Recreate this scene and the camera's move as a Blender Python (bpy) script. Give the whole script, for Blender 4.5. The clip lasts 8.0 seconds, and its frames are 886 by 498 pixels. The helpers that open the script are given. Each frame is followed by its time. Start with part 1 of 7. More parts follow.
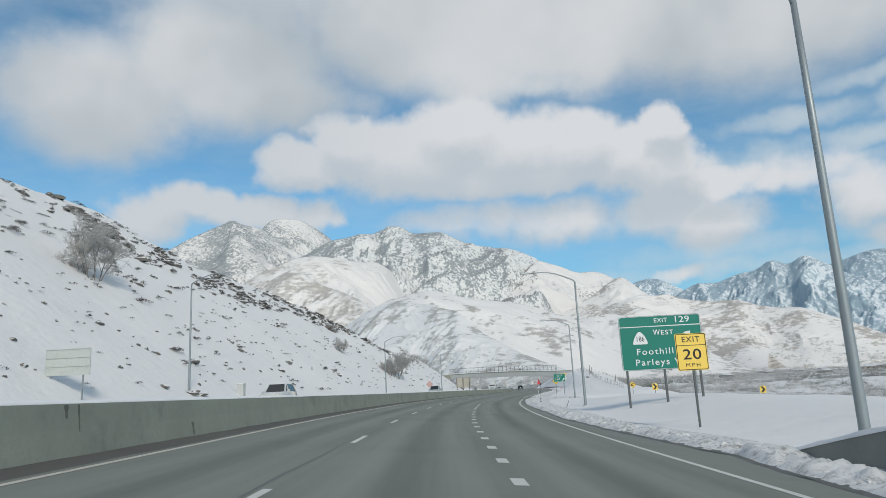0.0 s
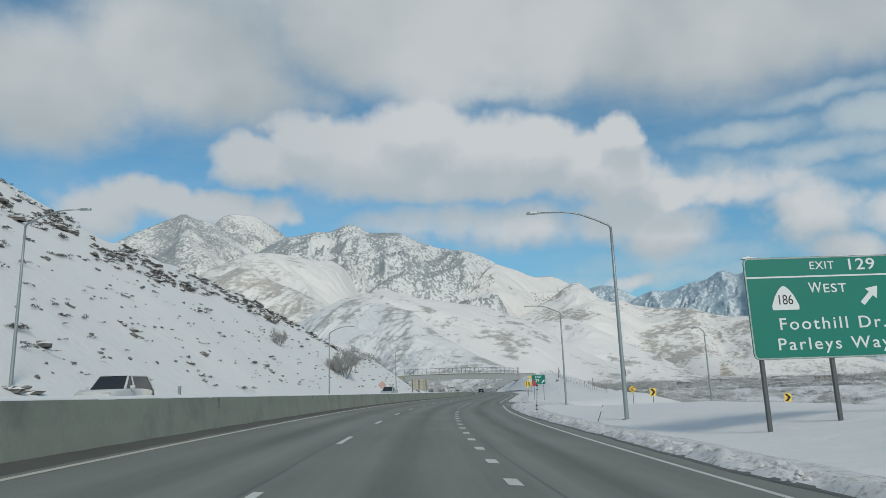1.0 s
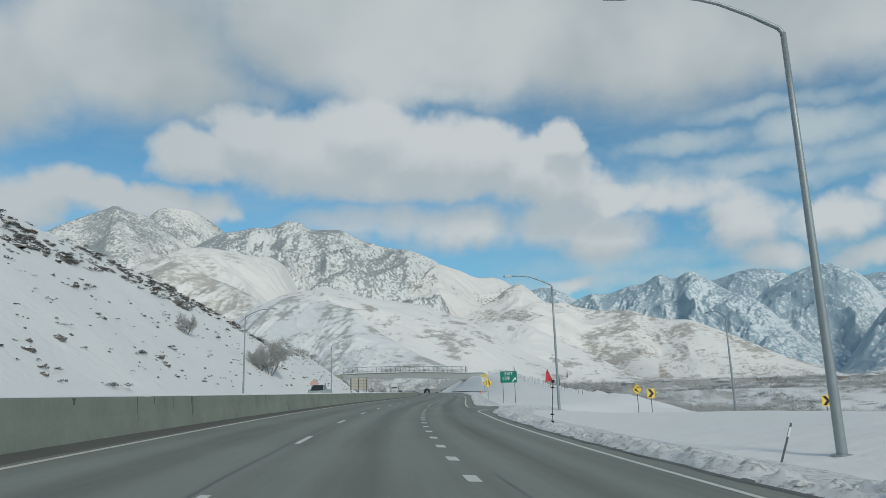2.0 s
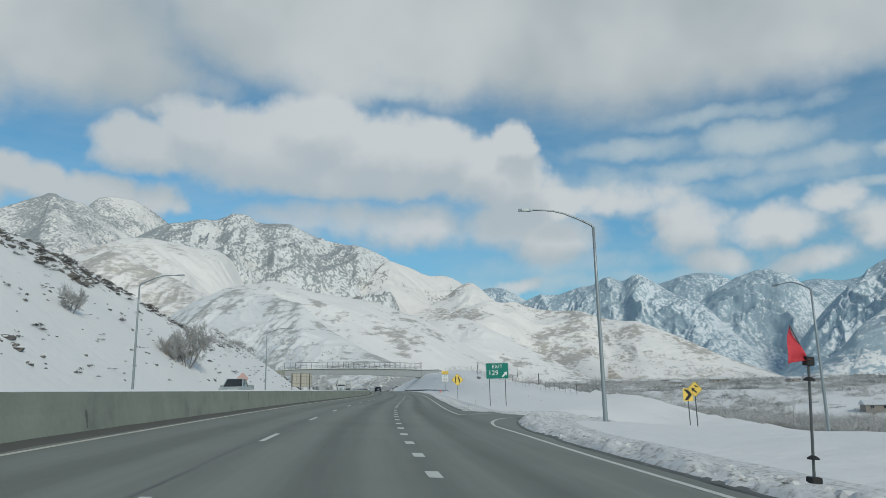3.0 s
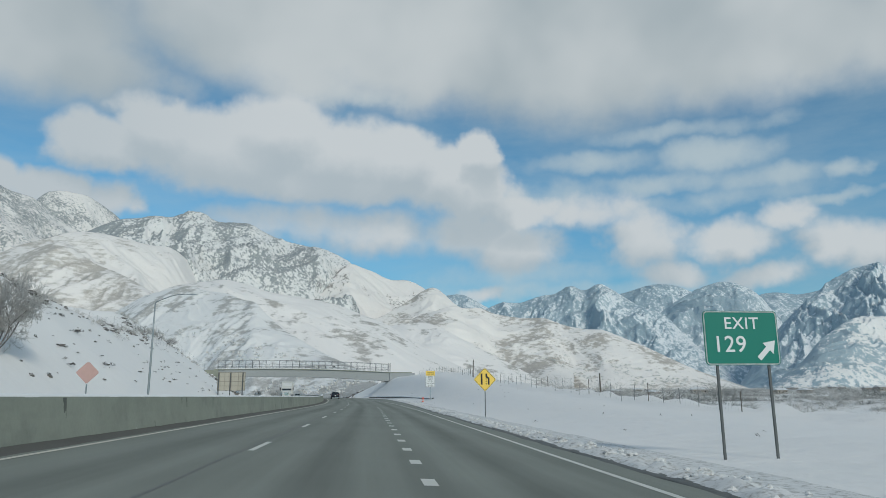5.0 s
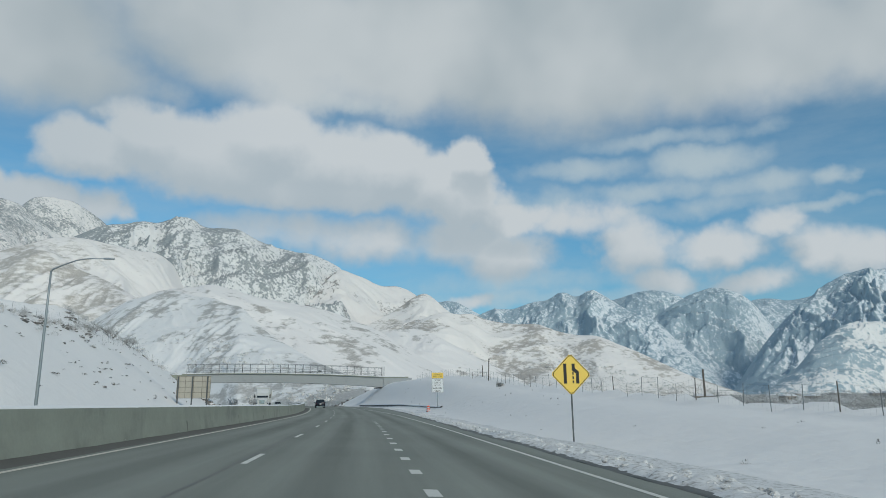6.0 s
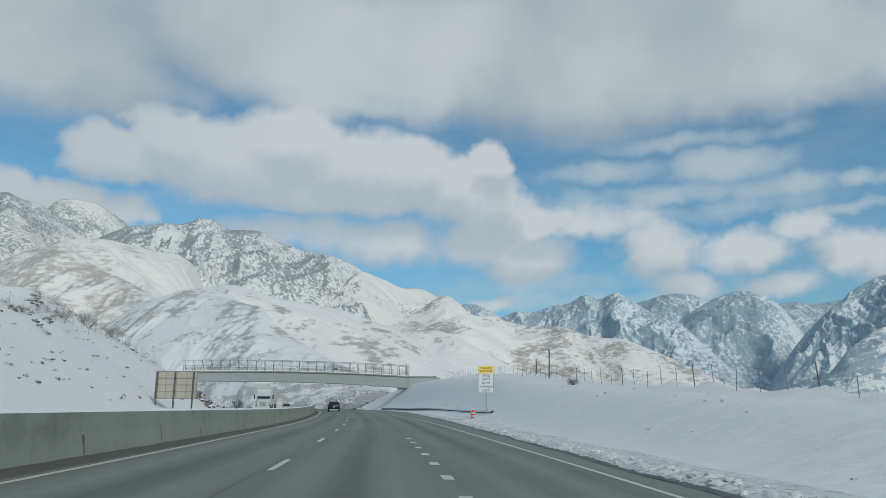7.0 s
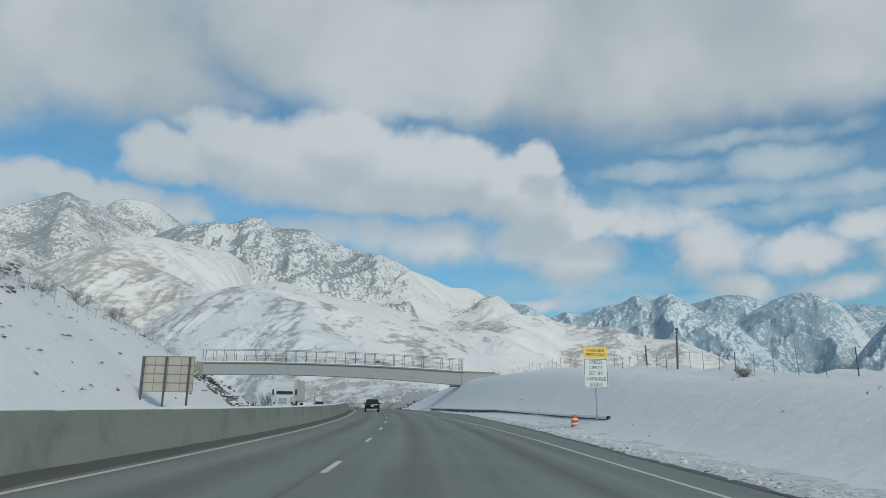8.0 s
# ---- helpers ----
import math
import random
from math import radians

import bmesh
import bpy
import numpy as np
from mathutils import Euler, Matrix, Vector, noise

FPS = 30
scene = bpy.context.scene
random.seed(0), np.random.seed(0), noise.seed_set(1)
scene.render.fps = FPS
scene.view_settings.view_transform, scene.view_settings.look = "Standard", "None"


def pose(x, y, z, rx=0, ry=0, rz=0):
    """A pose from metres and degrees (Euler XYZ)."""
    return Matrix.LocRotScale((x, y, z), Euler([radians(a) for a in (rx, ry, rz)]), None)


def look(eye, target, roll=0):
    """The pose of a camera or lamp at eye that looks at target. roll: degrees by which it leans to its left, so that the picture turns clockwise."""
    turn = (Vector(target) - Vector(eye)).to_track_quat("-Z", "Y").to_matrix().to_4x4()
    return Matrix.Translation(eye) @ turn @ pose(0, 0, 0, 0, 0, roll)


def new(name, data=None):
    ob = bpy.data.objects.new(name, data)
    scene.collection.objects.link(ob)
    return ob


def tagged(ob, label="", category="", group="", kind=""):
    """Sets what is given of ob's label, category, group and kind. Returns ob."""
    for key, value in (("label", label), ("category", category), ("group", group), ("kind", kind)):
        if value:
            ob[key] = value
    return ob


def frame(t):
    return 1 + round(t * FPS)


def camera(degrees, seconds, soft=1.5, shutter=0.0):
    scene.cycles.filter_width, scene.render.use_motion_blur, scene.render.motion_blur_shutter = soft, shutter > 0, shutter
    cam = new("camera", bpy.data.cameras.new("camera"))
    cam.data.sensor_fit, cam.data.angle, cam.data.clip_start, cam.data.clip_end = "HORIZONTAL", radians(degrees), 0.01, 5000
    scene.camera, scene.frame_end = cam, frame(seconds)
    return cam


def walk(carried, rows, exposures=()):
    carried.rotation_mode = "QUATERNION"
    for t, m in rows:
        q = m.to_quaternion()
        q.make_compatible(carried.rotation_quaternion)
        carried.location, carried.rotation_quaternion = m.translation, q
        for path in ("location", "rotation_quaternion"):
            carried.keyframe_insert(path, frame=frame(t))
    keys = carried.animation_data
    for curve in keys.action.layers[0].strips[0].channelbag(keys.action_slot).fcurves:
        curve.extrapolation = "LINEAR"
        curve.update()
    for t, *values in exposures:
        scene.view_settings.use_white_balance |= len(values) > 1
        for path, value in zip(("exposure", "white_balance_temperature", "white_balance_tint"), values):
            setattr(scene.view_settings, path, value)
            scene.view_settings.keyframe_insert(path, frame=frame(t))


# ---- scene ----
cam = camera(65.1, 8.0, 0.65)
PATH = [
    (0, (0.890, 0.000, 1.359), (1.016, 48.947, 11.565), -2.87),
    (0.5, (0.464, 12.287, 1.408), (2.246, 61.192, 11.664), -2.54),
    (1, (0.314, 24.587, 1.440), (3.542, 73.417, 11.697), -1.94),
    (1.5, (0.515, 36.899, 1.463), (5.712, 85.563, 11.701), -1.83),
    (3, (2.829, 73.920, 1.539), (13.622, 121.704, 11.549), -1.15),
    (3.5, (4.001, 86.291, 1.575), (15.889, 133.817, 11.574), -0.97),
    (4, (5.443, 98.678, 1.619), (18.109, 145.970, 11.770), -0.85),
    (4.5, (7.230, 111.082, 1.668), (20.238, 158.256, 11.936), -0.47),
    (6, (13.491, 148.402, 1.841), (27.527, 195.119, 12.820), -0.59),
    (6.5, (15.521, 160.881, 1.901), (29.235, 207.659, 13.024), -0.42),
    (7, (17.721, 173.380, 1.959), (30.311, 220.451, 13.174), -0.19),
    (7.5, (19.621, 185.900, 2.014), (30.523, 233.393, 13.219), 0.55),
    (8, (21.707, 198.441, 2.067), (30.975, 246.276, 13.290), 0.80),
]
walk(cam, [(t, look(eye, target, roll)) for t, eye, target, roll in PATH],
     exposures=[(0.0, 0.0, 6230, 5), (0.5, -0.17, 6190, 3), (1.0, -0.23, 6160, 2), (1.5, -0.25, 6130, 0), (3.0, -0.22, 6100, 0), (8.0, -0.26, 5960, 0)])

# ---- sky, sun ----
SUN_AZ, SUN_EL = 163.0, 32.0     # bearing clockwise from +y, height, degrees
world = bpy.data.worlds.new("winter_sky")
scene.world = world
world.use_nodes = True


class Nodes:
    """A short hand for building node trees."""

    def __init__(self, tree):
        self.tree = tree
        tree.nodes.clear()

    def add(self, kind):
        return self.tree.nodes.new(kind)

    def put(self, socket, value):
        if isinstance(value, bpy.types.NodeSocket):
            self.tree.links.new(value, socket)
        elif value is not None:
            socket.default_value = value

    def math(self, op, a, b=None, c=None, clamp=False):
        node = self.add("ShaderNodeMath")
        node.operation, node.use_clamp = op, clamp
        for socket, value in zip(node.inputs, (a, b, c)):
            self.put(socket, value)
        return node.outputs[0]

    def vec(self, op, a, b=None, c=None):
        node = self.add("ShaderNodeVectorMath")
        node.operation = op
        for socket, value in zip(node.inputs, (a, b, c)):
            self.put(socket, value)
        return node.outputs["Value"] if op in ("DOT_PRODUCT", "LENGTH") else node.outputs[0]

    def noise(self, vector, scale, detail=4.0, rough=0.55, colour=False, warp=0.0):
        node = self.add("ShaderNodeTexNoise")
        self.put(node.inputs["Vector"], vector)
        for name, value in (("Scale", scale), ("Detail", detail), ("Roughness", rough), ("Distortion", warp)):
            node.inputs[name].default_value = value
        return node.outputs["Color" if colour else "Fac"]

    def remap(self, value, a, b, to0=0.0, to1=1.0, smooth=True):
        node = self.add("ShaderNodeMapRange")
        node.interpolation_type = "SMOOTHSTEP" if smooth else "LINEAR"
        for socket, v in zip(node.inputs, (value, a, b, to0, to1)):
            self.put(socket, v)
        return node.outputs[0]

    def mix(self, fac, a, b, blend="MIX"):
        node = self.add("ShaderNodeMix")
        node.data_type, node.blend_type = "RGBA", blend
        for socket, value in ((node.inputs[0], fac), (node.inputs[6], a), (node.inputs[7], b)):
            self.put(socket, (*value, 1) if isinstance(value, tuple) and len(value) == 3 else value)
        return node.outputs[2]


# Clouds: soft ellipses at bearing, height (degrees), half width, half height, thickness.
CLOUD_BANK = [(-17.6, 25.8, 9.1, 4.6, 0.95), (-27.5, 22.7, 7.3, 4.3, 0.9), (-12.8, 24, 6.4, 2.4, 0.7), (2, 29.3, 12.4, 4.9, 1), (16.1, 28.9, 14.9, 5.1, 1), (29.1, 28.5, 15.5, 6.4, 1),
              (40, 27.5, 9.6, 5.5, 0.95), (47, 25.5, 5.5, 3.2, 0.8), (53, 25.3, 7.1, 3.8, 0.7), (4.1, 25.4, 5.3, 1.7, 0.5)]
CUMULUS = [(-11, 19, 4.2, 2, 0.85), (-7.6, 20.7, 3.2, 2.3, 0.95), (-2.2, 19.4, 8.4, 3.2, 0.95), (1.6, 21.2, 5.6, 2.9, 1), (6.6, 19.6, 5.8, 3.1, 1), (11.7, 19.4, 4.4, 2.8, 1),
           (15.9, 17.8, 5.3, 2.8, 0.95), (19.4, 19.4, 2.1, 2, 0.95), (18.3, 16.6, 4.1, 2.5, 0.9), (22.1, 15, 3.1, 1.3, 0.6), (6.2, 17.3, 10.8, 1.8, 0.7), (21.7, 12.1, 4.144, 2.016, 0.51),
           (18.7, 13.3, 4.256, 1.792, 0.41), (-17.5, 15.4, 2.1, 1.5, 0.7), (-14, 15.1, 3, 1.8, 0.75), (-10.7, 15, 2.2, 1.3, 0.55), (4.4, 14.1, 7, 1.4, 0.36), (10.5, 13.4, 5.2, 1.9, 0.4),
           (-20.7, 15.5, 2.9, 1.5, 0.6), (-23.7, 14.2, 3.2, 1.8, 0.6), (28.1, 14.8, 3.8, 1.3, 0.5), (33.1, 12, 2.912, 1.904, 0.48), (31.6, 13.2, 2.464, 1.344, 0.41), (39.1, 11.6, 3.136, 1.456, 0.48),
           (43.2, 13, 2.128, 1.008, 0.41), (46.2, 10.8, 3.024, 1.568, 0.51), (49.2, 10.1, 2.912, 1.568, 0.48), (35.2, 9.4, 2.8, 1, 0.45), (41.4, 8.9, 3, 0.9, 0.42), (18, 8.2, 1.8, 0.6, 0.35)]
WISPS = [(38.5, 18.3, 4.8, 1.5, 0.6), (34.1, 16.5, 5.6, 1, 0.5), (28.4, 18.7, 5.4, 0.8, 0.3), (42.3, 16, 4.2, 1.1, 0.45), (48.1, 15.9, 1.6, 0.9, 0.55),
         (47.6, 13.9, 3.4, 0.5, 0.4), (25.4, 16.2, 5.6, 1, 0.35), (36.5, 14.8, 8.3, 0.8, 0.28), (23.2, 9.7, 7.4, 0.9, 0.22), (37.1, 20.4, 6.8, 0.6, 0.3), (8, 24.3, 5.4, 0.7, 0.35),
         (25, 8.4, 11.7, 0.7, 0.25)]


def build_sky():
    n = Nodes(world.node_tree)
    ray = n.add("ShaderNodeTexCoord").outputs["Generated"]
    part3 = n.add("ShaderNodeSeparateXYZ")
    n.put(part3.inputs[0], ray)
    bearing = n.math("DEGREES", n.math("ARCTAN2", part3.outputs[0], part3.outputs[1]))
    height = n.math("DEGREES", n.math("ARCSINE", part3.outputs[2]))
    at = n.add("ShaderNodeCombineXYZ")
    n.put(at.inputs[0], bearing)
    n.put(at.inputs[1], height)
    wobble = n.vec("SUBTRACT", n.noise(ray, 6.0, 6.0, 0.6, True), (0.5, 0.5, 0.5))
    billow = n.vec("SUBTRACT", n.noise(ray, 24.0, 3.0, 0.5, True), (0.5, 0.5, 0.5))
    here = n.vec("MULTIPLY_ADD", wobble, (4.6, 2.8, 0.0), at.outputs[0])
    here = n.vec("MULTIPLY_ADD", billow, (2.4, 1.5, 0.0), here)

    def field(blobs, point, lift=0.0):
        total = None
        for a, e, sx, sy, w in blobs:
            q = n.vec("MULTIPLY_ADD", point, (1 / sx, 1 / sy, 0.0), (-a / sx, -(e - lift) / sy, 0.0))
            v = n.math("MULTIPLY_ADD", n.vec("DOT_PRODUCT", q, q), -w, w)
            total = v if total is None else n.math("SMOOTH_MAX", total, v, 0.25)
        return total
    puff = n.noise(ray, 15.0, 5.0, 0.52)
    fluff = n.math("MULTIPLY_ADD", puff, 1.0, -0.5)
    bank_d = n.math("ADD", field(CLOUD_BANK, here), n.math("MULTIPLY", fluff, 0.6))
    cum_d = n.math("ADD", n.math("ADD", field(CUMULUS, here), fluff), 0.14)
    low_d = n.math("ADD", n.math("ADD", field(CUMULUS, here, 2.3), fluff), 0.14)
    wisp_d = n.math("ADD", field(WISPS, here), fluff)
    bank_a = n.remap(bank_d, -0.75, 0.62)
    cum_a = n.remap(cum_d, -0.24, 0.60)
    wisp_a = n.math("MULTIPLY", n.remap(wisp_d, -0.3, 0.7), 0.8)
    # the rest of the sky, all round and overhead, is broken cloud
    rest = n.math("MULTIPLY", n.remap(n.noise(ray, 2.2, 6.0, 0.6), 0.43, 0.66),
                  n.math("MAXIMUM", n.remap(height, 24.0, 34.0), n.remap(n.math("ABSOLUTE", n.math("SUBTRACT", bearing, 8.0)), 45.0, 62.0)))
    sky = n.add("ShaderNodeTexSky")
    sky.sky_type, sky.sun_disc, sky.sun_elevation, sky.sun_rotation = "NISHITA", False, radians(SUN_EL), radians(SUN_AZ)
    sky.altitude, sky.air_density, sky.dust_density, sky.ozone_density = 1450.0, 1.0, 0.25, 2.2
    sky_c = n.mix(1.0, sky.outputs[0], (0.086, 0.126, 0.124), "MULTIPLY")
    low_air = n.remap(height, 3.0, 17.0, 0.74, 1.0)       # the clear air thins out behind the mountains
    sky_c = n.mix(1.0, sky_c, low_air, "MULTIPLY")
    lit = n.math("MULTIPLY", n.remap(n.math("SUBTRACT", cum_d, low_d), -0.45, 0.65), n.remap(bearing, -16.0, 4.0, 0.45, 1.0))
    shade = n.noise(ray, 5.0, 3.0, 0.5)
    cum_c = n.mix(lit, (0.535, 0.555, 0.59), (0.725, 0.70, 0.71))
    bank_c = n.mix(n.remap(shade, 0.3, 0.75), (0.485, 0.505, 0.53), (0.675, 0.66, 0.668))
    c = n.mix(n.math("MULTIPLY", rest, 0.95), sky_c, bank_c)
    veil = n.remap(n.noise(n.vec("MULTIPLY", at.outputs[0], (0.05, 0.16, 0.0)), 1.6, 6.0, 0.6), 0.25, 0.75, 0.02, 0.30)
    c = n.mix(veil, c, (0.52, 0.58, 0.62))
    c = n.mix(wisp_a, c, (0.60, 0.635, 0.66))
    c = n.mix(n.math("MULTIPLY", bank_a, 0.96), c, bank_c)
    c = n.mix(n.math("MULTIPLY", cum_a, 0.96), c, cum_c)
    back = n.add("ShaderNodeBackground")
    n.put(back.inputs[0], c)
    back.inputs[1].default_value = 1.0
    n.put(n.add("ShaderNodeOutputWorld").inputs[0], back.outputs[0])


build_sky()
sun = new("sun", bpy.data.lights.new("sun", "SUN"))
sun.data.energy, sun.data.angle, sun.data.color = 2.0, radians(14), (1.0, 0.85, 0.69)
sun_way = Vector((math.sin(radians(SUN_AZ)) * math.cos(radians(SUN_EL)), math.cos(radians(SUN_AZ)) * math.cos(radians(SUN_EL)), math.sin(radians(SUN_EL))))
sun.matrix_world = Matrix.Translation((0, 0, 60)) @ sun_way.to_track_quat("Z", "Y").to_matrix().to_4x4()
scene.view_settings.exposure = 0.0



# ---- materials ----
def material(name, base, rough=0.7, metal=0.0, vary=0.08, scale=3.0, fine=40.0, bump=0.0, bump_scale=30.0, bump_deep=0.02, spec=0.5, dirt=None, dirt_at=(0.55, 0.75), dirt_scale=1.2):
    """A painted or plain surface with variation at two scales, fine relief and stains."""
    m = bpy.data.materials.new(name)
    m.use_nodes = True
    n = Nodes(m.node_tree)
    where = n.add("ShaderNodeTexCoord").outputs["Object"]
    big, small = n.noise(where, scale, 5.0), n.noise(where, fine, 3.0)
    tone = n.math("ADD", n.math("MULTIPLY_ADD", big, 2 * vary, 1 - vary), n.math("MULTIPLY_ADD", small, vary, -vary / 2))
    c = n.mix(1.0, (*base, 1.0), tone, "MULTIPLY")
    if dirt:
        c = n.mix(n.remap(n.noise(where, dirt_scale, 6.0, 0.65), *dirt_at), c, (*dirt, 1.0))
    p = n.add("ShaderNodeBsdfPrincipled")
    n.put(p.inputs["Base Color"], c)
    n.put(p.inputs["Roughness"], n.math("MULTIPLY_ADD", small, 0.2, rough - 0.1, clamp=True))
    p.inputs["Metallic"].default_value = metal
    p.inputs["Specular IOR Level"].default_value = spec
    if bump:
        b = n.add("ShaderNodeBump")
        b.inputs["Strength"].default_value = bump
        b.inputs["Distance"].default_value = bump_deep
        n.put(b.inputs["Height"], n.noise(where, bump_scale, 5.0, 0.6))
        n.put(p.inputs["Normal"], b.outputs[0])
    n.put(n.add("ShaderNodeOutputMaterial").inputs[0], p.outputs[0])
    return m


def snow_material(name, veg=None, veg_at=(0.56, 0.64), veg_scale=0.1, streak=(1.0, 1.0, 1.0), patch_scale=0.012, patch=0.35, tint=(0.83, 0.815, 0.805), bump=0.5, bump_scale=0.6,
                  bump_far=0.3, fine_veg=0.45, rock=None, rock_at=(0.5, 0.75), cover_map=False, rock_mottle=0.9, aspect=None, rise=0.0):
    """Snow cover; veg: the colour of the brush, grass or trees that stick out of it, in patches; rock: bare steep faces."""
    m = bpy.data.materials.new(name)
    m.use_nodes = True
    n = Nodes(m.node_tree)
    where = n.add("ShaderNodeTexCoord").outputs["Object"]
    c = n.mix(n.noise(where, 0.05, 6.0), (tint[0] * 0.93, tint[1] * 0.95, tint[2] * 0.97, 1), (*tint, 1))
    p = n.add("ShaderNodeBsdfPrincipled")
    if veg:
        stretched = n.vec("MULTIPLY", where, streak)
        spots = n.noise(stretched, veg_scale, 7.0, 0.68)
        patches = n.noise(where, patch_scale, 5.0, 0.6)
        cover = n.math("ADD", n.math("MULTIPLY", spots, 1 - patch), n.math("MULTIPLY", patches, patch))
        if aspect:          # more growth with height and on faces this way, painting in their shade
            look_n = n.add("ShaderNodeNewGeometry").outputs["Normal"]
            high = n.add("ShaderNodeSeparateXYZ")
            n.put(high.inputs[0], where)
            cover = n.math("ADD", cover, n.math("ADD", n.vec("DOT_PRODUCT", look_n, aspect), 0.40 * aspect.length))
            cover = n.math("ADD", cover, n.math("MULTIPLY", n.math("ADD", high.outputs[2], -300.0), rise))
        if cover_map:
            growth = n.add("ShaderNodeAttribute")
            growth.attribute_name = "growth"
            cover = n.math("ADD", cover, n.math("MULTIPLY_ADD", growth.outputs["Fac"], 0.16, -0.16))
        mask = n.remap(cover, *veg_at)
        twigs = n.noise(where, veg_scale * 6, 3.0, 0.6)
        tone = n.mix(twigs, tuple(v * 0.55 for v in veg), tuple(v * 1.5 for v in veg))
        c = n.mix(n.math("MULTIPLY", mask, n.remap(twigs, 0.2, 0.7, fine_veg, 1.0)), c, tone)
    if rock:
        up = n.add("ShaderNodeSeparateXYZ")
        n.put(up.inputs[0], n.add("ShaderNodeNewGeometry").outputs["Normal"])
        steep = n.math("ADD", n.math("SUBTRACT", 1.0, up.outputs[2]), n.math("MULTIPLY_ADD", n.noise(where, veg_scale * 2, 6.0, 0.7), rock_mottle, -0.5 * rock_mottle))
        c = n.mix(n.remap(steep, *rock_at), c, n.mix(n.noise(where, veg_scale * 8, 4.0), tuple(v * 0.5 for v in rock), rock))
    n.put(p.inputs["Base Color"], c)
    p.inputs["Roughness"].default_value = 0.75
    p.inputs["Specular IOR Level"].default_value = 0.25
    b = n.add("ShaderNodeBump")
    b.inputs["Strength"].default_value = bump
    b.inputs["Distance"].default_value = bump_far
    n.put(b.inputs["Height"], n.noise(where, bump_scale, 6.0, 0.6))
    n.put(p.inputs["Normal"], b.outputs[0])
    n.put(n.add("ShaderNodeOutputMaterial").inputs[0], p.outputs[0])
    return m


def asphalt_material():
    """Salt-dried grey asphalt: wheel tracks along the lanes, aggregate, damp darker edges."""
    m = bpy.data.materials.new("asphalt")
    m.use_nodes = True
    n = Nodes(m.node_tree)
    uv_node = n.add("ShaderNodeUVMap")
    uv_node.uv_map = "road"
    uv = uv_node.outputs[0]       # u: offset, v: station, metres
    where = n.add("ShaderNodeTexCoord").outputs["Object"]
    xyz = n.add("ShaderNodeSeparateXYZ")
    n.put(xyz.inputs[0], uv)
    lane = n.math("FRACT", n.math("MULTIPLY_ADD", xyz.outputs[0], 1 / 3.66, 0.47))
    track = n.math("COSINE", n.math("MULTIPLY", lane, 4 * math.pi))          # two wheel tracks a lane
    oil = n.remap(n.math("ABSOLUTE", n.math("SUBTRACT", lane, 0.5)), 0.0, 0.22, 1.0, 0.0)
    along = n.noise(n.vec("MULTIPLY", uv, (1.2, 0.03, 1.0)), 1.0, 5.0, 0.6)
    blotch = n.noise(where, 0.12, 6.0, 0.6)
    tone = n.math("MULTIPLY_ADD", track, -0.07, 1.03)
    tone = n.math("MULTIPLY_ADD", oil, -0.15, tone)
    tone = n.math("ADD", tone, n.math("MULTIPLY_ADD", along, 0.7, -0.35))
    tone = n.math("ADD", tone, n.math("MULTIPLY_ADD", blotch, 0.4, -0.2))
    grain = n.noise(where, 70.0, 2.0, 0.7)
    tone = n.math("ADD", tone, n.math("MULTIPLY_ADD", grain, 0.35, -0.175))
    damp = n.remap(n.math("ADD", xyz.outputs[0], n.math("MULTIPLY_ADD", n.noise(where, 0.5, 4.0), 1.6, -0.8)), 6.3, 7.2)
    c = n.mix(1.0, (0.206, 0.221, 0.197, 1), tone, "MULTIPLY")
    c = n.mix(damp, c, (0.195, 0.209, 0.186, 1))
    p = n.add("ShaderNodeBsdfPrincipled")
    n.put(p.inputs["Base Color"], c)
    n.put(p.inputs["Roughness"], n.remap(damp, 0.0, 1.0, 0.82, 0.62))
    p.inputs["Specular IOR Level"].default_value = 0.35
    b = n.add("ShaderNodeBump")
    b.inputs["Strength"].default_value, b.inputs["Distance"].default_value = 0.5, 0.01
    n.put(b.inputs["Height"], grain)
    n.put(p.inputs["Normal"], b.outputs[0])
    n.put(n.add("ShaderNodeOutputMaterial").inputs[0], p.outputs[0])
    return m


SNOW_SLOPE = snow_material("snow_slope_with_grass", (0.17, 0.155, 0.135), (0.555, 0.60), 0.5, (0.45, 0.45, 1.6), 0.08, 0.5, bump=0.6, bump_scale=0.5, bump_far=0.35, cover_map=True)
BERM_SNOW = material("ploughed_snow", (0.70, 0.705, 0.71), 0.85, vary=0.16, scale=1.5, fine=9, bump=0.5, bump_scale=16.0, bump_deep=0.04, spec=0.2, dirt=(0.34, 0.335, 0.325), dirt_at=(0.46, 0.70), dirt_scale=5.0)
SLUSH = material("dirty_slush", (0.115, 0.12, 0.115), 0.6, vary=0.25, scale=1.2, fine=10, bump=0.6, bump_scale=12.0, dirt=(0.22, 0.225, 0.225), dirt_at=(0.6, 0.75), dirt_scale=2.2)
GRIT = material("shoulder_grit", (0.10, 0.099, 0.09), 0.8, vary=0.2, scale=0.6, fine=12, bump=0.4, bump_scale=20.0)
CAP_SNOW = material("snow_cap", (0.81, 0.815, 0.825), 0.8, vary=0.06, scale=0.8, fine=9, bump=0.5, bump_scale=4.0, spec=0.2)
ASPHALT = asphalt_material()
LINE_WHITE = material("road_paint_white", (0.62, 0.62, 0.58), 0.6, vary=0.14, scale=1.5, fine=25, dirt=(0.24, 0.25, 0.24), dirt_at=(0.6, 0.8), dirt_scale=3.0)
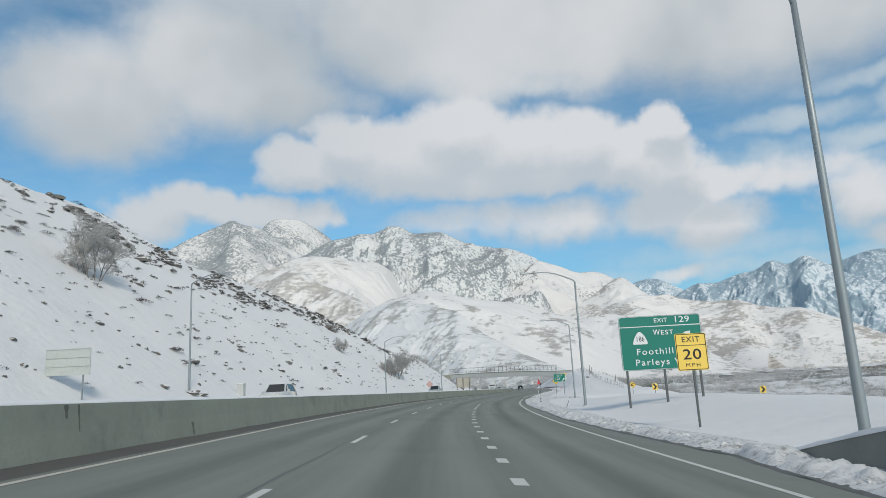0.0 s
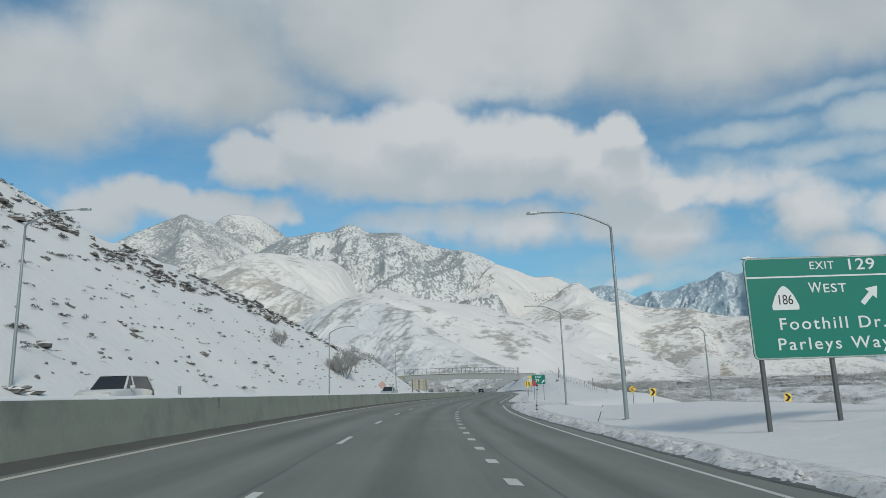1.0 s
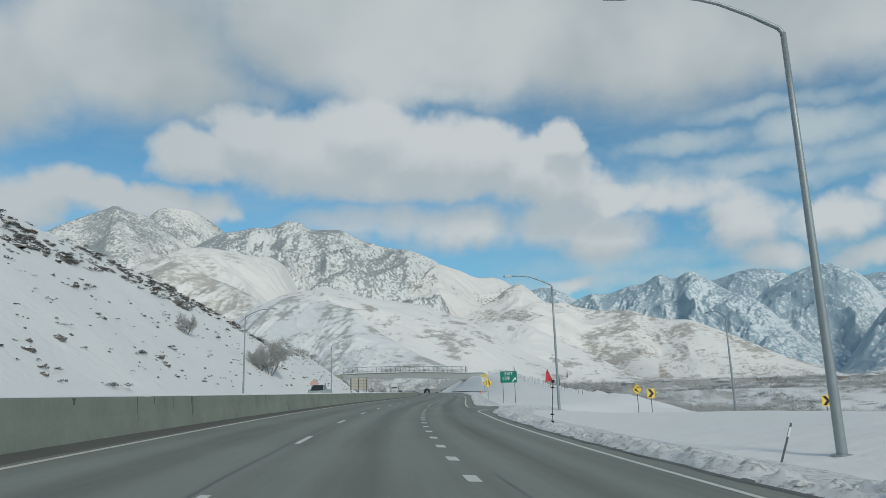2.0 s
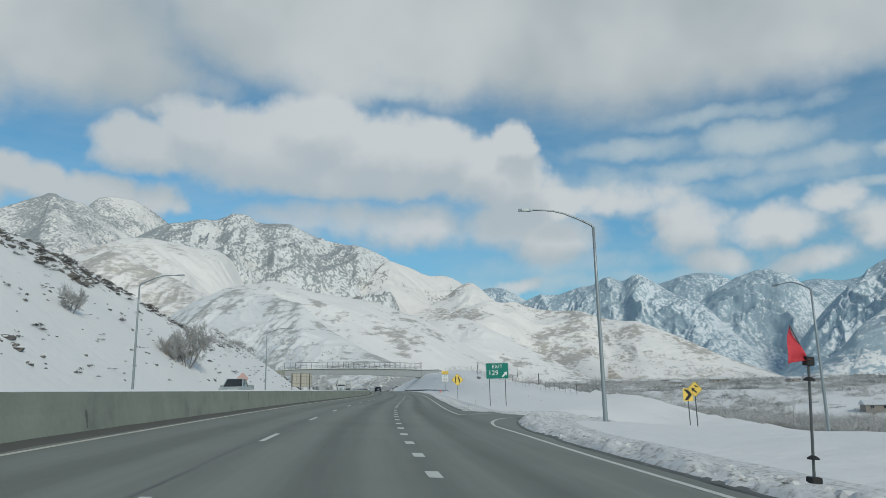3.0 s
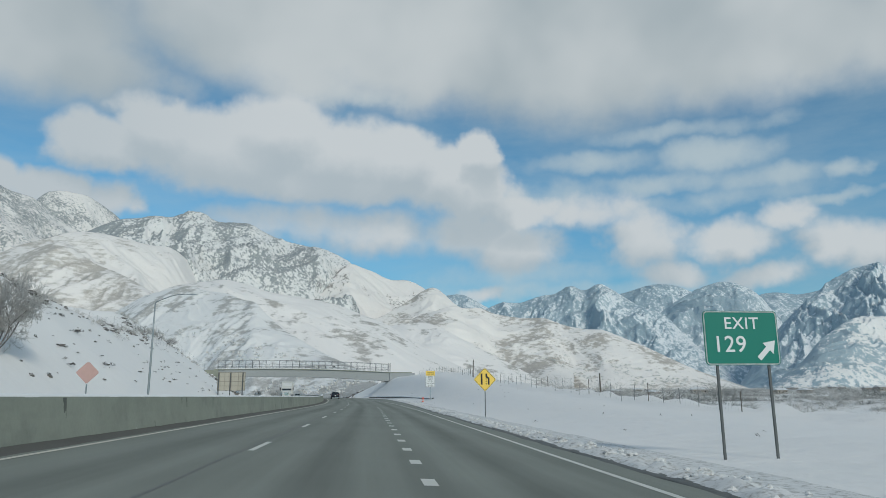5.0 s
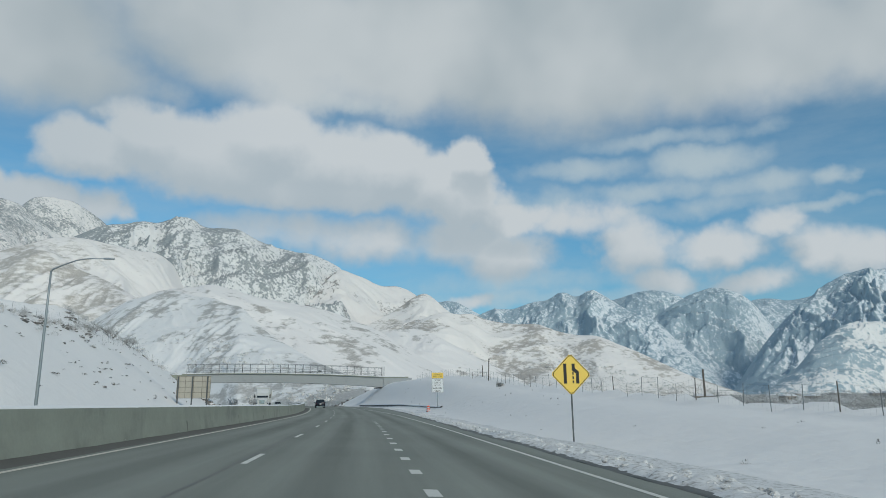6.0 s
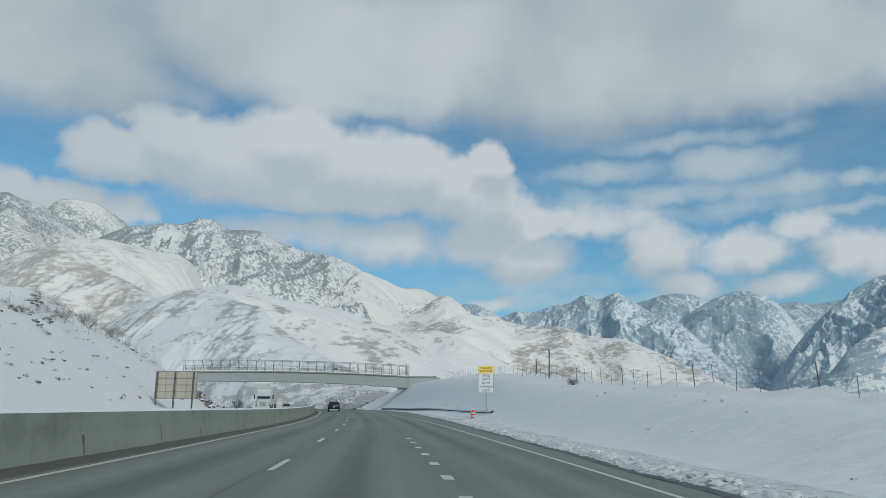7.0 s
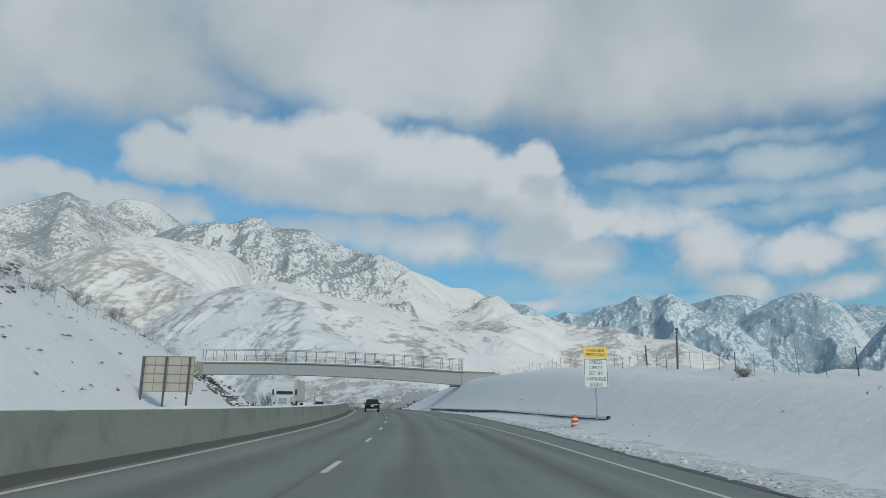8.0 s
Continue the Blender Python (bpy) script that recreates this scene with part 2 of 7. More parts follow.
LINE_YELLOW = material("road_paint_pale_yellow", (0.60, 0.57, 0.50), 0.6, vary=0.14, scale=1.5, fine=25, dirt=(0.25, 0.24, 0.21), dirt_at=(0.55, 0.8), dirt_scale=3.0)
TAR = material("crack_sealant", (0.085, 0.09, 0.085), 0.5, vary=0.2)
CONCRETE = material("barrier_concrete", (0.296, 0.314, 0.268), 0.88, vary=0.2, scale=0.7, fine=8, bump=0.4, bump_scale=18.0, spec=0.25, dirt=(0.20, 0.214, 0.19), dirt_at=(0.5, 0.75), dirt_scale=0.4)
CONCRETE_DARK = material("dark_grey_concrete", (0.24, 0.25, 0.235), 0.85, vary=0.15, scale=0.8, fine=8, bump=0.3, spec=0.3)
JOINT = material("joint_stain", (0.12, 0.128, 0.112), 0.8, vary=0.3)
GIRDER = material("girder_grey_paint", (0.35, 0.37, 0.38), 0.6, vary=0.08, scale=0.4, fine=6, dirt=(0.28, 0.30, 0.31), dirt_at=(0.5, 0.8), dirt_scale=0.4)
GALV = material("galvanised_steel", (0.33, 0.37, 0.39), 0.5, 0.55, vary=0.1, scale=2.0, fine=20)
DARK_STEEL = material("weathered_steel_post", (0.12, 0.13, 0.135), 0.6, 0.35, vary=0.15, scale=2.0)
FENCE_STEEL = material("fence_steel", (0.20, 0.215, 0.22), 0.6, 0.4, vary=0.15)
RUBBER = material("black_rubber", (0.02, 0.02, 0.021), 0.75, vary=0.2)
GREEN = material("sign_green_sheeting", (0.008, 0.19, 0.14), 0.42, vary=0.05, scale=0.6, fine=8)
SIGN_WHITE = material("sign_white_sheeting", (0.74, 0.76, 0.77), 0.45, vary=0.04)
YELLOW = material("sign_yellow_sheeting", (0.90, 0.64, 0.12), 0.42, vary=0.05, scale=1.0)
SIGN_BLACK = material("sign_black", (0.018, 0.018, 0.018), 0.5, vary=0.1)
ALU = material("sign_back_aluminium", (0.50, 0.47, 0.40), 0.6, 0.15, vary=0.08, scale=1.0, dirt=(0.36, 0.35, 0.31), dirt_at=(0.5, 0.8), dirt_scale=1.5)
ALU_RIB = material("sign_back_rib", (0.27, 0.255, 0.22), 0.6, 0.15, vary=0.1)
ALU_PALE = material("sign_back_pale_metal", (0.55, 0.58, 0.56), 0.55, 0.15, vary=0.08, scale=1.0, dirt=(0.44, 0.46, 0.44), dirt_at=(0.5, 0.8), dirt_scale=1.5)
ALU_PINK = material("sign_back_tinted", (0.60, 0.40, 0.37), 0.55, 0.1, vary=0.08)
ORANGE = material("orange_plastic", (0.85, 0.09, 0.02), 0.45, vary=0.06)
FLAG_RED = material("flag_cloth", (0.90, 0.13, 0.17), 0.8, vary=0.1, scale=4)
TUFT = material("dry_frosted_tufts", (0.13, 0.122, 0.112), 0.9, vary=0.3, scale=2.0, fine=12)
DARK_BUSH = material("dark_winter_bush", (0.13, 0.128, 0.118), 0.9, vary=0.35, scale=0.5, fine=3)
WOOD = material("weathered_timber", (0.13, 0.115, 0.10), 0.85, vary=0.25, scale=5, fine=30)
BARK = material("frosted_bark", (0.22, 0.205, 0.195), 0.9, vary=0.3, scale=2.0, fine=12)
TWIG = material("frosted_twigs", (0.47, 0.465, 0.455), 0.9, vary=0.3, scale=0.7, fine=6)
DARK_BRUSH = material("bare_brush", (0.23, 0.235, 0.225), 0.9, vary=0.35, scale=0.05, fine=0.6)
BRUSH = material("frosted_brush", (0.50, 0.49, 0.475), 0.9, vary=0.35, scale=0.05, fine=0.6)
FROST_BRUSH = material("hoary_brush", (0.68, 0.675, 0.66), 0.9, vary=0.3, scale=0.05, fine=0.6)
EVERGREEN = material("dark_evergreen", (0.035, 0.05, 0.04), 0.85, vary=0.3, scale=0.6, fine=4, dirt=(0.5, 0.52, 0.54), dirt_at=(0.6, 0.75), dirt_scale=1.2)
ROCK = snow_material("grey_brown_rock", None, veg_scale=0.9, bump=0.7, bump_scale=2.5, bump_far=0.15, rock=(0.22, 0.213, 0.20), rock_at=(0.14, 0.30), rock_mottle=0.35)
GLASS = material("tinted_glass", (0.02, 0.024, 0.027), 0.08, vary=0.05, spec=0.8)
CAR_DARK = material("car_paint_dark_blue", (0.016, 0.02, 0.03), 0.25, 0.3, vary=0.05, dirt=(0.10, 0.10, 0.10), dirt_at=(0.6, 0.9), dirt_scale=1.0)
CAR_WHITE = material("car_paint_white", (0.62, 0.63, 0.63), 0.3, vary=0.04, dirt=(0.35, 0.35, 0.34), dirt_at=(0.6, 0.9), dirt_scale=1.0)
CAR_GREY = material("car_paint_grey_green", (0.40, 0.44, 0.44), 0.3, 0.2, vary=0.05, dirt=(0.33, 0.33, 0.32), dirt_at=(0.6, 0.9), dirt_scale=1.0)
TRAILER = material("trailer_panel", (0.55, 0.56, 0.55), 0.5, vary=0.06, dirt=(0.36, 0.36, 0.34), dirt_at=(0.55, 0.85), dirt_scale=0.6)
TAIL_RED = material("tail_lamp_red", (0.28, 0.012, 0.012), 0.25)
LENS = material("lamp_lens", (0.55, 0.56, 0.55), 0.2)
CHROME = material("chrome", (0.6, 0.6, 0.6), 0.2, 0.9)
ROOF = material("snowy_roof", (0.66, 0.67, 0.69), 0.85, vary=0.1, dirt=(0.16, 0.13, 0.11), dirt_at=(0.6, 0.72), dirt_scale=0.5)
HOUSE = material("house_siding", (0.30, 0.27, 0.24), 0.85, vary=0.15)


# ---- the plan: everything is placed by station y along the road and offset d to its right ----
NODES_Y = np.array([-300.0, -150.0, 0.0, 40.0, 80.0, 120.0, 160.0, 200.0, 240.0, 265.0, 290.0, 340.0, 420.0, 600.0, 900.0])
NODES_X = np.array([3.0, 1.0, 0.0, 0.25, 2.69, 7.84, 14.72, 21.75, 28.0, 31.2, 33.6, 36.6, 37.5, 28.0, -10.0])


def spline_slopes(x, y):
    """Slopes of the smooth curve through the nodes (parabola through each three)."""
    h, s = np.diff(x), np.diff(y) / np.diff(x)
    m = np.empty_like(y)
    m[1:-1] = (s[:-1] * h[1:] + s[1:] * h[:-1]) / (h[1:] + h[:-1])
    m[0], m[-1] = s[0], s[-1]
    return m


NODES_M = spline_slopes(NODES_Y, NODES_X)


def bend(y):
    """x of the road's middle line and its slope dx/dy at station y."""
    y = np.asarray(y, float)
    i = np.clip(np.searchsorted(NODES_Y, y) - 1, 0, len(NODES_Y) - 2)
    h = NODES_Y[i + 1] - NODES_Y[i]
    u = np.clip((y - NODES_Y[i]) / h, 0, 1)
    a, b, p, q = NODES_X[i], NODES_X[i + 1], NODES_M[i] * h, NODES_M[i + 1] * h
    x = a * (1 + 2 * u) * (1 - u) ** 2 + p * u * (1 - u) ** 2 + b * u * u * (3 - 2 * u) + q * u * u * (u - 1)
    dx = ((a - b) * 6 * (u * u - u) + p * (1 - u) * (1 - 3 * u) + q * u * (3 * u - 2)) / h
    return x, dx


def grade(y):
    """Height of the road's middle line."""
    y = np.asarray(y, float)
    r = np.clip(y - 215, 0, 65)
    return 0.0034 * y + 1.26e-4 * r * r


def bank(y):
    """Cross fall of the road: it leans to the right in the first bend and to the left in the next."""
    return np.interp(y, [0, 200, 245, 300, 340], [-0.075, -0.036, -0.025, -0.006, 0.0])


def place(y, d, z=0.0):
    """World points at station y, offset d, z above the banked road."""
    x, m = bend(y)
    n = np.sqrt(1 + m * m)
    return np.stack(np.broadcast_arrays(x + d / n, y - d * m / n, grade(y) + bank(y) * d + z), -1)


def station(x, y):
    """Station and offset of a world point."""
    s = np.asarray(y, float)
    for _ in range(12):
        cx, m = bend(s)
        s = s + ((x - cx) * m + (y - s)) / (1 + m * m) * 0.9
    cx, m = bend(s)
    return s, ((x - cx) - (y - s) * m) / np.sqrt(1 + m * m)


# ---- terrain ----
def lattice(i, j, seed):
    """A random angle for each lattice point."""
    h = (i * 374761393 + j * 668265263 + seed * 974634541) & 0x7FFFFFFF
    h = ((h ^ (h >> 13)) * 1274126177) & 0x7FFFFFFF
    return ((h ^ (h >> 16)) & 0xFFFF) * (2 * math.pi / 65536)


def gnoise(x, y, seed=0):
    """Smooth noise of numpy arrays, about -0.7 to 0.7."""
    x, y = np.asarray(x, float), np.asarray(y, float)
    i, j = np.floor(x).astype(np.int64), np.floor(y).astype(np.int64)
    u, v = x - i, y - j
    fu, fv = u * u * u * (u * (6 * u - 15) + 10), v * v * v * (v * (6 * v - 15) + 10)

    def corner(a, b):
        g = lattice(i + a, j + b, seed)
        return np.cos(g) * (u - a) + np.sin(g) * (v - b)
    low = corner(0, 0) * (1 - fu) + corner(1, 0) * fu
    high = corner(0, 1) * (1 - fu) + corner(1, 1) * fu
    return low * (1 - fv) + high * fv


def fbm(x, y, octaves=5, seed=0, gain=0.5):
    total, a = 0.0, 1.0
    for k in range(octaves):
        total = total + a * gnoise(x * 2 ** k, y * 2 ** k, seed + k)
        a *= gain
    return total


def ridged(x, y, octaves=5, seed=0, gain=0.55):
    total, a = 0.0, 1.0
    for k in range(octaves):
        total = total + a * (1 - 2.2 * np.abs(gnoise(x * 2 ** k, y * 2 ** k, seed + k)))
        a *= gain
    return total / 2


def smooth(x, a, b):
    u = np.clip((np.asarray(x, float) - a) / (b - a), 0, 1)
    return u * u * (3 - 2 * u)


def grid_mesh(name, points, mat, uv=None, keep=None):
    """A sheet from an array of points (rows, columns, 3)."""
    r, c = points.shape[:2]
    me = bpy.data.meshes.new(name)
    i = (np.arange(r - 1)[:, None] * c + np.arange(c - 1)[None, :]).ravel()
    quads = np.stack([i, i + 1, i + c + 1, i + c], -1)
    if keep is not None:
        quads = quads[keep.ravel()]
    me.vertices.add(r * c)
    me.vertices.foreach_set("co", points.reshape(-1).astype(np.float32))
    me.loops.add(quads.size)
    me.loops.foreach_set("vertex_index", quads.ravel().astype(np.int32))
    me.polygons.add(len(quads))
    me.polygons.foreach_set("loop_start", (np.arange(len(quads)) * 4).astype(np.int32))
    me.polygons.foreach_set("loop_total", np.full(len(quads), 4, np.int32))
    me.polygons.foreach_set("use_smooth", np.ones(len(quads), bool))
    me.update(calc_edges=True)
    if uv is not None:
        layer = me.uv_layers.new(name="road")
        layer.data.foreach_set("uv", uv.reshape(-1, 2)[quads.ravel()].astype(np.float32).ravel())
    me.materials.append(mat)
    return me


# Crest of the cut slope on the left: station, height.
CREST_Y = np.array([-300, 0, 60, 100, 128, 142, 165, 185, 207, 216, 224, 248, 280, 300, 326, 345, 380, 520, 900.0])
CREST_Z = np.array([30, 40, 44, 42, 44, 33, 32.5, 31, 28, 24, 17.5, 15.5, 15.5, 22, 17.5, 12.5, 11, 20, 30.0])
# Crest of the snow bank on the right, above the banked road, at offset 20.
RBANK_Y = np.array([-300, 0, 70, 90, 106, 150, 187, 205, 217, 242, 262, 307, 338, 420, 900.0])
RBANK_Z = np.array([1.2, 1.4, 1.4, 0.8, 0.15, 0.5, 1.5, 2.2, 2.7, 3.8, 5.0, 6.3, 6.4, 4.0, 4.0])


def ramp_bend():
    """Centre line of the exit ramp where it curves to the right and falls to the valley."""
    foot = place(120.6, 27.0)
    turn = math.atan2(*(place(120.6, 28.0) - foot)[:2])         # bearing of the straight part
    z = float(foot[2]) - 0.04 * 19.5
    line, x, y = [], float(foot[0]), float(foot[1])
    for k in range(40):
        line.append((x, y, z))
        x, y, z, turn = x + 1.5 * math.sin(turn), y + 1.5 * math.cos(turn), z - 0.14, turn + 1.5 / 34
    return line


RAMP_BEND = ramp_bend()


def ramp_near(d):
    """Station of the near edge of the exit ramp at an offset from the road."""
    return 113.9 + np.clip((np.asarray(d, float) - 8.4) * 0.5, 0, 4)


def ground_height(x, y):
    """Height of the snow-covered ground."""
    s, d = station(x, y)
    road = grade(s) + bank(s) * np.clip(d, -32, 40)
    # left: the other carriageway, then the cut slope up to its crest
    crest = np.interp(s, CREST_Y, CREST_Z)
    rough = fbm(x / 17, y / 17, 4, 3)
    toe = 27.5 + 1.2 * fbm(s / 30, s * 0, 2, 8)
    up = np.maximum(-d - toe, 0)
    plane = 1.9 + 0.75 * up + 0.5 * rough * smooth(up, 0, 12)
    top = crest + 0.10 * np.maximum(up - (crest - 2) / 0.75, 0) + 1.1 * fbm(x / 9, y / 9, 4, 5)
    k = 1.4
    h = np.clip(0.5 + 0.5 * (top - plane) / k, 0, 1)
    slope = top * (1 - h) + plane * h - k * h * (1 - h)
    left = np.where(up > 0, np.maximum(slope, road), road)
    # right: level snow beside the road, a bank that grows towards the bridge, then the valley
    rise = np.interp(s, RBANK_Y, RBANK_Z)
    shelf_end = np.interp(s, [-300, 60, 100, 150, 172, 210, 340, 900], [34, 34, 38, 37, 29, 25, 27, 60])
    shelf = road + rise * smooth(d, 9.5, 19.5) + 0.10 * fbm(x / 5, y / 5, 4, 11) * smooth(d, 8, 12)
    rim = 0.55 * np.exp(-((d - shelf_end + 2) / 2.2) ** 2) * (1 + 1.7 * fbm(x / 2.8, y / 2.8, 3, 17)) * smooth(s, 120, 150)
    # the snow falls away beside the exit ramp
    shelf = shelf - 1.6 * smooth(d - np.maximum(15.5 + 0.47 * (s - 130), 12.0), 0, 10) * smooth(s, 105, 135) * (1 - smooth(s, 152, 166))
    cutting = smooth(s - ramp_near(d), -1.4, 0.2) * (1 - smooth(s, 123.8, 126.0)) * smooth(d, 7.4, 8.4) * (1 - smooth(d, 28, 32))
    shelf = shelf * (1 - cutting) + np.minimum(shelf, road - 0.04 * np.maximum(d - 7.5, 0) - 0.2) * cutting
    away = np.maximum(d - shelf_end, 0)
    valley = -7.5 - 5.5 * smooth(away, 50, 150) + 1.0 * fbm(x / 40, y / 40, 4, 13)
    fall = smooth(away, 0, 26)
    right = (shelf + rim) * (1 - fall) + valley * fall
    # the ramp's embankment as it curves down to the valley
    gap = np.full(np.shape(s), 1e9)
    level = np.zeros(np.shape(s))
    for px, py, pz in RAMP_BEND:
        q = np.hypot(x - px, y - py)
        level = np.where(q < gap, pz, level)
        gap = np.minimum(gap, q)
    fill = 1 - smooth(gap, 6.5, 15)
    right = right * (1 - fill) + (level - 0.2) * fill
    z = np.where(d < 0, left, right)
    sunk = smooth(d, -27, -24.5) * (1 - smooth(d, 7.6, 9.6))
    return z - 0.30 * sunk


def terrain(x, y):
    """Height of the ground, near and far."""
    x, y = np.asarray(x, float), np.asarray(y, float)
    reach = np.hypot(x - 5, y - 100)
    far = smooth(reach, 260, 420)
    plain = np.minimum(-7.5 + 0.016 * reach, 9.0) + 1.5 * fbm(x / 60, y / 60, 4, 13)
    return ground_height(x, y) * (1 - far) + plain * far


def build_ground():
    xs = np.concatenate([np.linspace(-4800, -400, 24), np.linspace(-380, -120, 30), np.arange(-118, 90, 1.15), np.linspace(92, 260, 70), np.linspace(270, 900, 50), np.linspace(950, 4800, 26)])
    ys = np.concatenate([np.linspace(-900, -60, 18), np.arange(-55, 345, 1.6), np.linspace(348, 520, 50), np.linspace(530, 1200, 45), np.linspace(1260, 4800, 26)])
    gx, gy = np.meshgrid(xs, ys)
    me = grid_mesh("ground", np.stack([gx, gy, terrain(gx, gy)], -1), SNOW_SLOPE)
    s, d = station(gx, gy)
    near_crest = smooth(terrain(gx, gy), 9, 24) * (1 - smooth(s, 215, 230))
    reach = np.hypot(gx - 5, gy - 100)
    growth = np.where(d < 0, smooth(-d, 29, 34) * (0.52 + 0.16 * near_crest), 0.9 * smooth(d, 36, 50))
    growth = np.where((reach > 300) | (s > 345), np.maximum(growth, 0.8), growth)
    layer = me.attributes.new("growth", "FLOAT", "POINT")
    layer.data.foreach_set("value", growth.ravel().astype(np.float32))
    return tagged(new("ground", me), "snow-covered ground with a steep brush-dotted cut slope", "ground", kind="structure")


build_ground()

MOUNT_O = (5.4, 98.7)
# the forest's pale blue holds the haze of distance, mixed into its base colour
BUSH_TAN, BUSH_GREY, HAZY_FOREST = (0.37, 0.34, 0.305), (0.215, 0.245, 0.262), (0.265, 0.37, 0.44)
# faces turned from the sun: extra growth there also darkens them like shade
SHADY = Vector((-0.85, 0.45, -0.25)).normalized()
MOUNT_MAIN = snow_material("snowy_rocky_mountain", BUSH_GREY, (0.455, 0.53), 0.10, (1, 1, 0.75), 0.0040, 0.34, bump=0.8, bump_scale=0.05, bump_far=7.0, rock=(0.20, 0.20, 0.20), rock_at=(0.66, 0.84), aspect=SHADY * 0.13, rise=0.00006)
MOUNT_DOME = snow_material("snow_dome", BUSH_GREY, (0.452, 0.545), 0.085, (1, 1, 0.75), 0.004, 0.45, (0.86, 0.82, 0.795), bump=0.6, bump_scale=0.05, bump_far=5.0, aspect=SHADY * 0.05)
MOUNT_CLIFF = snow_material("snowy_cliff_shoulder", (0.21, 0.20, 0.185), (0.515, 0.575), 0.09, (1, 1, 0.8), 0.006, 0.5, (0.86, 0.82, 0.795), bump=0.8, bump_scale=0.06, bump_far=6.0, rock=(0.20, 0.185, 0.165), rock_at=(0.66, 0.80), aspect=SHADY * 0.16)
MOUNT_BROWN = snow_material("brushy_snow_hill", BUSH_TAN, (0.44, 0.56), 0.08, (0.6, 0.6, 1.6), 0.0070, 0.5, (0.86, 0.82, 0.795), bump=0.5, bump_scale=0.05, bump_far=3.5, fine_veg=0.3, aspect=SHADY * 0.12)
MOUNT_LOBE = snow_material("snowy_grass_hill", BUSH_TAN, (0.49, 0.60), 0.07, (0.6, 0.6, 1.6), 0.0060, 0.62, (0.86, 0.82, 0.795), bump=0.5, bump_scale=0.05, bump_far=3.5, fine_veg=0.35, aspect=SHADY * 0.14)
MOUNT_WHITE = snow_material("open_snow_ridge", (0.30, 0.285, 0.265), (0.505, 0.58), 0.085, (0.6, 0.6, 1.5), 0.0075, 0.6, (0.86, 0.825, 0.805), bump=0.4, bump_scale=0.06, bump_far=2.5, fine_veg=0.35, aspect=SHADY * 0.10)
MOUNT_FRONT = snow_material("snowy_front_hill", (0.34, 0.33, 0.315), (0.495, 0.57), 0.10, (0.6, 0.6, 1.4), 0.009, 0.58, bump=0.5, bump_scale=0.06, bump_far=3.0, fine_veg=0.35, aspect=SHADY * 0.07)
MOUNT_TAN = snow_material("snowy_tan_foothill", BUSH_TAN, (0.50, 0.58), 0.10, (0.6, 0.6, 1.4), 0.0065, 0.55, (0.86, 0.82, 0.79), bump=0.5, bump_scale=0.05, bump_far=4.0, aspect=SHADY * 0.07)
# aerial haze is tinted into the trees and snow of the far ranges
MOUNT_FAR = snow_material("hazed_forest_far_range", HAZY_FOREST, (0.435, 0.535), 0.075, (1, 1, 0.7), 0.0050, 0.26, (0.78, 0.815, 0.85), bump=0.8, bump_scale=0.025, bump_far=12.0, fine_veg=0.5, aspect=SHADY * 0.11, rise=0.00003)
MOUNT_WALL = snow_material("hazed_forest_canyon_wall", HAZY_FOREST, (0.47, 0.55), 0.08, (1, 1, 0.7), 0.0060, 0.28, (0.78, 0.815, 0.85), bump=0.8, bump_scale=0.025, bump_far=10.0, fine_veg=0.55, aspect=SHADY * 0.10)
MOUNT_SPUR = snow_material("sunlit_bare_spur", HAZY_FOREST, (0.50, 0.57), 0.075, (1, 1, 0.8), 0.007, 0.36, (0.82, 0.81, 0.80), bump=0.7, bump_scale=0.04, bump_far=6.0, fine_veg=0.5, aspect=SHADY * 0.16)


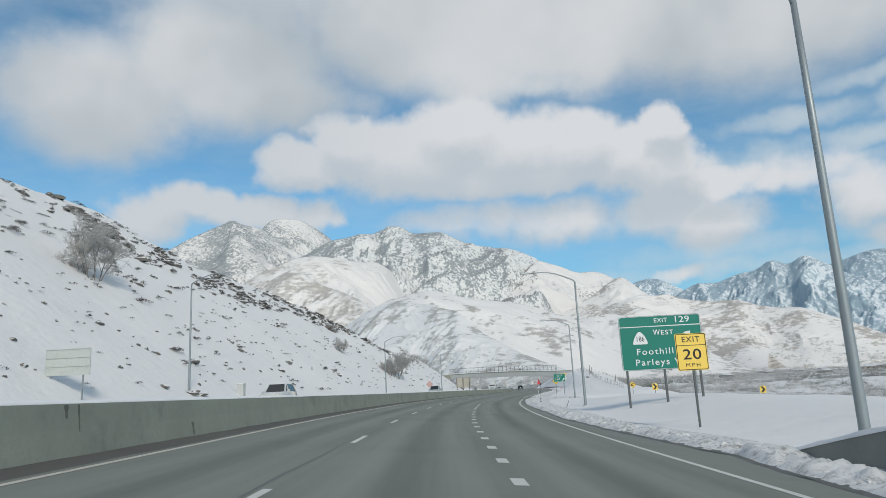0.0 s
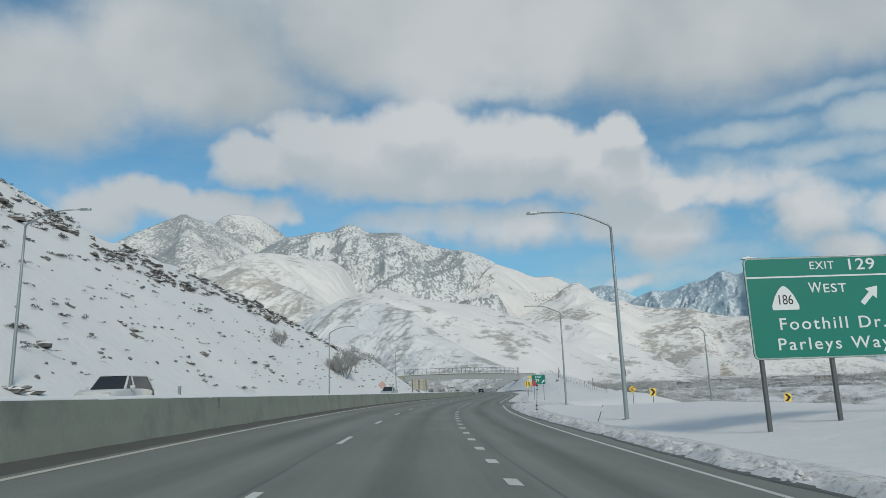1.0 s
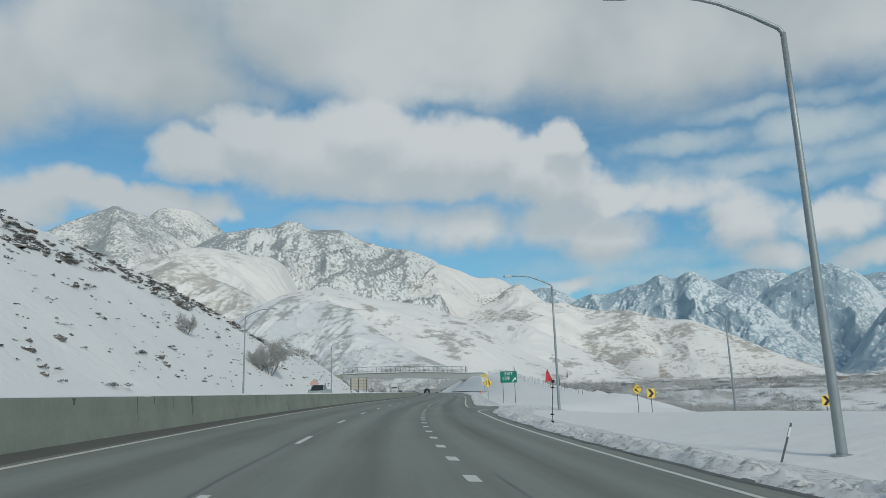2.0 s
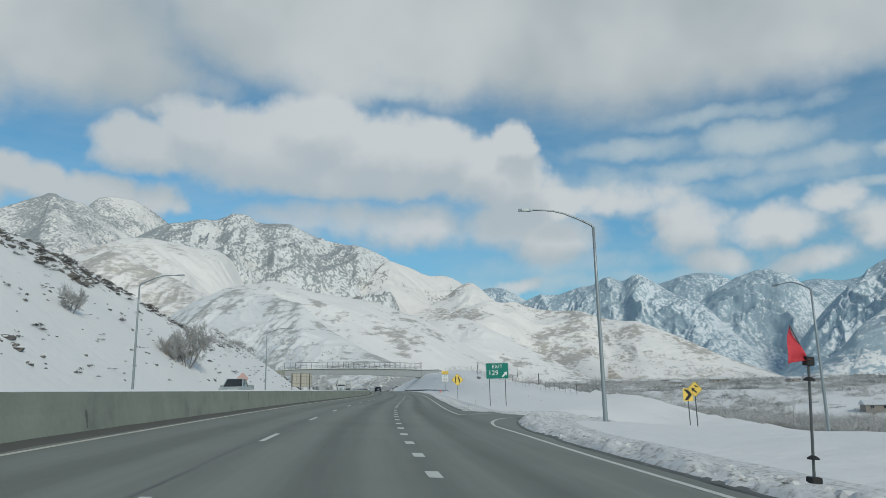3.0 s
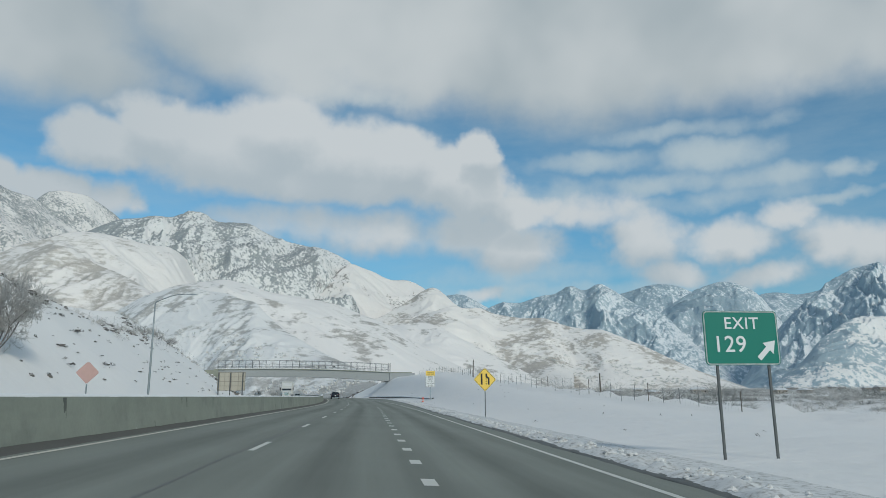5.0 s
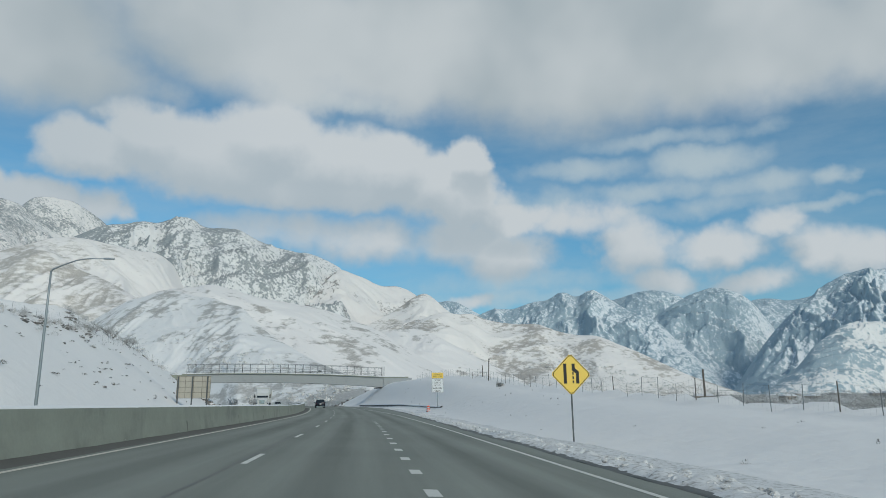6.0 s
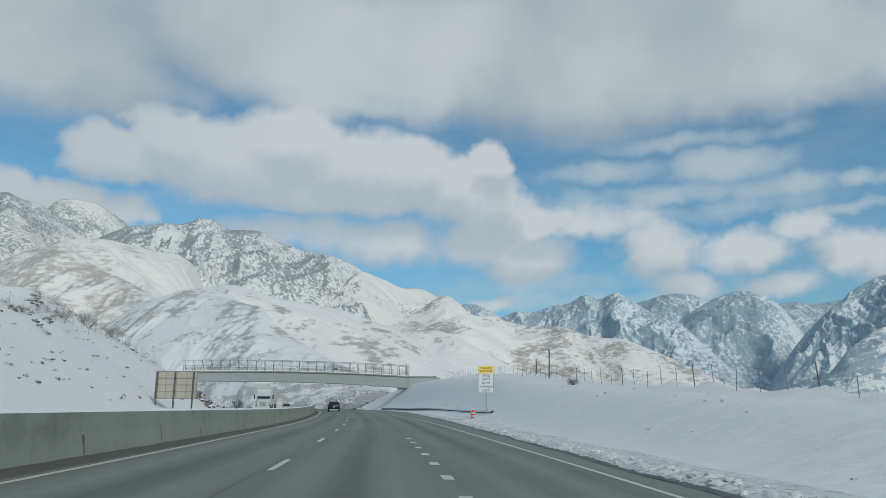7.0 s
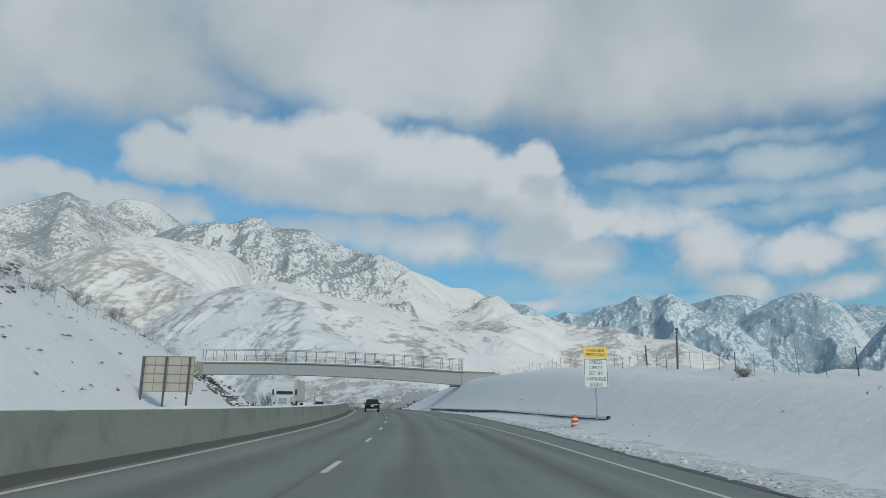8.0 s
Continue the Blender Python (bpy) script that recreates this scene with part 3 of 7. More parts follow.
def mountain(name, label, crest, reach, mat, steep=1.5, foot_z=8.0, spur=0.10, gap=260.0, drift=0.0, jag=0.01, rough=0.48, swell=0.2, seed=0, rows=110, step=0.07):
    """A flank of the mountains round the valley. crest: (bearing, height) of its ridge in degrees as seen from the road; reach: (bearing, distance) of that ridge,
    which turns the flank towards or away from the sun. steep: its run for each metre of rise; gullies of the given spacing run down between spurs."""
    knots = np.array(crest, float)
    az = np.arange(knots[0, 0], knots[-1, 0] + step, step)
    m = spline_slopes(knots[:, 0], knots[:, 1])
    i = np.clip(np.searchsorted(knots[:, 0], az) - 1, 0, len(knots) - 2)
    h = knots[i + 1, 0] - knots[i, 0]
    u = np.clip((az - knots[i, 0]) / h, 0, 1)
    el = (knots[i, 1] * (1 + 2 * u) * (1 - u) ** 2 + m[i] * h * u * (1 - u) ** 2 + knots[i + 1, 1] * u * u * (3 - 2 * u) + m[i + 1] * h * u * u * (u - 1))
    far = np.array(reach, float)
    rc = np.interp(az, far[:, 0], far[:, 1])
    for _ in range(30):
        rc[1:-1] = (rc[:-2] + 2 * rc[1:-1] + rc[2:]) / 4
    zc = 1.6 + rc * np.tan(np.radians(el))
    tall = np.maximum(zc - foot_z, 12.0)
    run = np.minimum(steep * (0.5 * tall + 0.5 * tall.max()), 0.55 * rc)
    v = np.concatenate([np.linspace(-0.12, 0, 4), np.linspace(0, 1, rows)[1:], np.linspace(1.02, 1.5, 8)])[:, None]
    r = rc[None, :] + run[None, :] * (v - 1)
    t = np.radians(az[None, :] + 0 * v)
    px, py = MOUNT_O[0] + r * np.sin(t), MOUNT_O[1] + r * np.cos(t)
    w = np.clip(v, 0, 1)
    body = np.where(v <= 1, w + swell * w * (1 - w), 1 - (v - 1) * 1.0)
    # gullies and spurs that run down the flank, bent by a slow wander
    wx, wy = fbm(px / gap, py / gap, 3, seed + 40), fbm(px / gap, py / gap, 3, seed + 50)
    gully = ridged(px / gap + 0.5 * wx + drift * py / gap, 0.7 * py / gap + 0.5 * wy, 6, seed, rough)
    middle = (4 * w * (1 - w)) ** 0.75 * (v <= 1)
    z = foot_z + tall[None, :] * body + spur * tall[None, :] * (gully - 0.55) * middle
    z = z + jag * tall[None, :] * fbm(px / 45, py / 45, 5, seed + 9, 0.6) * smooth(v, 0.05, 0.35) * (1 - 0.65 * smooth(v, 0.8, 1.0))
    z = np.where(v < 0, foot_z + 400 * v, z)
    pts = np.stack([px, py, z], -1)
    tagged(new(name, grid_mesh(name, pts, mat)), label, "mountain", kind="structure")
    return pts


mountain("mountain_1", "snowy peak with scattered conifers under cloud",
         [(-48, 8.2), (-40, 8.8), (-34, 9.2), (-28, 9.9), (-23.7, 11.6), (-21, 13.2), (-18.6, 14.33), (-17.7, 14.72), (-17, 14.47), (-16.1, 14.26), (-15.3, 14.03), (-14.2, 13.26), (-13, 12.47), (-11, 11.6), (-8.5, 10.71)],
         [(-48, 2600), (-18, 3250), (-8, 3350)], MOUNT_DOME, 1.4, spur=0.22, gap=420, jag=0.008, drift=0.3, seed=3)
mountain("mountain_2", "white snow dome between rocky ridges",
         [(-15.5, 13.36), (-15.2, 13.97), (-14.8, 14.46), (-13.9, 14.82), (-12.8, 14.82), (-12, 14.7), (-11.2, 14.33), (-9.9, 13.48), (-9.1, 12.82), (-7.4, 11.43)],
         [(-16, 3900), (-7, 4100)], MOUNT_DOME, 0.9, spur=0.1, gap=380, jag=0.008, drift=0.3, seed=7)
mountain("mountain_3", "rocky snow-dusted mountain ridge descending to a canyon",
         [(-16, 9.8), (-13.5, 11.2), (-12.3, 11.75), (-11.4, 12.25), (-10.6, 12.7), (-9.5, 13.21), (-8.3, 13.39), (-7.1, 13.71), (-5.9, 13.72), (-5, 14.08), (-4.4, 14.21), (-3.5, 14.09), (-2.6, 13.66), (-1.1, 13.61), (0.3, 13.45), (1.7, 12.78), (3, 12.37), (4.4, 12.09), (6.3, 11.75), (7.5, 11.21), (8.2, 10.8), (9.1, 9), (10.5, 6.69)],
         [(-16, 2600), (-4, 2750), (11, 2450)], MOUNT_MAIN, 1.55, spur=0.3, gap=330, drift=-0.9, jag=0.01, seed=14)
mountain("mountain_4", "sunlit snowy shoulder beneath a broken cliff band",
         [(3.7, 6.22), (5, 8.29), (5.9, 9.12), (6.6, 9.54), (8.2, 10.71), (9.1, 10.44), (10.1, 10.07), (11.5, 9.46), (12.9, 9.41), (14.1, 8.88), (15.2, 8.03), (18, 6.13)],
         [(3, 2150), (8.2, 2420), (18, 2650)], MOUNT_CLIFF, 1.5, spur=0.22, gap=300, drift=0.6, jag=0.01, seed=18)
mountain("mountain_5", "snowy rounded summit with a long grassy ridge",
         [(7.5, 5.0), (10.2, 6.2), (12, 7.1), (13.1, 7.8), (14.1, 8.5), (15.2, 8.77), (15.8, 8.39), (16.6, 7.63), (17.8, 6.82), (19.4, 5.87), (21.6, 4.44), (24.1, 3.16), (26, 1.86)],
         [(7.5, 1950), (15.2, 2150), (26, 1500)], MOUNT_TAN, 1.5, spur=0.24, gap=260, drift=0.7, jag=0.009, seed=21)
mountain("mountain_6", "smooth pale snow dome with thin brush",
         [(-22, 7.0), (-17.4, 9.62), (-16.1, 10.46), (-14.4, 11.19), (-12.9, 11.81), (-11, 12.02), (-9, 11.75), (-7, 11.41), (-5.9, 11.35), (-5.3, 11.08), (-4.4, 10.42), (-3.3, 9.45), (-2.2, 8.68), (-0.4, 7.08)],
         [(-18, 1950), (-8, 2050), (0, 2300)], MOUNT_LOBE, 1.25, spur=0.24, gap=360, drift=0.7, jag=0.005, swell=0.25, seed=27)
mountain("mountain_7", "rounded snowy hill with streaks of tan brush",
         [(-19.8, 7.09), (-18, 8.39), (-16.7, 9.28), (-15.3, 10.08), (-14.3, 10.66), (-13.2, 11.08), (-12.5, 10.85), (-11.5, 10.17), (-10.9, 9.79), (-9.2, 9.17), (-8, 8.59), (-6.7, 7.78), (-5, 6.1)],
         [(-20, 1560), (-13, 1520), (-5, 1250)], MOUNT_BROWN, 1.3, spur=0.26, gap=280, drift=-0.7, jag=0.006, swell=0.25, seed=25)
mountain("mountain_8", "long white snowy ridge falling towards the road",
         [(-8.6, 6), (-6.7, 7.56), (-5.5, 8.26), (-3.9, 8.67), (-2.6, 8.89), (-1.5, 9.06), (-0.4, 8.87), (1.8, 8.24), (4.5, 7.82), (7.3, 7.29), (9.1, 6.6), (11, 5.9), (12.8, 4.82), (14.7, 3.65), (17, 2.48), (18.8, 1.77)],
         [(-9, 1150), (-1.5, 1230), (8, 1220), (19, 1150)], MOUNT_WHITE, 1.9, spur=0.18, gap=300, drift=0.7, jag=0.004, swell=0.25, seed=31)
FRONT_HILL = mountain("mountain_9", "snowy front hill streaked with dry grass above the overpass",
         [(-12.2, 3.43), (-10.8, 4.68), (-9.4, 5.98), (-8.7, 6.51), (-7.1, 7.55), (-5.5, 8.04), (-4.1, 8.4), (-2.6, 8.09), (-1.3, 7.95), (-0.2, 7.57), (1, 7.23), (1.7, 6.52), (2.8, 5.54), (4.6, 4.42), (6.4, 3.42), (8.2, 2.59), (10.5, 1.66)],
         [(-12, 1150), (-4, 1040), (1, 890), (10.5, 640)], MOUNT_FRONT, 1.9, 5.0, spur=0.22, gap=220, drift=-0.6, jag=0.006, swell=0.25, seed=38)
mountain("mountain_10", "white snow hill with a few rocks behind the fence",
         [(4.0, 2.0), (6.6, 3.4), (8.8, 4.5), (10.5, 5.31), (11.9, 5.75), (12.9, 5.93), (13.8, 5.96), (15.2, 5.71), (16.6, 5), (18.4, 4.05), (20.2, 3.1), (22.4, 1.93), (24.6, 0.91), (27.5, 0.1)],
         [(6, 1480), (14, 1500), (25, 1350)], MOUNT_WHITE, 1.6, 5.0, spur=0.2, gap=200, drift=0.6, jag=0.006, swell=0.25, seed=34)
FOOTHILL = mountain("mountain_11", "sunlit tan and snow foothill falling to the valley",
         [(13.8, 6.19), (15.7, 7.09), (16.6, 7.26), (17.8, 7.1), (18.7, 7.13), (19.9, 6.68), (22.2, 6.26), (24.2, 6.15), (25.3, 5.7), (27.1, 5.28), (28.6, 5.13), (30.1, 4.5), (31.4, 3.92), (33.4, 2.89), (35, 2.07), (36.9, 1.3), (38.8, 0.55), (39.9, 0.04)],
         [(13, 1700), (20, 1850), (40, 1650)], MOUNT_TAN, 1.7, 5.0, spur=0.26, gap=280, drift=0.7, jag=0.008, swell=0.25, seed=45)
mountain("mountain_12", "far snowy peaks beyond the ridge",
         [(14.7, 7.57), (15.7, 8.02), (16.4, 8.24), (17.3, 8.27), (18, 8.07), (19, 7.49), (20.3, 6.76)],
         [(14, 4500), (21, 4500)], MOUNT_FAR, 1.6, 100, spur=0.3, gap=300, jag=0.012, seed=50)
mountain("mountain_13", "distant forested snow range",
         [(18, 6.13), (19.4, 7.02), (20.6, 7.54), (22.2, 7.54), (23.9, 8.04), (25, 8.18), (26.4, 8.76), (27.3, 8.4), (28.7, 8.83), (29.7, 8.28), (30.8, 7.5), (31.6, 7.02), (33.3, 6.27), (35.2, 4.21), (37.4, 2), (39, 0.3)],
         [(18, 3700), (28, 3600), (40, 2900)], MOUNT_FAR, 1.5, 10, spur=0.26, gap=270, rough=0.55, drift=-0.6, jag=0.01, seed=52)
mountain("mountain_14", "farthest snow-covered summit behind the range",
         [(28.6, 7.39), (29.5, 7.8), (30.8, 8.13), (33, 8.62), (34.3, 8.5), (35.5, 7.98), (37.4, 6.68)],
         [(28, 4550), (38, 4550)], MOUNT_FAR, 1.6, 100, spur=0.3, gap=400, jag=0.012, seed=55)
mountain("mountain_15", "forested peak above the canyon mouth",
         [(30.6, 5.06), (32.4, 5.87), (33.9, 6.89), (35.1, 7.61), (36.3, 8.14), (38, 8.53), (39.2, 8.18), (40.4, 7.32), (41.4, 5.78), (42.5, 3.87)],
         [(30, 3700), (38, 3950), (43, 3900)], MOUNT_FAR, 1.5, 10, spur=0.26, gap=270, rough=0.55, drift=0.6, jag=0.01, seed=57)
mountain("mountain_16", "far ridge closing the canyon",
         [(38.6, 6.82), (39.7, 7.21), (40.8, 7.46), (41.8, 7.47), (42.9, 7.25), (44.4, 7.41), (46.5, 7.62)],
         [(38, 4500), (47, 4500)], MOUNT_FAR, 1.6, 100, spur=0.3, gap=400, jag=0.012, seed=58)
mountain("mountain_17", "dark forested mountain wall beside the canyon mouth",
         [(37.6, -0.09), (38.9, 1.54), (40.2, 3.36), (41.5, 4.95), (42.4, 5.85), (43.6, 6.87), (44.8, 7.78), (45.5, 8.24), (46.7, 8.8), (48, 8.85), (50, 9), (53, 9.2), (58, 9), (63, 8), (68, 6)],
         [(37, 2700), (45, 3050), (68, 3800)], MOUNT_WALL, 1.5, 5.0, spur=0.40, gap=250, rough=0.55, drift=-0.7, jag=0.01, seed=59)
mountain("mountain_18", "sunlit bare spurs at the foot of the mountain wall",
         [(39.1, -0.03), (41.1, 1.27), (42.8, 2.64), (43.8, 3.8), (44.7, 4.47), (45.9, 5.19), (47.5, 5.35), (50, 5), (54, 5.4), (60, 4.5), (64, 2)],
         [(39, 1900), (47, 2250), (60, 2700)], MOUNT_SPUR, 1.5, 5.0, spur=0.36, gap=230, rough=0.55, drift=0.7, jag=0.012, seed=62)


# ---- mesh helpers ----
def mesh_of(name, bm, mat, flat=True):
    me = bpy.data.meshes.new(name)
    if not flat:
        for f in bm.faces:
            f.smooth = True
    bm.to_mesh(me)
    bm.free()
    me.materials.append(mat)
    return me


def part(name, bm, mat, parent, label="", flat=True):
    """Links a bmesh as one mesh object under a thing or a part."""
    ob = new(name, bm if isinstance(bm, bpy.types.Mesh) else mesh_of(name, bm, mat, flat))
    ob.parent = parent
    return tagged(ob, label)


def thing(name, label, category, at=None, group="", kind=""):
    ob = tagged(new(name), label, category, group, kind)
    ob.empty_display_size = 0.3
    if at is not None:
        ob.matrix_world = at
    return ob


def box(bm, x0, x1, y0, y1, z0, z1, m=None):
    vs = [bm.verts.new((x, y, z)) for z in (z0, z1) for x, y in ((x0, y0), (x1, y0), (x1, y1), (x0, y1))]
    if m is not None:
        for v in vs:
            v.co = m @ v.co
    for f in ((3, 2, 1, 0), (4, 5, 6, 7), (0, 1, 5, 4), (1, 2, 6, 5), (2, 3, 7, 6), (3, 0, 4, 7)):
        bm.faces.new([vs[i] for i in f])
    return vs


def boxed(x0, x1, y0, y1, z0, z1, bevel=0.0, segments=2):
    bm = bmesh.new()
    box(bm, x0, x1, y0, y1, z0, z1)
    if bevel:
        bmesh.ops.bevel(bm, geom=bm.edges[:], offset=bevel, segments=segments, affect="EDGES", profile=0.6)
    return bm


def tube(bm, path, radii, sides=8, cap=True):
    """A tapered tube along points."""
    rings = []
    pts = [Vector(p) for p in path]
    for i, p in enumerate(pts):
        way = (pts[min(i + 1, len(pts) - 1)] - pts[max(i - 1, 0)]).normalized()
        side = way.cross(Vector((0.31, 0.95, 0.05))).normalized()
        up = way.cross(side)
        rings.append([bm.verts.new(p + (side * math.cos(a) + up * math.sin(a)) * radii[i]) for a in (2 * math.pi * k / sides for k in range(sides))])
    for a, b in zip(rings, rings[1:]):
        for k in range(sides):
            bm.faces.new((a[k], a[(k + 1) % sides], b[(k + 1) % sides], b[k]))
    if cap:
        bm.faces.new(rings[0][::-1])
        bm.faces.new(rings[-1])
    return bm


def slab(outline, y0, y1, holes=False):
    """A flat plate from an outline in x, z between y0 (front) and y1."""
    bm = bmesh.new()
    front = [bm.verts.new((x, y0, z)) for x, z in outline]
    back = [bm.verts.new((x, y1, z)) for x, z in outline]
    bm.faces.new(front)
    bm.faces.new(back[::-1])
    k = len(outline)
    for i in range(k):
        bm.faces.new((front[i], back[i], back[(i + 1) % k], front[(i + 1) % k]))
    bmesh.ops.recalc_face_normals(bm, faces=bm.faces[:])
    return bm


def rounded(x0, x1, z0, z1, r, n=5):
    """Outline of a rectangle with round corners."""
    out = []
    for cx, cz, a0 in ((x1 - r, z1 - r, 0), (x0 + r, z1 - r, 90), (x0 + r, z0 + r, 180), (x1 - r, z0 + r, 270)):
        for k in range(n + 1):
            a = radians(a0 + 90 * k / n)
            out.append((cx + r * math.cos(a), cz + r * math.sin(a)))
    return out


def heading(y):
    return float(math.atan(bend(y)[1]))


def on_ground(x, y):
    return float(ground_height(np.array([x]), np.array([y]))[0])


def stand(y, d, turn=0.0, z=None, up=0.0):
    """Pose at a station and offset, on the ground, facing oncoming traffic (front towards -y)."""
    p = place(y, d)
    z = on_ground(p[0], p[1]) if z is None else z
    return Matrix.Translation((p[0], p[1], z + up)) @ Matrix.Rotation(-heading(y) + radians(turn), 4, "Z")


# ---- road ----
def strip(name, d_edges, s0, s1, step, mat, lift=0.0, uv=True):
    """A sheet along the road between offsets (each a number or a function of the station)."""
    ss = np.linspace(s0, s1, max(2, int(round((s1 - s0) / step)) + 1))
    cols = [np.array([e(s) for s in ss]) if callable(e) else np.full(len(ss), e) for e in d_edges]
    d = np.stack(cols, 1)
    s2 = np.repeat(ss[:, None], d.shape[1], 1)
    return grid_mesh(name, place(s2, d, lift), mat, np.stack([d, s2], -1))


EDGE_Y = [-60, 0, 11, 18, 27, 40, 96, 104, 107, 110, 112.5, 123.9, 124.4, 140, 186, 197, 218, 252, 275, 300, 900]
EDGE_D = [7.4, 7.4, 7.25, 7.9, 7.35, 7.05, 6.75, 7.1, 7.6, 8.2, 8.9, 8.9, 6.75, 6.7, 6.95, 6.95, 7.6, 8.3, 7.8, 6.6, 6.6]


def snow_edge(s):
    return float(np.interp(s, EDGE_Y, EDGE_D)) + 0.16 * float(fbm(s / 3.1, 0.5, 4, 21)) + 0.2 * float(gnoise(s / 11, 2.5, 5))


RIGHT_LINE_Y = [-60, 90, 98, 120, 200, 232, 250, 264, 279, 300, 900]
RIGHT_LINE_D = [6.1, 6.15, 6.2, 5.8, 5.95, 6.0, 5.5, 4.3, 2.7, 2.3, 2.3]


def right_line(s):
    return float(np.interp(s, RIGHT_LINE_Y, RIGHT_LINE_D))


road = tagged(new("road", strip("road", [-6.45 + k * (15.6 / 14) for k in range(15)], -120, 620, 4, ASPHALT)), "salt-dried grey asphalt motorway with lane markings", "road", kind="structure")
far_road = tagged(new("road_opposite", strip("road_opposite", [-25, -20, -16, -12, -7.0], -120, 620, 6, ASPHALT)), "grey asphalt of the opposite carriageway", "road", kind="structure")


def line_part(name, d0, d1, s0, s1, step, mat, lift=0.006, parent=None, label=""):
    return part(name, strip(name, [d0, d1], s0, s1, step, mat, lift), None, parent or road, label)


line_part("edge_line", -5.40, -5.26, -40, 600, 4, LINE_YELLOW, label="pale worn yellow edge line")
line_part("edge_line", lambda s: right_line(s) - 0.08, lambda s: right_line(s) + 0.08, -40, 104.2, 2, LINE_WHITE)
line_part("edge_line", lambda s: right_line(s) - 0.08, lambda s: right_line(s) + 0.08, 117, 600, 2, LINE_WHITE)
for k in range(-4, 36):
    line_part("lane_dash", -1.79, -1.65, 19.33 + 12.1 * k, 19.33 + 12.1 * k + 3.05, 1.1, LINE_WHITE)
for k in range(-8, 59):
    y0 = 1.23 + 3.53 * k
    line_part("lane_dot", 1.86, 2.10, y0 - 0.46, y0 + 0.46, 0.5, LINE_WHITE)
# tar-sealed joint beside the dashes and a few cracks
line_part("sealed_joint", lambda s: -1.93 + 0.02 * math.sin(s * 0.9), lambda s: -1.87 + 0.02 * math.sin(s * 0.9 + 0.4), -30, 420, 1.5, TAR, 0.004)
line_part("sealed_joint", lambda s: 2.45 + 0.08 * math.sin(s * 0.25), lambda s: 2.49 + 0.08 * math.sin(s * 0.25), 30, 62, 0.8, TAR, 0.004)


def plan_sheet(name, rows, mat, lift, uv_shift=0.0):
    """A sheet over rows of (station, offset) points, lying on the banked road."""
    p = np.array(rows, float)
    return grid_mesh(name, place(p[..., 0], p[..., 1], lift), mat, np.stack([p[..., 1] * 0 + 4.6, p[..., 0]], -1))


def build_ramp():
    """The exit turns off sharply to the right and drops away between the snow banks."""
    rows = []
    for k in range(41):
        d = 6.2 + 21.5 * k / 40
        flare = 4.0 * math.exp(-(d - 6.2) * 0.55)
        lo, hi = float(ramp_near(d)) - flare, 124.4 + flare
        rows.append([(lo + (hi - lo) * j / 4, d) for j in range(5)])
    me = plan_sheet("ramp", rows, ASPHALT, 0.0)
    co = np.empty(len(me.vertices) * 3, np.float32)
    me.vertices.foreach_get("co", co)
    co = co.reshape(-1, 3)
    _, d = station(co[:, 0], co[:, 1])
    co[:, 2] += np.where(d > 8.6, 0.012 - 0.04 * np.maximum(d - 7.5, 0), -0.012)
    me.vertices.foreach_set("co", co.ravel())
    ramp = tagged(new("exit_ramp", me), "grey asphalt exit ramp turning off between snow banks", "road", kind="structure")

    bend = np.array(RAMP_BEND)
    way = np.gradient(bend[:, :2], axis=0)
    way /= np.linalg.norm(way, axis=1)[:, None]
    side = np.stack([-way[:, 1], way[:, 0], 0 * way[:, 0]], -1)
    sheet = np.stack([bend + side * w + np.array([0, 0, 0.006]) for w in (4.3, 2.0, 0.0, -2.0, -4.0)], 1)
    part("ramp_bend", grid_mesh("ramp_bend", sheet, ASPHALT, np.stack([sheet[..., 0] * 0 + 4.6, sheet[..., 1]], -1)), None, ramp)

    def curve_line(pts, w=0.15):
        p = np.array(pts, float)
        t = np.linspace(0, len(p) - 1, 60)
        q = np.stack([np.interp(t, np.arange(len(p)), p[:, i]) for i in (0, 1)], -1)
        for _ in range(6):
            q[1:-1] = (q[:-2] + 2 * q[1:-1] + q[2:]) / 4
        g = np.gradient(q, axis=0)
        nrm = np.stack([-g[:, 1], g[:, 0]], -1) / np.linalg.norm(g, axis=1)[:, None]
        rows = np.stack([q + nrm * w / 2, q - nrm * w / 2], 1)
        z = 0.012 + np.where(rows[..., 1] > 8.6, 0.02 - 0.04 * np.maximum(rows[..., 1] - 7.5, 0), 0.0)
        me = grid_mesh("ramp_line", place(rows[..., 0], rows[..., 1], z), LINE_WHITE, rows)
        part("ramp_line", me, None, ramp)
    curve_line([(104.1, 6.09), (107, 6.38), (110, 6.95), (112.4, 7.6), (113.9, 8.3), (114.9, 9.2), (115.6, 10.2), (116.3, 11.6), (117.0, 13.0), (118.0, 15.0), (118.6, 18.0)])
    curve_line([(117.0, 5.8), (118.2, 6.6), (119.8, 7.4), (121.4, 8.4), (122.4, 9.6), (122.9, 10.6)])


build_ramp()


# ---- snow banks along the pavement ----
def clods(a, b, seed):
    """Lumps of ploughed snow: rounded heaps, hollows and small hard clods."""
    big = fbm(a / 2.6, b / 1.3, 3, seed)
    mid = np.abs(gnoise(a / 0.95, b / 0.7, seed + 3))
    small = np.abs(gnoise(a / 0.5, b / 0.42, seed + 4)) + 0.7 * np.abs(gnoise(a / 0.27, b / 0.24, seed + 5))
    return np.maximum(0.8 + 0.8 * big + 1.3 * (mid - 0.2) + 0.9 * (small - 0.3), 0.08)


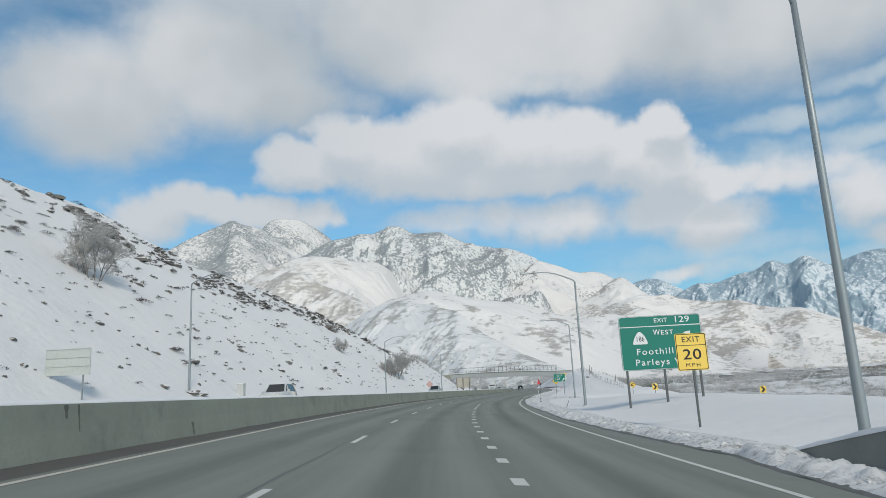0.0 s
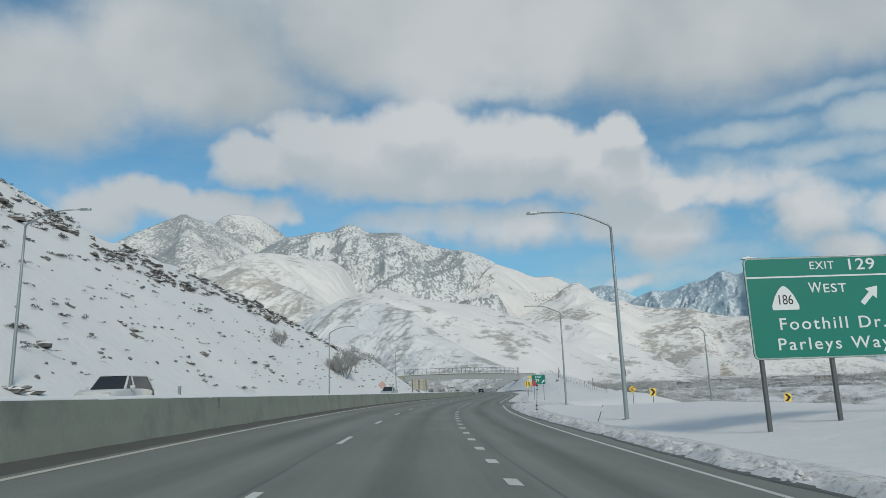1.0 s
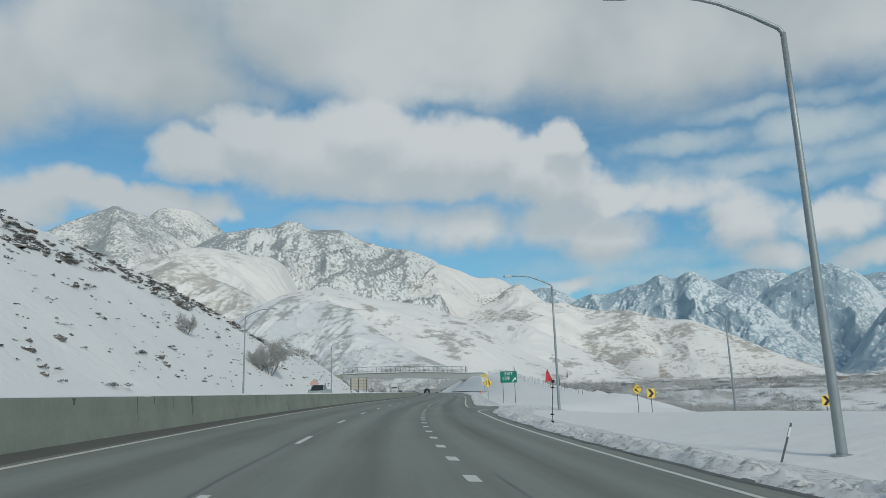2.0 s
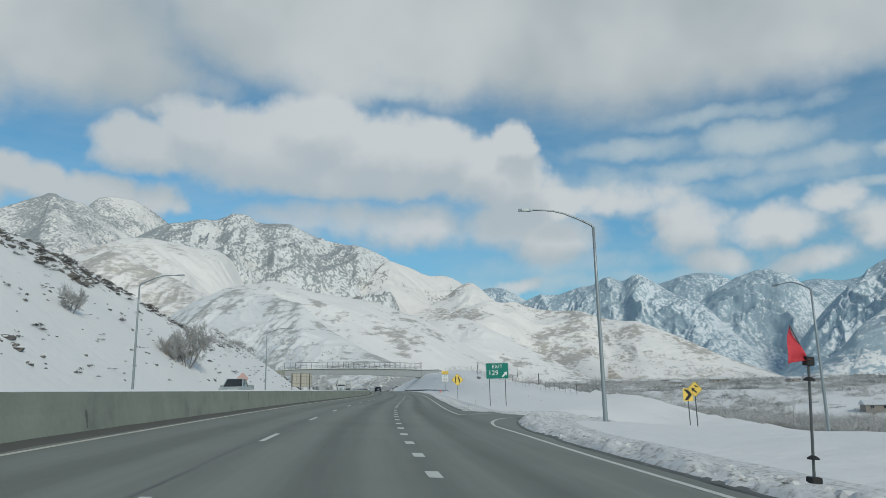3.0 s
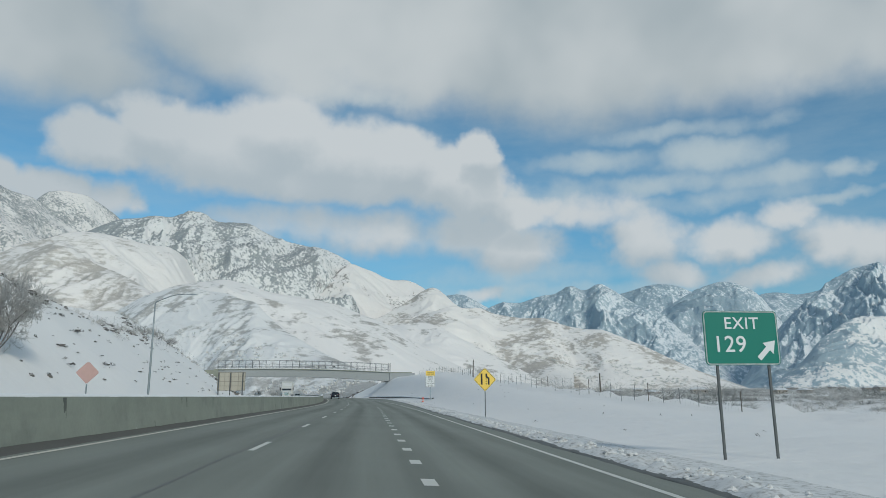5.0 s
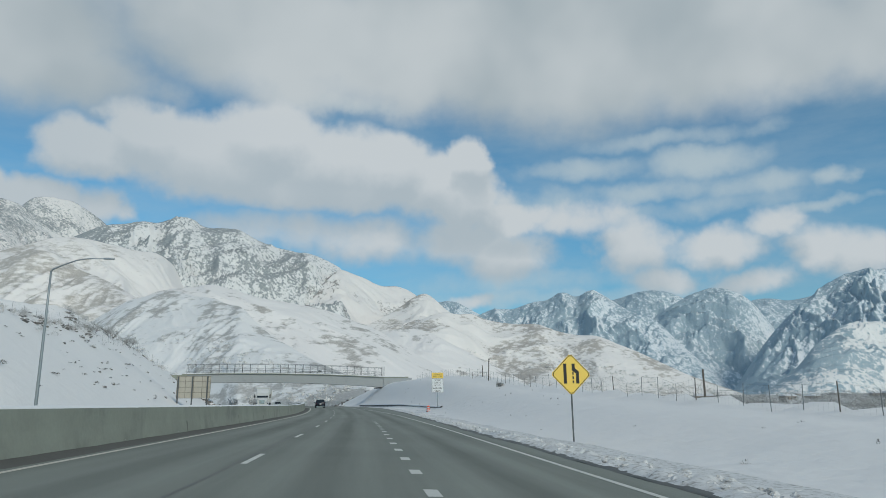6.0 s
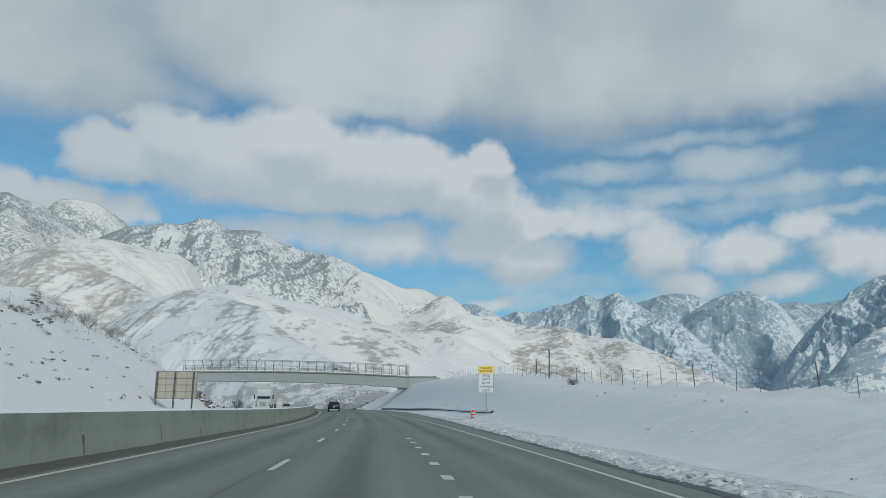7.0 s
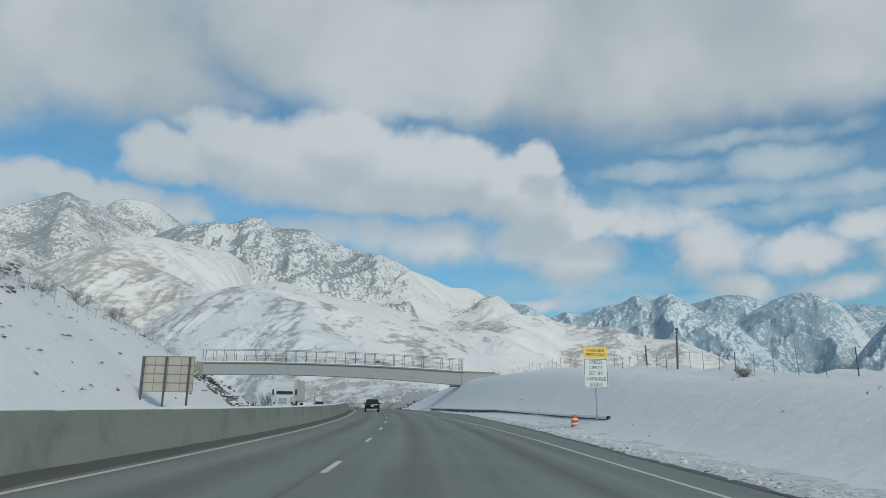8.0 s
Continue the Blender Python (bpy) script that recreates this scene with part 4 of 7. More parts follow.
def snow_bank(name, s0, s1, width, height, step=0.17, seed=0, end0=3.0, end1=1.0):
    """Ploughed snow heaped along the road's edge, with clods and a dirty hem."""
    ss = np.arange(s0, s1, step)
    e = np.array([snow_edge(s) for s in ss])
    v = np.concatenate([np.linspace(0, 0.6, 20), np.linspace(0.66, 1.0, 6)])
    d = e[:, None] + width * v[None, :]
    s2 = ss[:, None] + 0 * d
    env = np.clip(np.minimum((ss - s0) / end0, (s1 - ss) / end1), 0.0, 1)[:, None]
    prof = np.interp(v, [0, 0.04, 0.12, 0.26, 0.42, 0.65, 1.0], [0, 0.5, 0.9, 1.0, 0.6, 0.25, 0])[None, :]
    z = height * prof * clods(s2, d, seed) * env + 0.012 - 0.06 * (env < 0.05)
    base = place(s2, d)
    outer = ground_height(base[..., 0], base[..., 1])
    blend = smooth(v, 0.25, 1.0)[None, :]
    base[..., 2] = base[..., 2] * (1 - blend) + outer * blend + z - 0.06 * (v[None, :] > 0.98)
    on_road = place(s2, d, 0.03 + 0.25 * z)[..., 2]
    base[..., 2] = np.where(d < 9.3, np.maximum(base[..., 2], on_road), base[..., 2])
    tagged(new(name, grid_mesh(name, base, BERM_SNOW)), "ploughed lumpy roadside snow bank with grit", "snow bank", kind="stuff")
    hem = np.stack([place(ss, e - 0.10 - 0.08 * fbm(ss / 2.0, ss * 0 + 3, 3, seed + 2), -0.006), place(ss, e - 0.08, 0.010), place(ss, e - 0.02, 0.035), place(ss, e + 0.12, 0.06)], 1)
    tagged(new("slush_edge", grid_mesh("slush_edge", hem, SLUSH)), "dark wet slush along the pavement edge", "slush", kind="stuff")


snow_bank("snow_bank", -60, 113.8, 3.2, 0.25, seed=2)
snow_bank("snow_bank", 125.0, 300, 3.2, 0.15, seed=9, end0=1.6)


def ramp_bank(side, base_y, d0, seed, height, fade):
    """The banks that follow the two sides of the ramp's mouth. side: the way the bank lies from the pavement along the road."""
    dd = np.arange(d0, 27, 0.24)
    w = np.concatenate([np.linspace(0, 0.5, 10), np.linspace(0.6, 1, 5)])[None, :]
    y = (base_y + (ramp_near(dd) - 113.9 if side < 0 else 0) + 0.25 * fbm(dd / 2, dd * 0, 3, seed))[:, None] + side * 3.2 * w
    d = dd[:, None] + 0 * w
    p = place(y, d)
    g = ground_height(p[..., 0], p[..., 1])
    flat = place(y, d)[..., 2] - 0.04 * np.maximum(d - 7.5, 0)
    p[..., 2] = np.maximum(g, flat * (1 - w) + g * w) + (height * smooth(dd, d0, d0 + 1.0) * (1 - (0.35 if side < 0 else 0.7) * smooth(dd, d0 + 3, d0 + fade)))[:, None] * np.interp(w, [0, 0.06, 0.18, 0.35, 0.6, 1], [0, 0.5, 0.9, 1, 0.4, 0]) * clods(y, d, seed) - 0.06 * (w > 0.98)
    if side > 0:
        p = p[:, ::-1]
    tagged(new("snow_bank", grid_mesh("snow_bank", p, BERM_SNOW)), "lumpy snow bank at the mouth of the exit ramp", "snow bank", kind="stuff")


ramp_bank(-1, 113.9, 8.6, 33, 0.30, 9)
ramp_bank(1, 124.5, 6.9, 38, 0.10, 12)


# ---- median barrier ----
def build_barrier():
    top = thing("median_barrier", "tall grey concrete median barrier capped with snow", "barrier", kind="structure")
    prof = [(-6.22, 0.0), (-6.22, 0.06), (-6.30, 0.55), (-6.34, 1.02), (-6.66, 1.02), (-6.72, 0.5), (-6.80, 0.0)]
    length = 6.1
    for k in range(-8, 62):
        s0, s1 = k * length + 0.002, (k + 1) * length - 0.002
        ss = np.linspace(s0, s1, 3)
        pts = np.stack([place(ss, d + 0 * ss, z) for d, z in prof], 1)
        me = grid_mesh("panel", pts, CONCRETE)
        me.polygons.foreach_set("use_smooth", np.zeros(len(me.polygons), bool))
        part("panel", me, None, top)
    ss = np.arange(-50, 375, 0.5)
    n = fbm(ss / 2.2, ss * 0, 4, 61)
    w = 0.03 * fbm(ss / 1.2, ss * 0 + 9, 3, 62)
    t = 0.05 + 0.03 * n
    cap = np.stack([place(ss, -6.345 + w, 1.012 - 0.01 * n), place(ss, -6.35 + w, 1.02 + 0.4 * t), place(ss, -6.40 + w, 1.02 + t), place(ss, -6.5 + w, 1.03 + t * 1.1), place(ss, -6.64 + w, 1.02 + t), place(ss, -6.69 + w, 0.99)], 1)
    part("snow_cap", grid_mesh("snow_cap", cap, CAP_SNOW), None, top, "ragged white snow along the barrier's top")
    rnd = random.Random(4)
    for k in range(50):
        s = rnd.uniform(0, 300)
        h, w = rnd.uniform(0.15, 0.75), rnd.uniform(0.03, 0.12)
        z1 = 1.0 if rnd.random() < 0.6 else h + 0.03
        zs = np.linspace(z1, max(z1 - h, 0.02), 6)
        face = np.interp(zs, [0, 0.06, 0.55, 1.02], [-6.217, -6.217, -6.297, -6.337])
        half = w * (1 - 0.6 * np.linspace(0, 1, 6)) * (0.8 + 0.2 * np.sin(np.arange(6) * 2.1 + k))
        pts = np.stack([np.stack([place(s - a, d, z), place(s + a, d, z)]) for a, d, z in zip(half, face, zs)])
        part("stain", grid_mesh("stain", pts, JOINT), None, top)
    hem = np.stack([place(ss, -6.23, 0.05 + 0.02 * n), place(ss, -6.0 + 0.08 * n, 0.016), place(ss, -5.75 + 0.1 * n, 0.010), place(ss, -5.52 + 0.10 * n, -0.004)], 1)
    tagged(new("shoulder_grit", grid_mesh("shoulder_grit", hem, GRIT)), "dark grit and slush at the barrier's foot", "grit", kind="stuff")


build_barrier()


def build_parapet():
    """The low concrete wall half buried in ploughed snow."""
    top = thing("concrete_wall", "low dark grey concrete wall half buried in ploughed snow", "wall", kind="structure")
    for a, b in ((-40, -20), (-20, 2), (2, 12.6), (12.6, 18.0)):
        ss = np.linspace(a + 0.01, b - 0.01, 13)
        d = np.interp(ss, [-40, 13, 19], [9.4, 9.1, 9.0])
        h = np.interp(ss, [-40, 12.4, 13.3, 15.2, 18], [1.05, 1.0, 0.93, 0.59, 0.05])
        pts = np.stack([place(ss, d, -0.2 + 0 * ss), place(ss, d + 0.04, h), place(ss, d + 0.34, h), place(ss, d + 0.4, -0.2 + 0 * ss)], 1)
        me = grid_mesh("panel", pts, CONCRETE_DARK)
        me.polygons.foreach_set("use_smooth", np.zeros(len(me.polygons), bool))
        part("panel", me, None, top)
    ss = np.arange(-40, 18.0, 0.3)
    d = np.interp(ss, [-40, 13, 19], [9.4, 9.1, 9.0])
    h = np.interp(ss, [-40, 12.4, 13.3, 15.2, 18], [1.05, 1.0, 0.93, 0.59, 0.05])
    t = 0.09 + 0.05 * fbm(ss / 1.5, ss * 0, 3, 14)
    cap = np.stack([place(ss, d + 0.02, h), place(ss, d + 0.05, h + t), place(ss, d + 0.3, h + t * 1.2), place(ss, d + 0.42, h - 0.02)], 1)
    part("snow_cap", grid_mesh("snow_cap", cap, CAP_SNOW), None, top, "white snow on the wall's top")


build_parapet()


# ---- lettering ----
def lettering(text, size, mat, name, parent, x, z, y, align="CENTER", bold=0.0, spacing=1.0, squeeze=1.0, wide=0.0):
    """Raised letters in the built-in font, upright, facing -y."""
    cu = bpy.data.curves.new(name, "FONT")
    cu.body, cu.size, cu.align_x, cu.align_y = text, size, align, "CENTER"
    cu.extrude, cu.offset, cu.space_character = 0.003, bold, spacing
    tmp = bpy.data.objects.new(name, cu)
    scene.collection.objects.link(tmp)
    me = bpy.data.meshes.new_from_object(tmp.evaluated_get(bpy.context.evaluated_depsgraph_get()))
    bpy.data.objects.remove(tmp)
    if wide:
        xs = [v.co.x for v in me.vertices]
        squeeze = wide / (max(xs) - min(xs))
    me.transform(Matrix.Translation((x, y, z)) @ Matrix.Diagonal((squeeze, 1, 1, 1)) @ Matrix.Rotation(radians(90), 4, "X"))
    me.materials.clear()
    me.materials.append(mat)
    # one mesh a letter: pieces that stand over one another (the dot of an i) stay together
    bm = bmesh.new()
    bm.from_mesh(me)
    bpy.data.meshes.remove(me)
    left, islands = set(bm.verts), []
    while left:
        stack, got = [left.pop()], []
        while stack:
            v = stack.pop()
            got.append(v)
            for e in v.link_edges:
                o = e.other_vert(v)
                if o in left:
                    left.remove(o)
                    stack.append(o)
        islands.append([min(v.co.x for v in got), max(v.co.x for v in got), got])
    islands.sort(key=lambda i: i[0])
    letters = []
    for a, b, got in islands:
        if letters and a < letters[-1][1] - 0.4 * min(b - a, letters[-1][1] - letters[-1][0]):
            letters[-1][1] = max(b, letters[-1][1])
            letters[-1][2] += got
        else:
            letters.append([a, b, got])
    for a, b, got in letters:
        inside = set(got)
        one, twin = bmesh.new(), {}
        for v in got:
            twin[v] = one.verts.new(v.co)
        for f in bm.faces:
            if f.verts[0] in inside:
                one.faces.new([twin[v] for v in f.verts])
        part("letter", one, mat, parent)
    bm.free()


def frame_border(parent, x0, x1, z0, z1, inset, w, y, mat, r, name="border"):
    """A thin rounded border line on a sign's face."""
    bm = bmesh.new()
    outer = rounded(x0 + inset, x1 - inset, z0 + inset, z1 - inset, r)
    inner = rounded(x0 + inset + w, x1 - inset - w, z0 + inset + w, z1 - inset - w, max(r - w, 0.005))
    a = [bm.verts.new((x, y, z)) for x, z in outer]
    b = [bm.verts.new((x, y, z)) for x, z in inner]
    k = len(a)
    for i in range(k):
        bm.faces.new((a[i], a[(i + 1) % k], b[(i + 1) % k], b[i]))
    bmesh.ops.solidify(bm, geom=bm.faces[:], thickness=0.003)
    return part(name, bm, mat, parent)


def arrow_outline(cx, cz, size, angle):
    """A broad arrow that points along angle (degrees from +x)."""
    pts = [(-0.5, -0.10), (0.06, -0.10), (0.06, -0.30), (0.5, 0.0), (0.06, 0.30), (0.06, 0.10), (-0.5, 0.10)]
    c, s = math.cos(radians(angle)), math.sin(radians(angle))
    return [(cx + size * (x * c - z * s), cz + size * (x * s + z * c)) for x, z in pts]


def snow_lump(parent, x0, x1, y0, y1, z, h, label="snow on top"):
    bm = bmesh.new()
    n = 10
    rows = []
    rnd = random.Random(int(abs(x0 * 97) + h * 1000))
    for i in range(n + 1):
        x = x0 + (x1 - x0) * i / n
        e = math.sin(math.pi * min(max(i / n, 0.04), 0.96)) ** 0.35
        t = h * e * rnd.uniform(0.7, 1.15)
        rows.append([bm.verts.new((x, y, zz)) for y, zz in ((y0, z - 0.004), (y0, z + 0.6 * t), ((y0 + y1) / 2, z + t), (y1, z + 0.6 * t), (y1, z - 0.004))])
    for a, b in zip(rows, rows[1:]):
        for k in range(4):
            bm.faces.new((a[k], b[k], b[k + 1], a[k + 1]))
    bm.faces.new(rows[0])
    bm.faces.new(rows[-1][::-1])
    bmesh.ops.recalc_face_normals(bm, faces=bm.faces[:])
    return part("snow", bm, CAP_SNOW, parent, label, flat=False)


# ---- signs ----
def guide_sign():
    """The large green exit sign on three posts."""
    s = thing("guide_sign", "large green exit guide sign on three steel posts", "road sign", stand(50.0, 15.42))
    ground = s.matrix_world.translation.z
    z0, z1, w = 2.28 - ground, 6.06 - ground, 2.86
    panel = part("panel", slab(rounded(-w, w, z0, z1, 0.22), 0.0, 0.05), GREEN, s)
    frame_border(panel, -w, w, z0, z1, 0.012, 0.05, -0.004, SIGN_WHITE, 0.21)
    band = z0 + 3.03
    part("divider", boxed(-w + 0.03, w - 0.03, -0.006, -0.001, band - 0.03, band + 0.03), SIGN_WHITE, panel, "white dividing line")
    for x, d in ((-2.55, 0), (0.05, 0), (2.5, 0)):
        part("post", boxed(x - 0.07, x + 0.07, 0.06, 0.20, -0.9, z1 - 0.05, 0.01, 1), DARK_STEEL, s)
    for z in (z0 + 0.5, z0 + 1.9, z0 + 3.3):
        part("brace", boxed(-w + 0.1, w - 0.1, 0.05, 0.09, z - 0.05, z + 0.05), DARK_STEEL, s)
    y = -0.006
    lettering("EXIT", 0.42, SIGN_WHITE, "lettering", s, 0.09, z1 - 0.36, y, bold=0.003, spacing=1.12, wide=0.92)
    lettering("129", 0.60, SIGN_WHITE, "lettering", s, 1.55, z1 - 0.36, y, bold=0.004, spacing=1.08, wide=0.98)
    lettering("W", 0.56, SIGN_WHITE, "lettering", s, -0.27, z1 - 1.20, y, bold=0.004, wide=0.50)
    lettering("EST", 0.46, SIGN_WHITE, "lettering", s, 0.46, z1 - 1.23, y, bold=0.004, spacing=1.15, wide=0.86)
    lettering("Foothill Dr.", 0.62, SIGN_WHITE, "lettering", s, 0.20, z1 - 2.52, y, bold=0.004, spacing=1.22, wide=3.95)
    lettering("Parleys Way", 0.62, SIGN_WHITE, "lettering", s, 0.14, z1 - 3.26, y, bold=0.004, spacing=1.22, wide=4.15)
    part("arrow", slab(arrow_outline(1.75, z1 - 1.5, 0.92, 45), y - 0.003, y), SIGN_WHITE, s, "white diagonal arrow")
    hive = [(-0.5, 0.0), (-0.52, 0.14), (-0.36, 0.5), (-0.2, 0.72), (-0.06, 0.84), (0.06, 0.84), (0.2, 0.72), (0.36, 0.5), (0.52, 0.14), (0.5, 0.0)]
    shield = part("route_shield", slab([(-1.46 + x * 0.98, z1 - 1.98 + z * 1.05) for x, z in hive], y - 0.004, y), SIGN_WHITE, s, "white beehive route shield")
    lettering("186", 0.52, SIGN_BLACK, "lettering", shield, -1.46, z1 - 1.62, y - 0.008, squeeze=0.8)
    snow_lump(s, -w, -2.3, 0.0, 0.22, z1 - 0.02, 0.12)
    snow_lump(s, 0.4, 2.6, 0.0, 0.12, z1 - 0.02, 0.05)


def exit_speed_sign():
    s = thing("advisory_sign", "yellow exit advisory speed sign on one post", "road sign", stand(30.35, 11.40, 4))
    g = s.matrix_world.translation.z
    z0, z1, w = 1.82 - g, 3.40 - g, 0.68
    panel = part("panel", slab(rounded(-w, w, z0, z1, 0.075), 0.0, 0.02), YELLOW, s)
    frame_border(panel, -w, w, z0, z1, 0.02, 0.03, -0.004, SIGN_BLACK, 0.065)
    part("divider", boxed(-w + 0.03, w - 0.03, -0.005, -0.001, z1 - 0.525, z1 - 0.50), SIGN_BLACK, panel)
    lettering("EXIT", 0.34, SIGN_BLACK, "lettering", s, 0, z1 - 0.27, -0.005, bold=0.002, spacing=1.15, wide=0.78)
    lettering("20", 0.62, SIGN_BLACK, "lettering", s, 0, z0 + 0.66, -0.005, bold=0.006, spacing=1.12, wide=0.80)
    lettering("MPH", 0.23, SIGN_BLACK, "lettering", s, 0, z0 + 0.22, -0.005, spacing=1.4, wide=0.62)
    part("post", boxed(-0.045, 0.045, 0.022, 0.085, -0.5, z1 - 0.1, 0.008, 1), DARK_STEEL, s)


def gore_sign():
    s = thing("gore_sign", "green exit gore sign on two steel posts", "road sign", stand(142.6, 11.66))
    g = s.matrix_world.translation.z
    z0, z1, w = 2.58 - g, 4.15 - g, 1.13
    panel = part("panel", slab(rounded(-w, w, z0, z1, 0.13), 0.0, 0.03), GREEN, s)
    frame_border(panel, -w, w, z0, z1, 0.015, 0.035, -0.004, SIGN_WHITE, 0.12)
    lettering("EXIT", 0.48, SIGN_WHITE, "lettering", s, 0.02, z1 - 0.38, -0.005, bold=0.004, spacing=1.1)
    lettering("129", 0.66, SIGN_WHITE, "lettering", s, -0.38, z0 + 0.58, -0.005, bold=0.004, spacing=1.05)
    part("arrow", slab(arrow_outline(0.74, z0 + 0.45, 0.74, 45), -0.009, -0.004), SIGN_WHITE, s, "white diagonal arrow")
    for x in (-0.78, 0.78):
        part("post", boxed(x - 0.036, x + 0.036, 0.032, 0.09, -0.5, z1 - 0.1, 0.006, 1), DARK_STEEL, s)


def diamond(parent, half, cz, y0, y1, mat, border=None):
    c = 0.07
    pts = [(0 + c, half - c), (half - c, 0 + c), (half - c, 0 - c), (0 + c, -half + c), (0 - c, -half + c), (-half + c, 0 - c), (-half + c, 0 + c), (0 - c, half - c)]
    panel = part("panel", slab([(x, cz + z) for x, z in pts], y0, y1), mat, parent)
    if border:
        bm = bmesh.new()
        outer = [bm.verts.new((x * 0.965, y0 - 0.004, cz + z * 0.965)) for x, z in pts]
        inner = [bm.verts.new((x * 0.925, y0 - 0.004, cz + z * 0.925)) for x, z in pts]
        for i in range(8):
            bm.faces.new((outer[i], outer[(i + 1) % 8], inner[(i + 1) % 8], inner[i]))
        bmesh.ops.solidify(bm, geom=bm.faces[:], thickness=0.003)
        part("border", bm, border, panel)
    return panel


def lane_ends_sign():
    s = thing("lane_ends_sign", "yellow diamond sign showing a lane ending", "road sign", stand(178.5, 10.02, 3))
    g = s.matrix_world.translation.z
    cz, h = 3.12 - g, 0.93
    panel = diamond(s, h, cz, 0.0, 0.02, YELLOW, SIGN_BLACK)
    y = -0.006
    part("symbol", slab([(x, cz + z) for x, z in ((-0.34, -0.4), (-0.2, -0.4), (-0.2, 0.47), (-0.34, 0.47))], y - 0.003, y), SIGN_BLACK, panel, "thick black lane bar")
    part("symbol", slab([(x, cz + z) for x, z in ((0.23, -0.4), (0.37, -0.4), (0.37, 0.12), (0.19, 0.27), (0.19, 0.47), (0.05, 0.47), (0.05, 0.17), (0.23, 0.05))], y - 0.003, y), SIGN_BLACK, panel, "black bent lane bar")
    for z in (-0.39, -0.2, -0.01):
        part("symbol", boxed(0.065, 0.125, y - 0.003, y, cz + z, cz + z + 0.12), SIGN_BLACK, panel)
    part("post", boxed(-0.032, 0.032, 0.022, 0.07, -0.5, cz + 0.5, 0.006, 1), DARK_STEEL, s)


def merge_sign():
    s = thing("merge_sign", "yellow diamond merge warning sign with arrows", "road sign", stand(124.9, 24.1, 2))
    g = s.matrix_world.translation.z
    cz = 1.3 - g
    panel = diamond(s, 0.60, cz, 0.0, 0.02, YELLOW, SIGN_BLACK)
    y = -0.006
    part("symbol", slab(arrow_outline(-0.08, cz - 0.08, 0.55, 138), y - 0.003, y), SIGN_BLACK, panel, "black slanting arrow")
    part("symbol", slab(arrow_outline(0.12, cz + 0.20, 0.34, 158), y - 0.006, y - 0.003), SIGN_BLACK, panel, "second black arrow")
    part("post", boxed(-0.034, 0.034, 0.022, 0.07, -0.5, cz + 0.4, 0.006, 1), DARK_STEEL, s)


def chevron_sign(y, d, zc, turn=0):
    s = thing("chevron_sign", "yellow chevron sign with a black arrowhead on a post", "road sign", stand(y, d, turn), "chevrons on the ramp")
    g = s.matrix_world.translation.z
    cz = zc - g
    panel = part("panel", slab(rounded(-0.48, 0.48, cz - 0.60, cz + 0.60, 0.05), 0.0, 0.02), YELLOW, s)
    part("symbol", slab([(-0.38, cz + 0.50), (-0.02, cz + 0.50), (0.38, cz), (-0.02, cz - 0.50), (-0.38, cz - 0.50), (0.02, cz)], -0.008, -0.004), SIGN_BLACK, panel, "black chevron")
    part("post", boxed(-0.04, 0.04, 0.022, 0.08, -0.6, cz + 0.3, 0.006, 1), DARK_STEEL, s)


def speed_zone_sign():
    s = thing("speed_zone_sign", "white variable speed limit sign with a yellow header", "road sign", stand(244.4, 12.35, 2))
    g = s.matrix_world.translation.z
    z0, z1, w = 3.58 - g, 6.28 - g, 0.82
    panel = part("panel", slab(rounded(-w, w, z0, z1, 0.07), 0.0, 0.025), SIGN_WHITE, s)
    part("header", slab(rounded(-w, w, z1 - 0.76, z1, 0.05), -0.012, -0.002), YELLOW, s, "bright yellow header plate")
    frame_border(panel, -w, w, z0, z1 - 0.78, 0.03, 0.03, -0.004, SIGN_BLACK, 0.06)
    y = -0.016
    lettering("VARIABLE", 0.28, SIGN_BLACK, "lettering", s, 0, z1 - 0.24, y)
    lettering("SPEED ZONE", 0.28, SIGN_BLACK, "lettering", s, 0, z1 - 0.53, y, squeeze=0.84)
    for k, word in enumerate(("SPEED", "LIMITS", "SET BY", "VARIABLE", "SIGNS")):
        lettering(word, 0.32, SIGN_BLACK, "lettering", s, 0, z1 - 1.02 - 0.37 * k, -0.006, spacing=1.05, squeeze=0.95)
    part("post", boxed(-0.06, 0.06, 0.027, 0.11, -0.6, z1 - 0.2, 0.008, 1), GALV, s)


def sign_back(y, d, w, z0, z1, posts, name, label, cols=4, rows_n=4, mat=ALU, turn=0.0):
    """A large sign for the other direction, seen from behind, with its stiffeners."""
    s = thing(name, label, "road sign", stand(y, d, turn))
    g = s.matrix_world.translation.z
    z0, z1 = z0 - g, z1 - g
    panel = part("panel", slab(rounded(-w / 2, w / 2, z0, z1, 0.1), 0.0, 0.03), mat, s)
    for k in range(rows_n + 1):
        z = z0 + 0.04 + (z1 - z0 - 0.08) * k / rows_n
        part("stiffener", boxed(-w / 2 + 0.02, w / 2 - 0.02, -0.06, 0.0, z - 0.035, z + 0.035), ALU_RIB if cols > 2 else mat, s)
    for k in range(cols + 1):
        x = -w / 2 + 0.05 + (w - 0.1) * k / cols
        part("seam", boxed(x - 0.03, x + 0.03, -0.04, 0.0, z0 + 0.02, z1 - 0.02), ALU_RIB if cols > 2 else mat, s)
    for x in posts:
        if cols > 2:
            part("post", boxed(x - 0.1, x + 0.1, -0.22, -0.06, -0.8, z1 - 0.1, 0.01, 1), DARK_STEEL, s)
        else:
            part("post", boxed(x - 0.05, x + 0.05, 0.03, 0.13, -0.8, z1 - 0.1, 0.01, 1), GALV, s)
    return s


